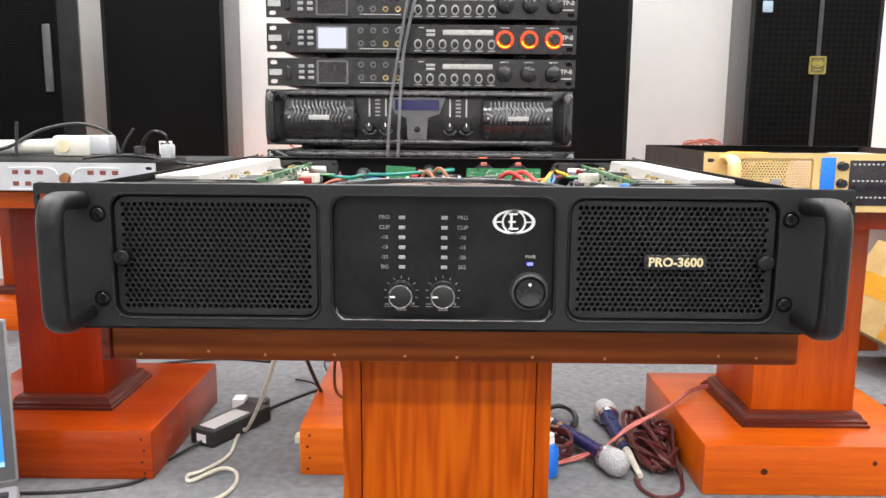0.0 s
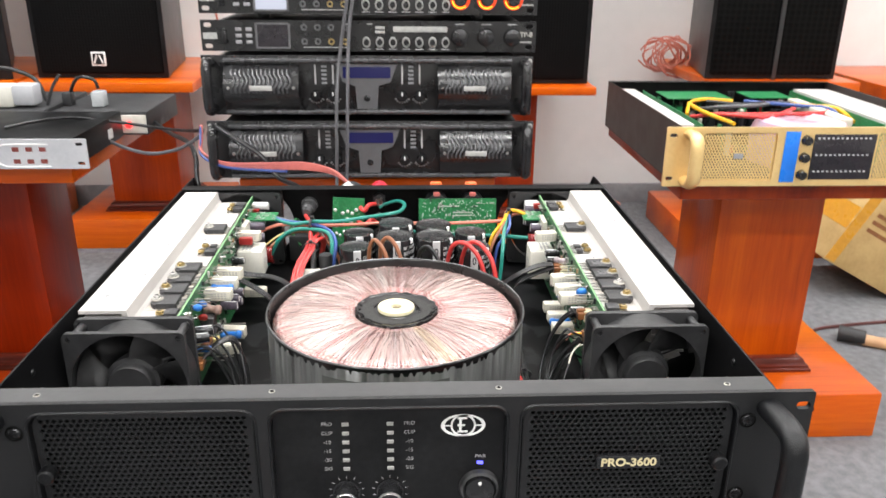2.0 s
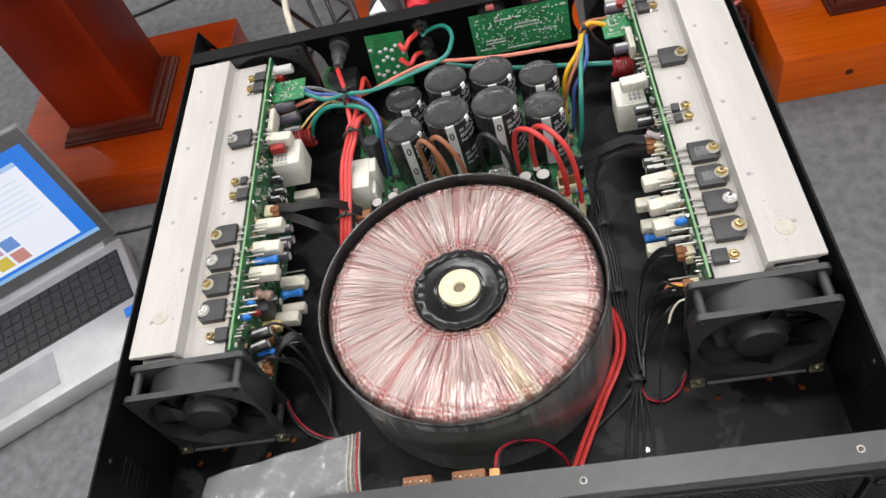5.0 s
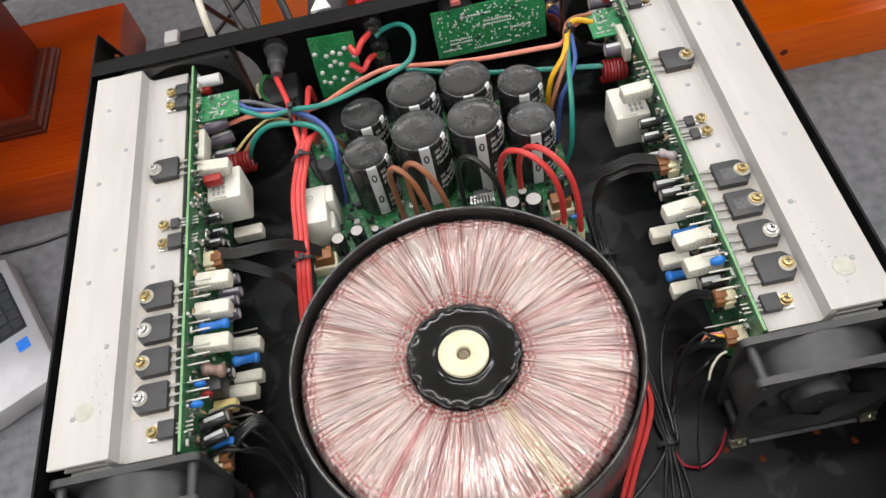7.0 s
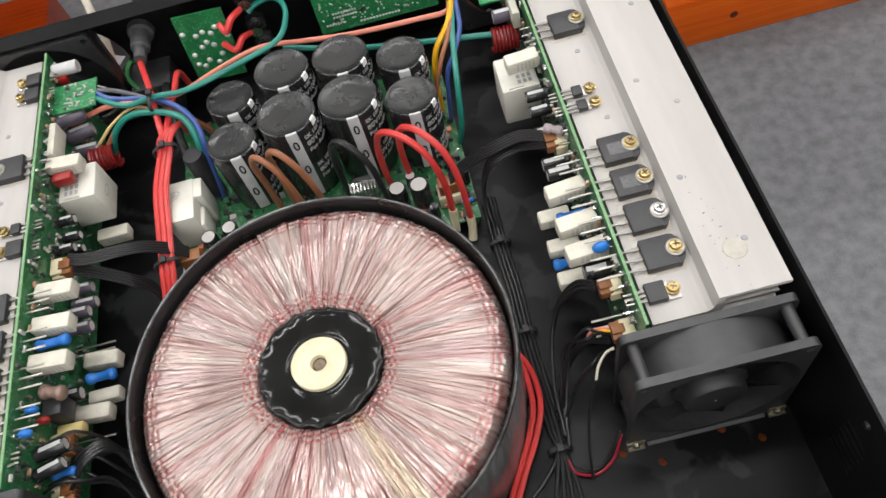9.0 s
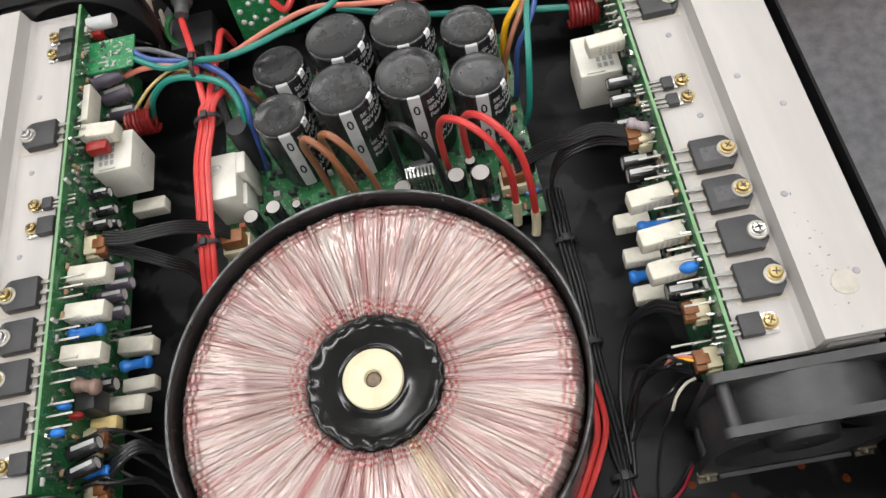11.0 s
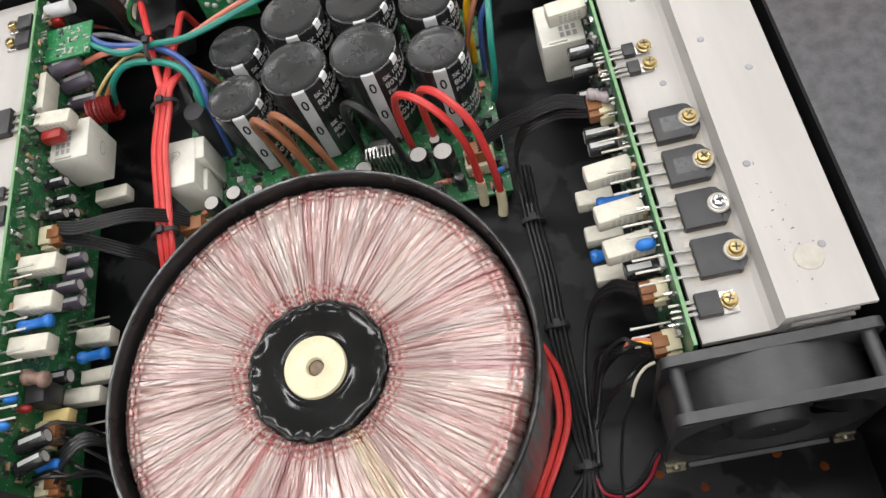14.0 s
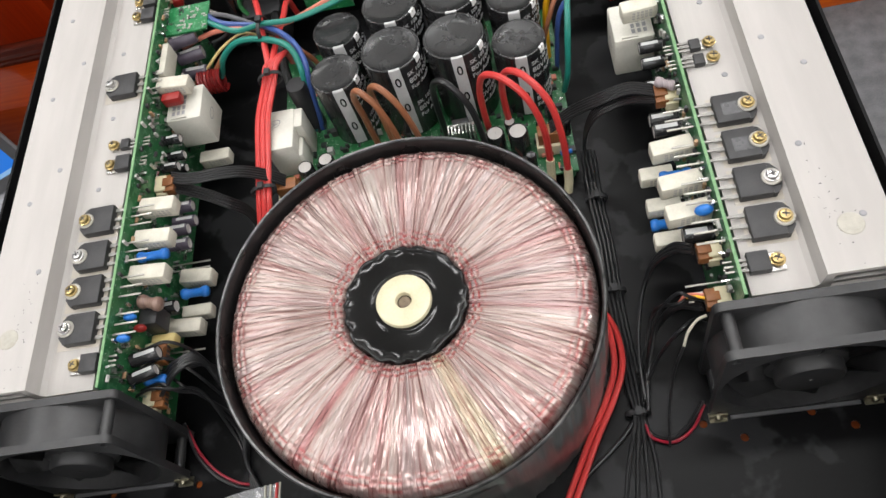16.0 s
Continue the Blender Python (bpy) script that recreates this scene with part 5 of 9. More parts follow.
def capacitor(x, y, r, top, zb=0.0106, turn=0.0, big=True):
    bm = B()
    m0 = Matrix.Translation((x, y, 0))
    lathe(bm, [(r * 0.96, zb), (r, zb + 0.001), (r, top - 0.0012), (r * 0.985, top - 0.0003), (r * 0.93, top), (r * 0.88, top - 0.0003)], 40, m0)
    c = part("filter_capacitor", bm, SLEEVE, amp, "large black electrolytic capacitor", smooth=50)
    bm = B()
    lathe(bm, [(0.0001, top - 0.0007), (r * 0.55, top - 0.0007), (r * 0.88, top - 0.0004), (r * 0.93, top + 0.0001)], 40, m0)
    part("vent_top", bm, CAPTOP, c, smooth=50)
    bm = B()
    for u in (-0.12, 0.02, 0.14):
        box(bm, (r * u - r * 0.05, -r * 0.10, -0.0001), (r * u + r * 0.05, r * 0.10, 0.00006), m=Matrix.Translation((x, y, top - 0.0006)) @ Matrix.Rotation(0.2 + turn * 3, 4, "Z"))
    part("embossed_mark", bm, SLEEVE, c, "faint embossed mark on the vent top", smooth=None)
    # printed minus stripe, from the rim down the front
    a0 = radians(-90) + turn
    half = 0.0034 / r
    rows = [(r * 0.93, top + 0.0002), (r * 0.99, top - 0.0002), (r + 0.0002, top - 0.0014), (r + 0.0002, (top + zb) / 2), (r + 0.0002, zb + 0.002)]
    bm = B()
    g = [[bm.verts.new((x + rr * math.cos(a0 + half * q), y + rr * math.sin(a0 + half * q), z)) for q in (-1, -0.33, 0.33, 1)] for rr, z in rows]
    for i in range(len(g) - 1):
        for j in range(3):
            bm.faces.new((g[i][j], g[i][j + 1], g[i + 1][j + 1], g[i + 1][j]))
    st = part("polarity_stripe", bm, STRIPE, c, smooth=50)
    bm = B()
    fm = lambda z, a, rad: Matrix.Translation((x, y, z)) @ Matrix.Rotation(a + radians(90), 4, "Z") @ Matrix.Rotation(radians(90), 4, "X") @ Matrix.Translation((0, 0, rad))
    for k in range(2):
        letters(bm, "0", 0.0105, fm(top - 0.0105 - 0.0225 * k, a0, r + 0.0003) @ Matrix.Diagonal((0.72, 1, 1, 1)), 0.00006, 0.00012)
    part("stripe_lettering", bm, GLOSSB, c, smooth=None)
    bm = B()
    for k, (s_, sz) in enumerate((("SK 105°C", 0.0042), ("80V10000µF", 0.0054), ("For Audio", 0.0044))):
        for dz in (0.0, 0.0255):
            letters(bm, s_, sz, fm(top - 0.0075 - 0.0055 * k - dz, a0 + 0.36, r), 0.00005, 0.00006, bend=r + 0.0002, align="LEFT")
    part("rating_lettering", bm, STRIPE, c, smooth=None)
    # white plus mark wrapped over the rim
    bm = B()
    a1 = a0 + 0.95
    g = [[bm.verts.new((x + rr * math.cos(a1 + 0.0022 / r * q), y + rr * math.sin(a1 + 0.0022 / r * q), z)) for q in (-1, 1)] for rr, z in rows[:3] + [(r + 0.0002, top - 0.0045)]]
    for i in range(len(g) - 1):
        bm.faces.new((g[i][0], g[i][1], g[i + 1][1], g[i + 1][0]))
    part("rim_mark", bm, WHITE, c, smooth=50)


for cx, cy, r, tp, tn in ((-0.0368, 0.3090, 0.0152, 0.0620, 0.15), (0.0000, 0.3100, 0.0178, 0.0715, 0.1), (0.0372, 0.3108, 0.0180, 0.0712, 0.05), (0.0732, 0.3072, 0.0155, 0.0625, 0.0),
                          (-0.0354, 0.3420, 0.0150, 0.0638, 0.1), (0.0006, 0.3465, 0.0172, 0.0720, 0.0), (0.0370, 0.3475, 0.0174, 0.0700, 0.0), (0.0730, 0.3405, 0.0152, 0.0645, 0.0)):
    capacitor(cx, cy, r, tp, turn=tn)

# ---------- stack of rack units ----------
SCREEN_W = glow("lit_white_screen", (0.80, 0.84, 1.0), 0.55)
SCREEN_B = glow("dim_blue_display", (0.03, 0.04, 0.30), 0.10, (0.01, 0.01, 0.04))
GLOW_O = glow("orange_ring", (1.0, 0.035, 0.003), 0.55, (0.3, 0.05, 0.01))
GLOW_G = glow("green_led", (0.05, 1.0, 0.15), 3.0)
GLOW_R = glow("red_led", (1.0, 0.02, 0.02), 3.0)
RX0, RX1, RY = -0.283, 0.204, 0.80
BLK_RACK = mat("black_rack_face", (0.0075, 0.0075, 0.008), (0.014, 0.014, 0.0145), 30, 0.28, spec=0.5)
RIBG = mat("dark_grey_rib", (0.11, 0.11, 0.115), (0.07, 0.07, 0.074), 60, 0.26, metal=0.5)
RACKP = mat("dull_rack_print", (0.44, 0.44, 0.42), (0.32, 0.32, 0.31), 200, 0.5)
GLOW_Y = glow("yellow_ring_arc", (1.0, 0.30, 0.02), 2.6, (0.3, 0.1, 0.01))
TURN = Matrix.Rotation(radians(90), 4, "X")


def dial(x, y, z, r, h, material, parent, name="knob", label="", seg=20):
    bm = B()
    lathe(bm, [(0.0001, h), (r * 0.8, h), (r * 0.94, h * 0.9), (r, h * 0.1), (r * 1.05, 0)], seg, Matrix.Translation((x, y, z)) @ TURN,
          lambda q, w, a, k: (q * (1 - 0.05 * (round(a * seg / (2 * math.pi)) % 2)) if 0 < k < 4 else q, w))
    return part(name, bm, material, parent, label)


def processor(z0, lit, dz=0.0):
    """A one-unit karaoke processor: jacks, screen and knobs on a black front."""
    z1, zc = z0 + 0.0435, z0 + 0.0218
    t = thing("audio_processor", (-0.04, 0.92, z0), ("black one-unit audio processor, screen and orange knob rings lit" if lit else "black one-unit audio processor, switched off, in the stack"), "audio processor", "stack of rack units")
    bm = B()
    box(bm, (RX0 + 0.024, RY + 0.003, z0 + 0.0005), (RX1 - 0.024, RY + 0.20, z1 - 0.0005), 0.001)
    part("body", bm, POWDER_IN, t)
    bm = B()
    slots = [rrect(x - 0.0055, x + 0.0055, z - 0.0032, z + 0.0032, 0.003, 4) for x in (RX0 + 0.010, RX1 - 0.010) for z in (z0 + 0.007, z1 - 0.007)]
    plate(bm, rrect(RX0, RX1, z0, z1, 0.001, 2), slots, Matrix.Translation((0, RY, 0)) @ FRONT, 0.003)
    part("front_panel", bm, BLK_RACK, t, smooth=None)
    y = RY - 0.0002
    part("name_label", box(B(), (RX0 + 0.003, y - 0.0006, zc - 0.005), (RX0 + 0.023, RY, zc + 0.004)), RACKP, t, "pale maker's label")
    part("power_rocker", box(B(), (-0.2525, y - 0.004, zc - 0.011), (-0.2455, RY, zc + 0.009), 0.001), GLOSSB, t)
    for bx in (-0.229, -0.214):
        for bz in (0.009, 0.000, -0.009):
            part("button", box(B(), (bx - 0.0045, y - 0.002, zc + bz - 0.0025), (bx + 0.0045, RY, zc + bz + 0.0025), 0.0008), GREYPL, t)
    bm = B()
    plate(bm, rrect(-0.205, -0.155, z0 + 0.0035, z1 - 0.0035, 0.002), [rrect(-0.202, -0.158, z0 + 0.006, z1 - 0.006, 0.001)], Matrix.Translation((0, RY - 0.0015, 0)) @ FRONT, 0.0015)
    part("screen_frame", bm, BEZEL, t)
    part("screen", box(B(), (-0.202, RY - 0.0008, z0 + 0.006), (-0.158, RY - 0.0002, z1 - 0.006)), SCREEN_W if lit else SMOKE, t, "lit white screen" if lit else "dark screen", smooth=None)
    for k in range(4):
        for r_, bz in ((0, 0.012), (1, -0.008)):
            gold = r_ == 1 and k > 1
            jx = -0.135 + 0.0195 * k
            bm = B()
            lathe(bm, [(0.0022, -0.001), (0.0024, 0.0012), (0.0042, 0.0014), (0.0048, 0)], 16, Matrix.Translation((jx, y, zc + bz)) @ TURN)
            part("jack", bm, BRASS if gold else BEZEL, t, "brass jack" if gold else "")
    part("print_strip", box(B(), (-0.137, y - 0.0002, zc - 0.0165), (-0.072, RY, zc - 0.0155)), STRIPE, t, smooth=None)
    part("list_window", box(B(), (-0.006, y - 0.0008, zc + 0.006), (0.073, RY, zc + 0.014), 0.0005), RACKP, t, "pale printed window")
    part("small_button", box(B(), (-0.032, y - 0.0015, zc + 0.010), (-0.018, RY, zc + 0.014), 0.0006), RACKP, t)
    part("small_button", box(B(), (-0.032, y - 0.0015, zc + 0.004), (-0.018, RY, zc + 0.008), 0.0006), RACKP, t)
    for k in range(7):
        kx = -0.045 + 0.0193 * k
        bm = B()
        lathe(bm, [(0.0042, 0.0002), (0.0055, 0.0012), (0.0068, 0.0009), (0.0070, 0)], 18, Matrix.Translation((kx, y, zc - 0.0085)) @ TURN @ Matrix.Diagonal((0.85, 1.15, 1, 1)))
        part("dial_ring", bm, RACKP, t, "grey ring")
        dial(kx, y, zc - 0.0085, 0.0040, 0.009, GLOSSB, t)
        part("dial_label", box(B(), (kx - 0.006, y - 0.0002, zc - 0.0190), (kx + 0.006, RY, zc - 0.0178)), STRIPE, t, smooth=None)
    for kx in (0.0915, 0.1300, 0.1685):
        if lit:
            bm = B()
            lathe(bm, [(0.0095, 0.0005), (0.0098, 0.003), (0.0140, 0.003), (0.0145, 0.0)], 28, Matrix.Translation((kx, y, zc - 0.0005)) @ TURN)
            part("glow_ring", bm, GLOW_O, t, "glowing orange ring")
            bm = B()
            tube(bm, [(kx + 0.0118 * math.cos(radians(a)), y - 0.0028, zc - 0.0005 + 0.0118 * math.sin(radians(a))) for a in range(190, 330, 20)], 0.0011, 6, n=2)
            part("glow_arc", bm, GLOW_Y, t, "brighter yellow arc of the ring")
        dial(kx, y, zc - 0.0005, 0.0096 if lit else 0.0125, 0.013, GLOSSB, t, "large_knob", "", 28)
        part("knob_label", box(B(), (kx - 0.007, y - 0.0002, z1 - 0.0048), (kx + 0.007, RY, z1 - 0.0036)), STRIPE, t, smooth=None)
    for hx in (-0.072, -0.040):
        part("print_mark", box(B(), (hx - 0.004, y - 0.0002, zc + 0.0165), (hx + 0.004, RY, zc + 0.0178)), STRIPE, t, smooth=None)
    part("type_lettering", letters(B(), "TP-8", 0.0095, facing(0.1895, y - 0.0001, zc + 0.003), 0.0001, 0.0003), PRINTG, t, smooth=None)
    for fx in (-0.20, 0.12):
        for fy in (0.85, 0.97):
            part("rubber_foot", cyl(B(), (fx, fy, z0 - dz), (fx, fy, z0 + 0.0008), 0.009, seg=12), RUBBER, t)
    part("type_bar", box(B(), (0.181, y - 0.0002, zc - 0.0085), (0.198, RY, zc - 0.0065)), RACKP, t, smooth=None)
    return t


def rack_amp(z0, shift, yy, label):
    """A two-unit power amplifier with two round-ribbed grilles and a blue display."""
    z1, a0, a1 = z0 + 0.0870, RX0 + shift, RX1 + shift
    t = thing("rack_amplifier", ((a0 + a1) / 2, yy + 0.15, z0), label, "amplifier", "stack of rack units")
    part("body", box(B(), (a0 + 0.026, yy + 0.004, z0 + 0.0004), (a1 - 0.026, yy + 0.33, z1 - 0.0004), 0.001), POWDER_IN, t)
    part("front_panel", box(B(), (a0, yy, z0), (a1, yy + 0.004, z1), 0.0008), BLK_RACK, t)
    for zz in (z0 + 0.003, z1 - 0.009):
        part("silver_rail", box(B(), (a0 + 0.032, yy - 0.012, zz), (a1 - 0.032, yy, zz + 0.006), 0.002), RIBG, t)
    zc = (z0 + z1) / 2
    for g0, g1 in ((a0 + 0.034, a0 + 0.142), (a1 - 0.142, a1 - 0.034)):
        bm = B()
        n = 10
        prof_ = [(yy - 0.002 - 0.022 * math.sin(math.pi * (0.12 + 0.80 * k / n)), z0 + 0.010 + (z1 - z0 - 0.022) * k / n) for k in range(n + 1)]
        fr = [[bm.verts.new((x, py, pz)) for py, pz in prof_] for x in (g0, g0 + 0.010, (g0 + g1) / 2, g1 - 0.010, g1)]
        for a, b in zip(fr, fr[1:]):
            for k in range(n):
                bm.faces.new((a[k], b[k], b[k + 1], a[k + 1]))
        for row in (fr[0], fr[-1]):
            bm.faces.new(row + [bm.verts.new((row[0].co.x, yy, prof_[-1][1])), bm.verts.new((row[0].co.x, yy, prof_[0][1]))])
        gr = part("barrel_grille", bm, GLOSSB, t, "bulging ribbed black grille", smooth=50)
        for i in range(14):
            gx = g0 + 0.014 + (g1 - g0 - 0.028) * i / 13
            bm = B()
            tube(bm, [(gx + (0.0022 if (k // 2) % 2 else -0.0022), prof_[k][0] - 0.0004, prof_[k][1]) for k in range(4, n)], 0.0017, 5, n=2)
            part("rib", bm, RIBG, gr)
        for sx in (g0 + 0.007, g1 - 0.007):
            bm = B()
            lathe(bm, [(0.0001, 0.002), (0.002, 0.0018), (0.0026, 0)], 12, Matrix.Translation((sx, yy - 0.0235, zc)) @ TURN)
            part("grille_screw", bm, STEEL, gr)
        bm = B()
        w = (g1 - g0) / 2
        box(bm, ((g0 + g1) / 2 - 0.016, yy - 0.0275, zc - 0.0035), ((g0 + g1) / 2 + 0.016, yy - 0.0236, zc + 0.0035), 0.0004)
        part("maker_bar", bm, RACKP, gr, "pale maker's print")
    for s_, hx in ((-1, a0 + 0.013), (1, a1 - 0.013)):
        bm = B()
        tube(bm, [(hx, yy, z1 - 0.010), (hx, yy - 0.018, z1 - 0.009), (hx, yy - 0.028, z1 - 0.016), (hx, yy - 0.030, zc), (hx, yy - 0.028, z0 + 0.016), (hx, yy - 0.018, z0 + 0.009), (hx, yy, z0 + 0.010)], 0.0075, 10, n=4)
        part("handle", bm, GLOSSB, t, "black rounded handle")
        for z in (z0 + 0.008, z1 - 0.008):
            bm = B()
            lathe(bm, [(0.0025, 0.0002), (0.0028, 0.0008), (0.0045, 0.0006), (0.0048, 0)], 12, Matrix.Translation((hx + s_ * 0.0075, yy, z)) @ TURN)
            part("slot_rim", bm, STEEL, t)
    mx = (a0 + a1) / 2 - 0.002
    bm = B()
    a = [bm.verts.new((mx + u, yy - 0.008, z0 + v)) for u, v in ((-0.046, 0.076), (0.044, 0.076), (0.034, 0.050), (0.016, 0.044), (0.014, 0.010), (-0.016, 0.010), (-0.018, 0.044), (-0.036, 0.050))]
    b = [bm.verts.new((v.co.x, yy, v.co.z)) for v in a]
    bm.faces.new(a)
    for i in range(8):
        bm.faces.new((a[i], a[(i + 1) % 8], b[(i + 1) % 8], b[i]))
    part("display_hood", bm, BEZEL, t, "grey display surround", smooth=30)
    part("display", box(B(), (mx - 0.036, yy - 0.0090, z0 + 0.056), (mx + 0.034, yy - 0.0082, z0 + 0.072)), SCREEN_B, t, "dim blue display", smooth=None)
    dial(mx - 0.001, yy - 0.008, z0 + 0.026, 0.0045, 0.002, GLOSSB, t, "power_button")
    for cx in (mx - 0.064, mx + 0.064):
        for k in range(5):
            part("level_mark", box(B(), (cx - 0.004, yy - 0.0006, z0 + 0.046 + 0.006 * k), (cx + 0.004, yy, z0 + 0.0490 + 0.006 * k)), GREYPL, t, smooth=None)
        for dx in (-0.013, 0.013):
            part("level_line", box(B(), (cx + dx - 0.0012, yy - 0.0006, z0 + 0.046), (cx + dx + 0.0012, yy, z0 + 0.074)), STRIPE, t, smooth=None)
            dial(cx + dx, yy, z0 + 0.029, 0.0075, 0.012, GLOSSB, t, "level_knob")
            part("pointer", box(B(), (cx + dx - 0.0008, yy - 0.0126, z0 + 0.030), (cx + dx + 0.0008, yy - 0.0120, z0 + 0.036)), WHITE, t, smooth=None)
            bm = B()
            for k in range(7):
                an = radians(210 + 20 * k)
                tube(bm, [(cx + dx + 0.0095 * math.cos(an), yy - 0.0003, z0 + 0.029 + 0.0095 * math.sin(an)), (cx + dx + 0.0125 * math.cos(an), yy - 0.0003, z0 + 0.029 + 0.0125 * math.sin(an))], 0.0006, 4)
            part("scale_print", bm, STRIPE, t, "white scale print")
    for fx in (a0 + 0.06, a1 - 0.06):
        for fy in (yy + 0.04, yy + 0.28):
            part("foot", cyl(B(), (fx, fy, z0 - 0.0068), (fx, fy, z0 + 0.0005), 0.012, seg=14), RUBBER, t)
    return t


rack_amp(-0.0050, 0.0, 0.782, "lower black rack amplifier with ribbed grilles on a stand")
rack_amp(0.0889, -0.003, 0.796, "upper black rack amplifier with ribbed grilles in the stack")
processor(0.1815, False, 0.0055)
processor(0.2340, True, 0.0088)
processor(0.2865, False, 0.0088)
CBL = "grey cable hanging in front of the rack stack"
solo("cable", tube(B(), [(-0.040, 0.782, 0.34), (-0.048, 0.762, 0.310), (-0.066, 0.760, 0.226), (-0.0715, 0.745, 0.12), (-0.074, 0.745, 0.05), (-0.078, 0.744, -0.02), (-0.078, 0.70, -0.10), (-0.09, 0.66, -0.30), (-0.12, 0.66, -0.49)], 0.0026, 8, n=8), W_GREY, CBL, "cable", "cables")
solo("cable", tube(B(), [(-0.050, 0.782, 0.34), (-0.059, 0.762, 0.310), (-0.081, 0.760, 0.183), (-0.087, 0.745, 0.12), (-0.0895, 0.745, 0.05), (-0.092, 0.744, -0.02), (-0.09, 0.70, -0.10), (-0.12, 0.66, -0.30), (-0.16, 0.68, -0.49)], 0.0026, 8, n=8), W_GREY, CBL, "cable", "cables")


# ---------- gold amplifier, opened ----------
GX0, GX1, GY, GZ0, GZ1 = 0.391, 0.874, 0.723, -0.0036, 0.0850
g = thing("gold_amplifier", (0.63, 0.95, GZ0), "gold-fronted rack amplifier with its lid off, on a stand", "amplifier")
bm = B()
slots = [rrect(x - 0.0055, x + 0.0055, z - 0.003, z + 0.003, 0.0029, 4) for x in (GX0 + 0.010, GX1 - 0.010) for z in (GZ0 + 0.012, GZ1 - 0.012)]
slots.append(rrect(GX0 + 0.055, GX0 + 0.165, GZ0 + 0.008, GZ1 - 0.008, 0.005))
slots.append(rrect(GX1 - 0.165, GX1 - 0.055, GZ0 + 0.008, GZ1 - 0.008, 0.005))
plate(bm, rrect(GX0, GX1, GZ0, GZ1, 0.0015, 2), slots, Matrix.Translation((0, GY, 0)) @ FRONT, 0.004)
part("front_panel", bm, GOLDP, g, "champagne-gold anodised front panel", smooth=30)
for a in (GX0 + 0.055, GX1 - 0.165):
    bm, (u0, u1, v0, v1) = perforated(a + 0.002, a + 0.108, GZ0 + 0.010, GZ1 - 0.010, 0.0046, 0.0040, 0.0014, GY + 0.002, 0.0015)
    plate(bm, [(a - 0.002, GZ0 + 0.006), (a + 0.112, GZ0 + 0.006), (a + 0.112, GZ1 - 0.006), (a - 0.002, GZ1 - 0.006)], [[(u0, v0), (u1, v0), (u1, v1), (u0, v1)]], Matrix.Translation((0, GY + 0.0042, 0)) @ FRONT, 0.001)
    part("grille", bm, GOLDP, g, "perforated gold grille", smooth=None)
    part("maker_bar", box(B(), (a + 0.048, GY - 0.0005, 0.038), (a + 0.062, GY + 0.0015, 0.046), 0.0004), GREYPL, g)
for hx in (GX0 + 0.034, GX1 - 0.034):
    bm = B()
    tube(bm, [(hx, GY, GZ1 - 0.010), (hx, GY - 0.020, GZ1 - 0.009), (hx, GY - 0.032, GZ1 - 0.018), (hx, GY - 0.034, 0.04), (hx, GY - 0.032, GZ0 + 0.018), (hx, GY - 0.020, GZ0 + 0.009), (hx, GY, GZ0 + 0.010)], 0.0105, 12, n=5, flat=0.7)
    part("handle", bm, GOLDP, g, "rounded gold handle")
part("protective_film", box(B(), (0.5675, GY - 0.0012, GZ0 + 0.006), (0.5895, GY - 0.0002, GZ1 - 0.006), 0.0004), BLUEFILM, g, "strip of blue protective film")
for kz in (0.014, 0.040, 0.066):
    dial(0.5995, GY, kz, 0.0072, 0.009, GLOSSB, g, "gain_knob")
part("display_window", box(B(), (0.611, GY - 0.0016, GZ0 + 0.010), (0.705, GY, GZ1 - 0.010), 0.0006), SMOKE, g, "black display window")
for kz in (0.018, 0.043, 0.068):
    for k in range(12):
        part("print_mark", box(B(), (0.616 + 0.007 * k, GY - 0.0020, kz), (0.6195 + 0.007 * k, GY - 0.0016, kz + 0.0022)), STRIPE, g, smooth=None)
part("bottom_plate", box(B(), (GX0 + 0.022, GY + 0.004, GZ0), (GX1 - 0.022, 1.16, GZ0 + 0.0015)), POWDER_IN, g, smooth=None)
for x in (GX0 + 0.022, GX1 - 0.0235):
    part("side_panel", box(B(), (x, GY + 0.004, GZ0 + 0.0015), (x + 0.0015, 1.16, GZ1)), mat("brown_black_paint", (0.020, 0.013, 0.011), (0.03, 0.02, 0.017), 30, 0.5), g, smooth=None)
part("rear_panel", box(B(), (GX0 + 0.0235, 1.1585, GZ0 + 0.0015), (GX1 - 0.0235, 1.16, GZ1)), POWDER_IN, g, smooth=None)
part("rear_flange", box(B(), (GX0 + 0.0235, 1.146, GZ1 - 0.0012), (GX1 - 0.0235, 1.1585, GZ1)), POWDER_IN, g, smooth=None)
for x0, x1 in ((GX0 + 0.028, GX0 + 0.068), (GX1 - 0.098, GX1 - 0.028)):
    part("heat_sink", box(B(), (x0, 0.80, 0.012), (x1, 1.135, 0.0735), 0.001), ALU, g, "bright aluminium heat sink")
    part("driver_board", box(B(), ((x1 + 0.012) if x0 < 0.6 else x0 - 0.014, 0.80, 0.006), ((x1 + 0.0136) if x0 < 0.6 else x0 - 0.0124, 1.12, 0.0730)), PCB_REAR, g, "upright green board", smooth=None)
gc = B()
grn = random.Random(14)
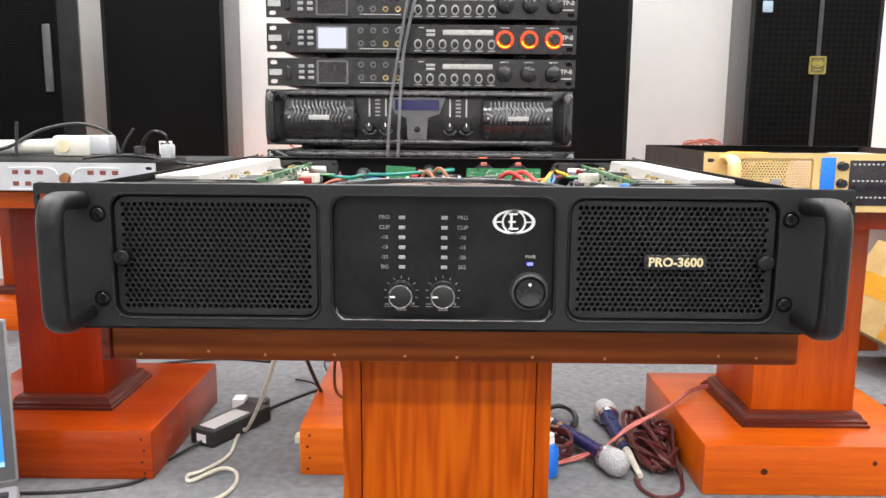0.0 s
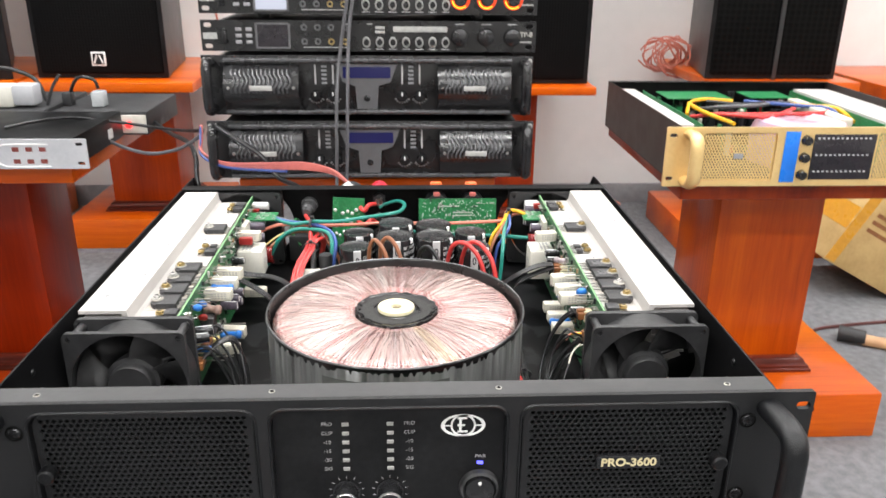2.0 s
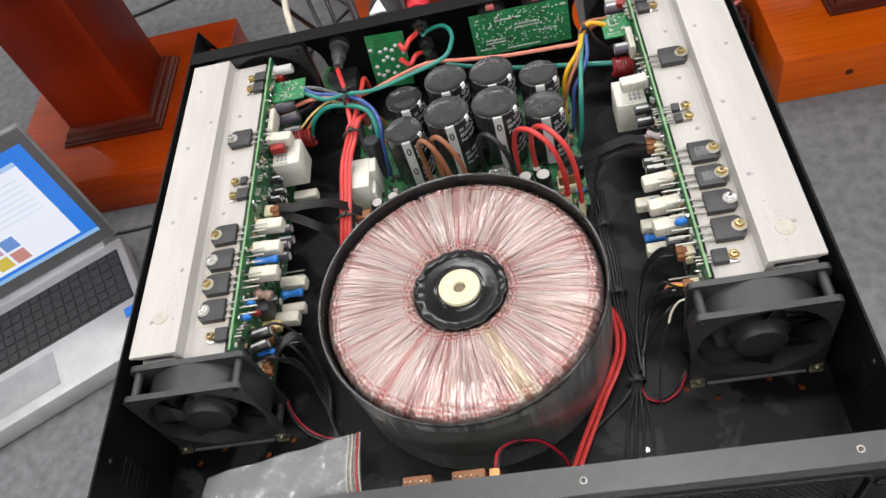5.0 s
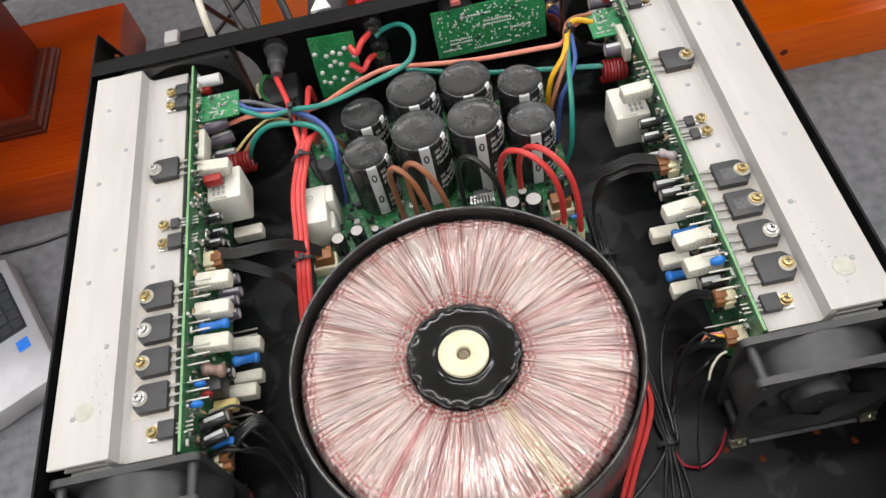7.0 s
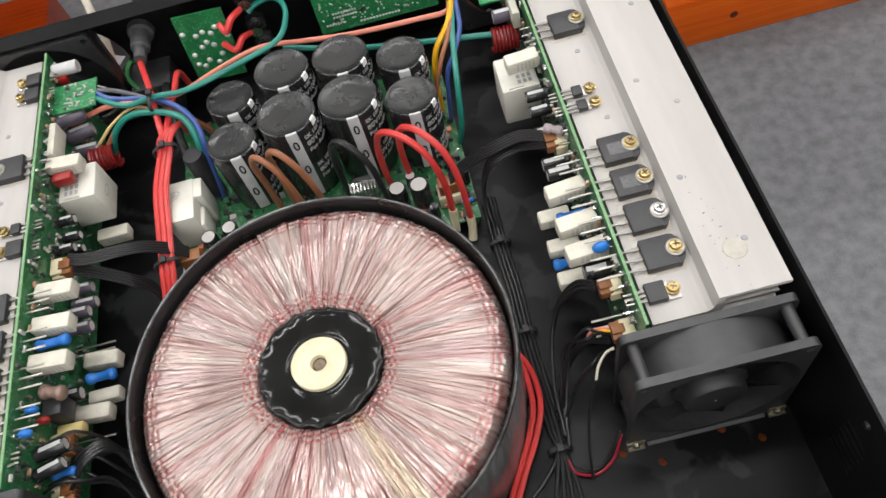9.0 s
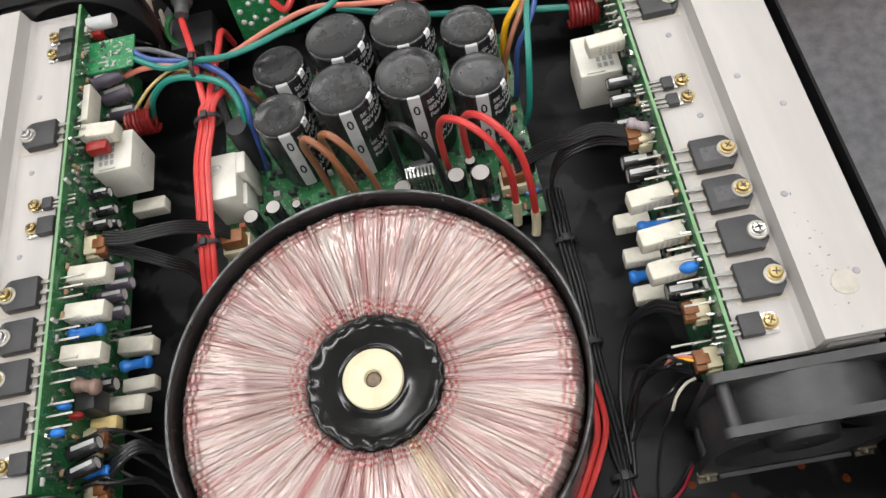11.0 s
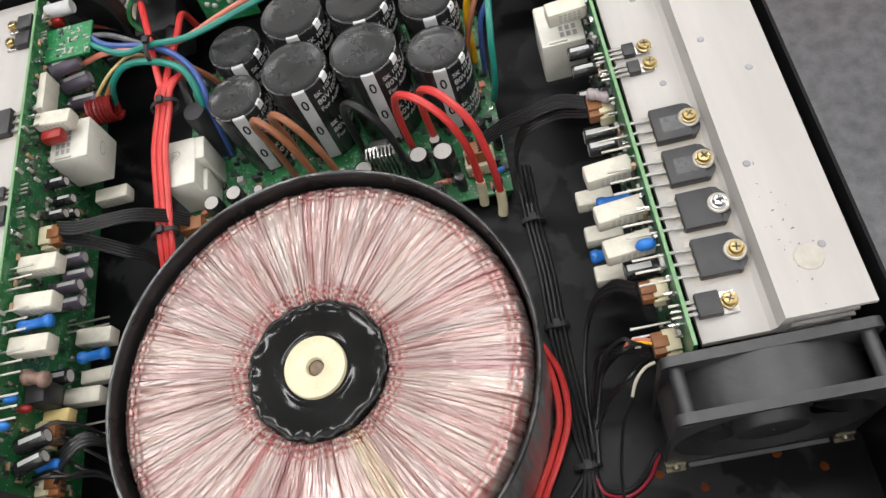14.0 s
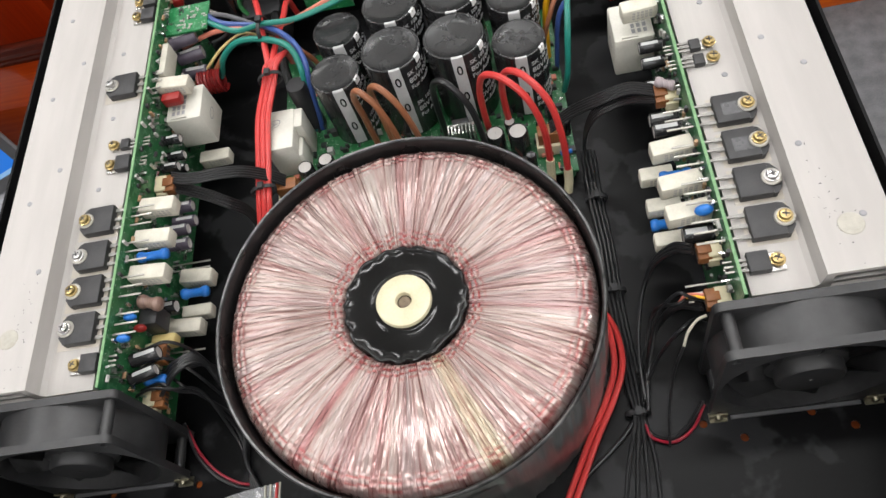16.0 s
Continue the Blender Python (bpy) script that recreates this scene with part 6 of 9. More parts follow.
for k in range(130):
    x, y = grn.uniform(0.47, 0.76), grn.uniform(0.90, 1.13)
    w_, d_, h_ = grn.uniform(0.004, 0.012), grn.uniform(0.004, 0.012), grn.uniform(0.010, 0.062)
    if grn.random() < 0.35:
        cyl(gc, (x, y, GZ0 + 0.0015), (x, y, h_ + 0.012), grn.uniform(0.005, 0.011), seg=12, mi=0)
    else:
        box(gc, (x, y, GZ0 + 0.0015), (x + w_, y + d_, h_), mi=grn.choice((0, 1, 2, 2, 3)))
tagged(part("component_crowd", gc, [SLEEVE, CERAM, PCB_REAR, W_RED], g, "crowd of capacitors and resistors in the open case", smooth=30), kind="stuff")
part("rear_board", box(B(), (0.50, 1.05, 0.068), (0.62, 1.13, 0.0696)), PCB_REAR, g, "green board", smooth=None)
part("rear_board", box(B(), (0.66, 1.06, 0.068), (0.74, 1.13, 0.0696)), PCB_REAR, g, "green board", smooth=None)
bm = B()
lathe(bm, [(0.020, 0.045), (0.026, 0.066), (0.045, 0.074), (0.068, 0.068), (0.075, 0.050), (0.075, 0.001)], 72, Matrix.Translation((0.655, 0.855, 0)))
part("transformer", bm, mat("pink_winding", (0.62, 0.36, 0.40), (0.50, 0.38, 0.50), 40, 0.35), g, "pink wound transformer")
for k, (pts, mm) in enumerate(((((0.50, 0.95, 0.06), (0.52, 0.99, 0.079), (0.56, 1.02, 0.081), (0.60, 1.0, 0.078)), W_YEL), (((0.50, 0.93, 0.06), (0.53, 0.88, 0.09), (0.60, 0.86, 0.085), (0.68, 0.93, 0.08)), W_RED),
                               (((0.55, 1.03, 0.07), (0.60, 0.97, 0.085), (0.68, 0.99, 0.088), (0.74, 0.95, 0.07)), W_BLACK), (((0.52, 1.0, 0.07), (0.51, 0.90, 0.09), (0.53, 0.82, 0.07)), W_YEL),
                               (((0.53, 0.90, 0.07), (0.60, 0.88, 0.09), (0.70, 0.89, 0.088), (0.74, 0.93, 0.07)), W_RED), (((0.68, 1.0, 0.07), (0.72, 0.96, 0.09), (0.755, 0.93, 0.085), (0.76, 0.88, 0.06)), W_YEL),
                               (((0.62, 1.0, 0.075), (0.70, 0.96, 0.092), (0.74, 0.93, 0.09), (0.75, 0.90, 0.06)), W_BLUE), (((0.54, 1.0, 0.06), (0.57, 0.95, 0.085), (0.63, 0.96, 0.086), (0.70, 1.02, 0.07)), W_GREY))):
    part("wire", tube(B(), [(a, b, min(c, 0.0735)) for a, b, c in pts], 0.0034, 7), mm, g)
for k in range(10):
    cx, cy = 0.56 + 0.018 * (k % 5), 0.985 + 0.03 * (k // 5)
    part("capacitor", cyl(B(), (cx, cy, GZ0 + 0.0015), (cx, cy, 0.050), 0.008, seg=16), SLEEVE, g)
part("resistor", box(B(), (0.715, 0.84, 0.060), (0.735, 1.03, 0.074), 0.002), CERAM, g)

# ---------- silver processor and clutter on the left stand ----------
m_ = thing("silver_processor", (-0.70, 0.89, 0.010), "silver-fronted one-unit processor with reddish lamp windows, on a stand", "audio processor")
MZ0, MZ1, MY = 0.0140, 0.0585, 0.768
bm = B()
wins = []
for k in range(3):
    for zz in (0.025, 0.043):
        for x0 in (-0.560, -0.679):
            wins.append(rrect(x0 + 0.0195 * k - 0.0052, x0 + 0.0195 * k + 0.0052, zz - 0.0035, zz + 0.0035, 0.0008, 2))
slots = [rrect(x - 0.0055, x + 0.0055, z - 0.0025, z + 0.0025, 0.0024, 4) for x in (-0.468, -0.929) for z in (MZ0 + 0.008, MZ1 - 0.008)]
plate(bm, rrect(-0.940, -0.457, MZ0, MZ1, 0.001, 2), wins + slots + [ring2(-0.600, 0.034, 0.0088, 20)], Matrix.Translation((0, MY, 0)) @ FRONT, 0.003)
part("front_panel", bm, SILVER, m_, "silver front panel", smooth=None)
LAMPW = mat("reddish_lamp_window", (0.22, 0.05, 0.04), (0.15, 0.035, 0.03), 120, 0.3)
for w_ in wins:
    us, vs = [p_[0] for p_ in w_], [p_[1] for p_ in w_]
    part("lamp_window", box(B(), (min(us), MY + 0.001, min(vs)), (max(us), MY + 0.004, max(vs))), LAMPW, m_, "dull red lamp window", smooth=None)
dial(-0.600, MY + 0.003, 0.034, 0.0078, 0.010, BROWNP, m_, "encoder_knob")
for sx in (-1, 1):
    for sz in (-1, 1):
        part("print_line", tube(B(), [(-0.60 + sx * 0.012, MY - 0.0003, 0.034 + sz * 0.006), (-0.60 + sx * 0.024, MY - 0.0003, 0.034 + sz * 0.0165), (-0.60 + sx * 0.088, MY - 0.0003, 0.034 + sz * 0.0165)], 0.0012, 4, n=2), WHITE, m_)
part("body", box(B(), (-0.918, MY + 0.0042, MZ0 + 0.0005), (-0.479, 0.985, MZ1 - 0.001), 0.001), POWDER_IN, m_)
part("side_sticker", box(B(), (-0.4788, 0.915, 0.024), (-0.4782, 0.935, 0.040)), WHITE, m_, "small white sticker", smooth=None)
for fx in (-0.88, -0.52):
    for fy in (0.83, 0.95):
        part("foot", cyl(B(), (fx, fy, 0.0102), (fx, fy, MZ0 + 0.001), 0.010, seg=12), RUBBER, m_)
b_ = thing("wireless_receiver", (-0.72, 1.08, 0.010), "low black receiver box with green lamps behind the silver processor", "receiver")
part("body", box(B(), (-0.90, 0.992, 0.0102), (-0.615, 1.20, 0.056), 0.003), RUBBER, b_)
for k in range(4):
    part("lamp", box(B(), (-0.642 - 0.020 * k, 0.9890, 0.0385), (-0.634 - 0.020 * k, 0.9922, 0.0450), 0.0005), GLOW_G, b_, "lit green lamp")
part("aerial", tube(B(), [(-0.630, 1.05, 0.054), (-0.618, 1.052, 0.085), (-0.602, 1.055, 0.110)], 0.003, 6), RUBBER, b_)
part("aerial", tube(B(), [(-0.805, 1.002, 0.054), (-0.800, 1.004, 0.122)], 0.003, 6), RUBBER, b_)
w = thing("power_strip", (-0.74, 1.03, 0.056), "white rounded plug adaptor lying on the receiver", "plug adaptor")
bm = B()
tube(bm, [(-0.86, 1.045, 0.0715), (-0.81, 1.04, 0.0725), (-0.75, 1.035, 0.075), (-0.690, 1.035, 0.077)], 0.0165, 12, n=5, flat=0.9)
part("case", bm, RELAYW, w)
part("plug", box(B(), (-0.745, 1.018, 0.0565), (-0.672, 1.056, 0.096), 0.007), RELAYW, w)
part("plug_end", box(B(), (-0.675, 1.020, 0.060), (-0.636, 1.054, 0.097), 0.005), SILVER, w, "grey moulded plug end")
part("socket_face", cyl(B(), (-0.722, 1.0182, 0.076), (-0.722, 1.0155, 0.076), 0.0120, seg=20), CREAM, w)
solo("cable", tube(B(), [(-0.64, 1.075, 0.0595), (-0.66, 1.08, 0.100), (-0.72, 1.08, 0.118), (-0.78, 1.05, 0.105), (-0.82, 1.01, 0.075), (-0.86, 0.98, 0.0615)], 0.0035, 8), W_BLACK, "thin black cable looped over the white adaptor", "cable", "cables")
r2_ = thing("receiver_box", (-0.50, 1.12, 0.010), "flat black receiver with white front ports and red lamp", "receiver")
part("body", box(B(), (-0.610, 1.012, 0.0102), (-0.444, 1.20, 0.052), 0.003), RUBBER, r2_)
part("port_strip", box(B(), (-0.604, 1.0085, 0.014), (-0.446, 1.0122, 0.046), 0.001), RELAYW, r2_, "pale port strip")
part("lamp", cyl(B(), (-0.4755, 1.009, 0.030), (-0.4755, 1.004, 0.030), 0.006, seg=14), GLOW_R, r2_, "lit red lamp")
part("plug", box(B(), (-0.588, 0.990, 0.020), (-0.556, 1.0084, 0.042), 0.003), RELAYW, r2_)
part("plug", box(B(), (-0.524, 0.988, 0.018), (-0.490, 1.0084, 0.044), 0.003), WHITE, r2_, "white moulded plug")
part("plug", box(B(), (-0.548, 0.992, 0.022), (-0.530, 1.0084, 0.038), 0.002), W_BLUE, r2_)
solo("clear_plug", box(B(), (-0.552, 1.05, 0.0522), (-0.530, 1.075, 0.080), 0.003), mat("cloudy_clear_plastic", (0.50, 0.52, 0.53), (0.40, 0.42, 0.43), 80, 0.2), "clear plastic plug standing on the receiver", "plug")
for pts, mm, r_ in ((((-0.540, 1.06, 0.084), (-0.545, 1.058, 0.100), (-0.57, 1.06, 0.104), (-0.59, 1.07, 0.085), (-0.60, 1.08, 0.0615)), W_BLACK, 0.003),
                    (((-0.444, 1.05, 0.025), (-0.430, 1.03, 0.022), (-0.39, 0.97, 0.020), (-0.345, 0.90, 0.022), (-0.320, 0.84, 0.012), (-0.308, 0.80, -0.030), (-0.285, 0.84, -0.14), (-0.255, 0.97, -0.34), (-0.235, 1.12, -0.480), (-0.210, 1.18, -0.495)), W_BLACK, 0.0038),
                    (((-0.506, 0.987, 0.030), (-0.498, 0.965, 0.020), (-0.487, 0.93, 0.0205), (-0.444, 0.90, 0.0120), (-0.3945, 0.87, 0.0115), (-0.341, 0.84, 0.0279), (-0.3014, 0.81, 0.0549), (-0.296, 0.806, 0.066)), W_GREY, 0.0028),
                    (((-0.60, 0.83, 0.0625), (-0.572, 0.85, 0.066), (-0.535, 0.90, 0.0635), (-0.470, 0.93, 0.0507), (-0.3815, 0.90, 0.0454), (-0.3095, 0.82, 0.0594), (-0.2975, 0.803, 0.070)), W_BLACK, 0.0026),
                    (((-0.262, 0.753, 0.080), (-0.239, 0.740, 0.0694), (-0.196, 0.725, 0.0434), (-0.172, 0.715, 0.0150), (-0.1274, 0.64, 0.0175), (-0.0992, 0.54, 0.0180), (-0.090, 0.52, -0.05), (-0.075, 0.58, -0.25), (-0.06, 0.72, -0.494)), W_BLACK, 0.0036)):
    solo("cable", tube(B(), pts, r_, 8), mm, "black cable trailing between the stands", "cable", "cables")

solo("cable", tube(B(), [(-0.240, 0.805, -0.030), (-0.232, 0.79, -0.028), (-0.2035, 0.68, -0.0155), (-0.178, 0.575, 0.004), (-0.180, 0.550, -0.05), (-0.231, 0.56, -0.197), (-0.300, 0.75, -0.330), (-0.385, 0.98, -0.470), (-0.416, 1.07, -0.4955)], 0.0034, 8), W_WHITE, "white cable dropping behind the open amplifier", "cable", "cables")
for dx in (0.0, 0.022):
    solo("cable", tube(B(), [(-0.215 + dx, 0.80, -0.048), (-0.190 + dx, 0.70, -0.07), (-0.165 + 0.5 * dx, 0.66, -0.14), (-0.170 - dx, 0.86, -0.34), (-0.180 - dx, 1.22, -0.494)], 0.0026, 7), W_BLACK, "thin black cable hanging behind the open amplifier", "cable", "cables")
solo("paper_sheet", box(B(), (-0.040, -0.030, 0.0), (0.040, 0.030, 0.0015), 0.0005, Matrix.Translation((-0.232, 0.652, FLOOR)) @ Matrix.Rotation(radians(14), 4, "Z")), WHITE, "small white sheet of paper lying on the carpet", "paper")
solo("paper_scrap", box(B(), (-0.668, 1.60, FLOOR), (-0.645, 1.615, FLOOR + 0.004), 0.001), YELLOWP, "small yellow tag lying on the carpet", "tag")

solo("plug", box(B(), (-0.6085, 1.062, 0.0522), (-0.592, 1.085, 0.076), 0.003), RUBBER, "small black plug standing on the receiver", "plug")

# ---------- speaker cables to the back of the amplifier ----------
for k in range(4):
    d = 0.0024 * k
    pts = [(-0.2945 - d * 0.4, 0.80, 0.072), (-0.2935 - d * 0.4, 0.790, 0.056), (-0.2900 - d * 0.3, 0.772, 0.037 + d * 0.3), (-0.2538, 0.745, 0.0255 + d * 0.5), (-0.1797, 0.690, 0.0345 + d), (-0.124, 0.630 + d * 0.5, 0.0495 + d), (-0.0805, 0.560, 0.0630 + d * 0.6), (-0.056, 0.495, 0.0690), (-0.050, 0.470, 0.0670)]
    solo("speaker_cable", tube(B(), pts, 0.0017, 8), W_PINK, "pink speaker cable running to the amplifier's socket", "cable", "cables")
solo("speaker_cable", tube(B(), [(-0.2965, 0.798, 0.070), (-0.2955, 0.786, 0.052), (-0.2915, 0.768, 0.034), (-0.2538, 0.7425, 0.0230), (-0.1797, 0.6870, 0.0320), (-0.150, 0.655, 0.0400)], 0.0019, 8), W_BLUE, "blue speaker cable twisted into a pink bundle", "cable", "cables")

# ---------- things on the floor ----------
ad = thing("power_adaptor", (-0.43, 1.05, FLOOR), "black laptop power adaptor with white stickers, on the carpet", "power adaptor")
AM = Matrix.Translation((-0.430, 1.045, FLOOR + 0.017)) @ Matrix.Rotation(radians(62), 4, "Z")
part("case", box(B(), (-0.085, -0.030, -0.017), (0.085, 0.030, 0.017), 0.005, AM), RUBBER, ad)
part("rating_sticker", box(B(), (-0.070, -0.020, 0.0171), (0.030, 0.020, 0.0175), m=AM), STRIPE, ad, "grey rating sticker", smooth=None)
part("end_sticker", box(B(), (-0.0854, -0.012, -0.008), (-0.0850, 0.012, 0.008), m=AM), WHITE, ad, "white sticker on the end", smooth=None)
pg = thing("mains_plug", (-0.42, 1.18, FLOOR), "black mains plug with a white face lying on the carpet", "plug")
part("grip", box(B(), (-0.435, 1.16, FLOOR), (-0.385, 1.19, FLOOR + 0.022), 0.005), RUBBER, pg)
part("face", box(B(), (-0.462, 1.158, FLOOR), (-0.436, 1.192, FLOOR + 0.026), 0.003), WHITE, pg)
for pts, mm, r_, lab in ((((-0.415, 1.065, -0.4965), (-0.410, 1.00, -0.4965), (-0.404, 0.92, -0.4965), (-0.430, 0.855, -0.4955), (-0.452, 0.838, -0.4965), (-0.440, 0.815, -0.4965), (-0.400, 0.850, -0.4895), (-0.372, 0.850, -0.495), (-0.360, 0.80, -0.4965), (-0.385, 0.74, -0.4965), (-0.50, 0.62, -0.4965)), W_WHITE, 0.0036, "cream cable looped on the grey carpet"),
                         (((-0.39, 1.12, -0.49), (-0.36, 1.20, -0.496), (-0.28, 1.30, -0.496), (-0.18, 1.34, -0.496), (-0.10, 1.25, -0.496)), W_BLACK, 0.0035, "black cable lying on the grey carpet"),
                         (((-0.47, 0.97, -0.49), (-0.52, 0.88, -0.497), (-0.53, 0.815, -0.4965), (-0.60, 0.78, -0.4965), (-0.70, 0.765, -0.4965), (-0.80, 0.77, -0.4965)), W_BLACK, 0.0032, "black cable lying on the grey carpet"),
                         (((-0.36, 1.36, -0.496), (-0.30, 1.28, -0.480), (-0.25, 1.20, -0.496), (-0.20, 1.12, -0.496)), W_BLACK, 0.0028, "black cable lying on the grey carpet"),
                         (((-0.45, 1.50, -0.496), (-0.60, 1.52, -0.496), (-0.80, 1.45, -0.496), (-1.0, 1.40, -0.496)), W_BLACK, 0.003, "black cable lying on the grey carpet"),
                         (((-0.25, 1.30, -0.496), (-0.30, 1.42, -0.47), (-0.24, 1.48, -0.496), (-0.18, 1.38, -0.496), (-0.26, 1.33, -0.488)), W_BLACK, 0.003, "black cable coiled on the grey carpet"),
                         (((0.197, 0.891, -0.496), (0.258, 0.912, -0.490), (0.2998, 0.9029, -0.462), (0.3456, 0.9131, -0.432), (0.437, 0.961, -0.402), (0.500, 1.035, -0.400), (0.565, 1.080, -0.405)), W_PINK, 0.0026, "pink twin cable drooping over a stand's plinth"),
                         (((0.197, 0.896, -0.496), (0.258, 0.916, -0.486), (0.2998, 0.9065, -0.465), (0.3456, 0.9145, -0.428), (0.437, 0.965, -0.404), (0.500, 1.038, -0.396), (0.565, 1.086, -0.404)), W_PINK, 0.0024, "pink twin cable drooping over a stand's plinth"),
                         (((0.3415, 0.835, -0.493), (0.345, 0.800, -0.496), (0.366, 0.772, -0.496), (0.405, 0.785, -0.496), (0.425, 0.840, -0.496), (0.432, 0.92, -0.470), (0.434, 0.945, -0.440), (0.420, 0.965, -0.450)), W_MAROON, 0.0036, "maroon cable curled on the carpet by the plinth"),
                         (((0.86, 1.10, -0.496), (0.95, 1.20, -0.496), (1.05, 1.23, -0.496), (1.2, 1.25, -0.496)), W_MAROON, 0.004, "maroon cable lying on the grey carpet"),
                         (((0.06, 0.62, -0.496), (0.10, 0.75, -0.496), (0.15, 0.84, -0.496), (0.197, 0.893, -0.496)), W_PINK, 0.0032, "pink cable lying on the grey carpet")):
    solo("cable", tube(B(), pts, r_, 8), mm, lab, "cable", "cables")
coil = B()
rng2 = random.Random(3)
for k in range(22):
    a0 = rng2.uniform(0, 6.3)
    rx, ry, tz = rng2.uniform(0.014, 0.036), rng2.uniform(0.030, 0.105), rng2.uniform(0.004, 0.060)
    pts = [(0.398 + 0.014 * math.sin(k * 2.1) + rx * math.cos(a0 + 0.7 * q) + 0.005 * rng2.uniform(-1, 1), 0.965 + 0.035 * math.sin(k * 1.7) + ry * math.sin(a0 + 0.7 * q), FLOOR + tz * (0.6 + 0.4 * math.sin(q + k)) + 0.004) for q in range(10)]
    tube(coil, pts, 0.0042, 7, n=5)
solo("cable_coil", coil, W_MAROON, "tangled coil of maroon microphone cable on the carpet", "cable coil", kind="stuff")
coil = B()
for k in range(5):
    a0 = rng2.uniform(0, 6.3)
    pts = [(0.215 + 0.030 * math.cos(a0 + 0.7 * q), 0.955 + 0.05 * math.sin(a0 + 0.7 * q), FLOOR + 0.005 + 0.030 * (0.5 + 0.5 * math.sin(q * 0.9 + k))) for q in range(10)]
    tube(coil, pts, 0.004, 7, n=5)
solo("cable_coil", coil, W_MAROON, "small coil of maroon cable on the carpet", "cable coil", kind="stuff")
ring = B()
tube(ring, [(0.247 + 0.032 * math.cos(q * 0.6), 1.10 + 0.035 * math.sin(q * 0.6), FLOOR + 0.004 + 0.012 * (1 + math.sin(q * 0.6))) for q in range(12)], 0.006, 8, n=5)
solo("cable_coil", ring, W_BLACK, "loop of thick black cable on the carpet", "cable coil")


def microphone(tail, head, lab, lead=0.045):
    """Wired hand microphone lying on the floor: mesh head, collar, tapered body, plug."""
    p0, p1 = Vector(tail), Vector(head)
    d = p1 - p0
    L = d.length
    m0 = Matrix.Translation(p0) @ d.to_track_quat("Z", "Y").to_matrix().to_4x4()
    t = thing("microphone", (p0.x, p0.y, FLOOR), lab, "microphone", "microphones on the floor")
    bm = B()
    lathe(bm, [(0.0001, 0), (0.0105, 0.001), (0.0115, 0.02), (0.0145, L - 0.075), (0.0185, L - 0.055)], 24, m0)
    part("handle", bm, mat("navy_paint", (0.015, 0.020, 0.10), (0.010, 0.013, 0.07), 60, 0.3), t, "dark blue handle")
    bm = B()
    lathe(bm, [(0.0110, 0.0195), (0.0120, 0.020), (0.0124, 0.030), (0.0118, 0.031)], 24, m0)
    part("band", bm, BRASS, t, "gold band")
    bm = B()
    lathe(bm, [(0.0185, L - 0.056), (0.0225, L - 0.052), (0.0225, L - 0.047), (0.0215, L - 0.044)], 28, m0)
    part("collar", bm, STEEL, t)
    bm = B()
    lathe(bm, [(0.0210, L - 0.046), (0.0240, L - 0.030), (0.0245, L - 0.020), (0.0220, L - 0.008), (0.0150, L - 0.001), (0.0001, L + 0.002)], 32, m0)
    part("mesh_head", bm, weave("silver_wire_mesh", (0.62, 0.62, 0.62), (0.30, 0.30, 0.31), 420, 0.4, 0.001, 0.5), t, "silver wire-mesh head")
    bm = B()
    lathe(bm, [(0.0001, -lead), (0.0050, -lead), (0.0062, 0.4 * -lead), (0.0080, -0.016), (0.0080, 0.0), (0.0001, 0.001)], 16, m0)
    part("plug", bm, W_WHITE, t, "pale cable plug")


microphone((0.2265, 1.045, FLOOR + 0.0235), (0.320, 0.842, FLOOR + 0.0246), "silver-headed blue microphone lying on the carpet")
microphone((0.348, 0.935, FLOOR + 0.016), (0.344, 1.140, FLOOR + 0.0246), "silver-headed blue microphone with gold band lying on the carpet", 0.100)
bl = thing("blue_bottle", (0.19, 0.86, FLOOR), "small bright blue bottle with white cap by the column", "bottle")
lathe(bm := B(), [(0.0001, 0), (0.018, 0.001), (0.020, 0.006), (0.020, 0.05), (0.012, 0.062), (0.0001, 0.063)], 24, Matrix.Translation((0.188, 0.86, FLOOR)))
part("body", bm, BLUEFILM, bl)
lathe(bm := B(), [(0.0001, 0.080), (0.011, 0.079), (0.012, 0.063), (0.0001, 0.0632)], 20, Matrix.Translation((0.188, 0.86, FLOOR)))
part("cap", bm, WHITE, bl)
tg = thing("paper_tag", (-0.245, 1.0, FLOOR), "small cream plug lying beside a plinth", "plug")
part("body", box(B(), (-0.292, 0.985, FLOOR), (-0.257, 1.010, FLOOR + 0.016), 0.003), CREAM, tg)

# red-white wire tangle on the stand beside the loudspeaker
tang = B()
for k in range(14):
    a0 = rng2.uniform(0, 6.3)
    cx, cz = 0.82 + rng2.uniform(-0.045, 0.045), 0.022 + rng2.uniform(-0.02, 0.02)
    pts = [(cx + rng2.uniform(0.03, 0.065) * math.cos(a0 + 0.8 * q), 2.05 + 0.04 * math.sin(a0 * 2 + q), cz + 0.045 * math.sin(a0 + 0.8 * q)) for q in range(8)]
    tube(tang, pts, 0.0026, 6, n=5)
solo("wire_tangle", tang, W_SALMON, "tangle of reddish speaker wire hung on the wall", "wire tangle", kind="stuff")
solo("wire_tangle", tube(B(), [(-0.56, 2.10, 0.15), (-0.55, 2.12, 0.09), (-0.50, 2.12, 0.04), (-0.44, 2.10, 0.02), (-0.40, 2.11, -0.20), (-0.40, 2.12, -0.49)], 0.0035, 7), W_SALMON, "salmon speaker wire hanging down the white wall", "wire tangle")
low = B()
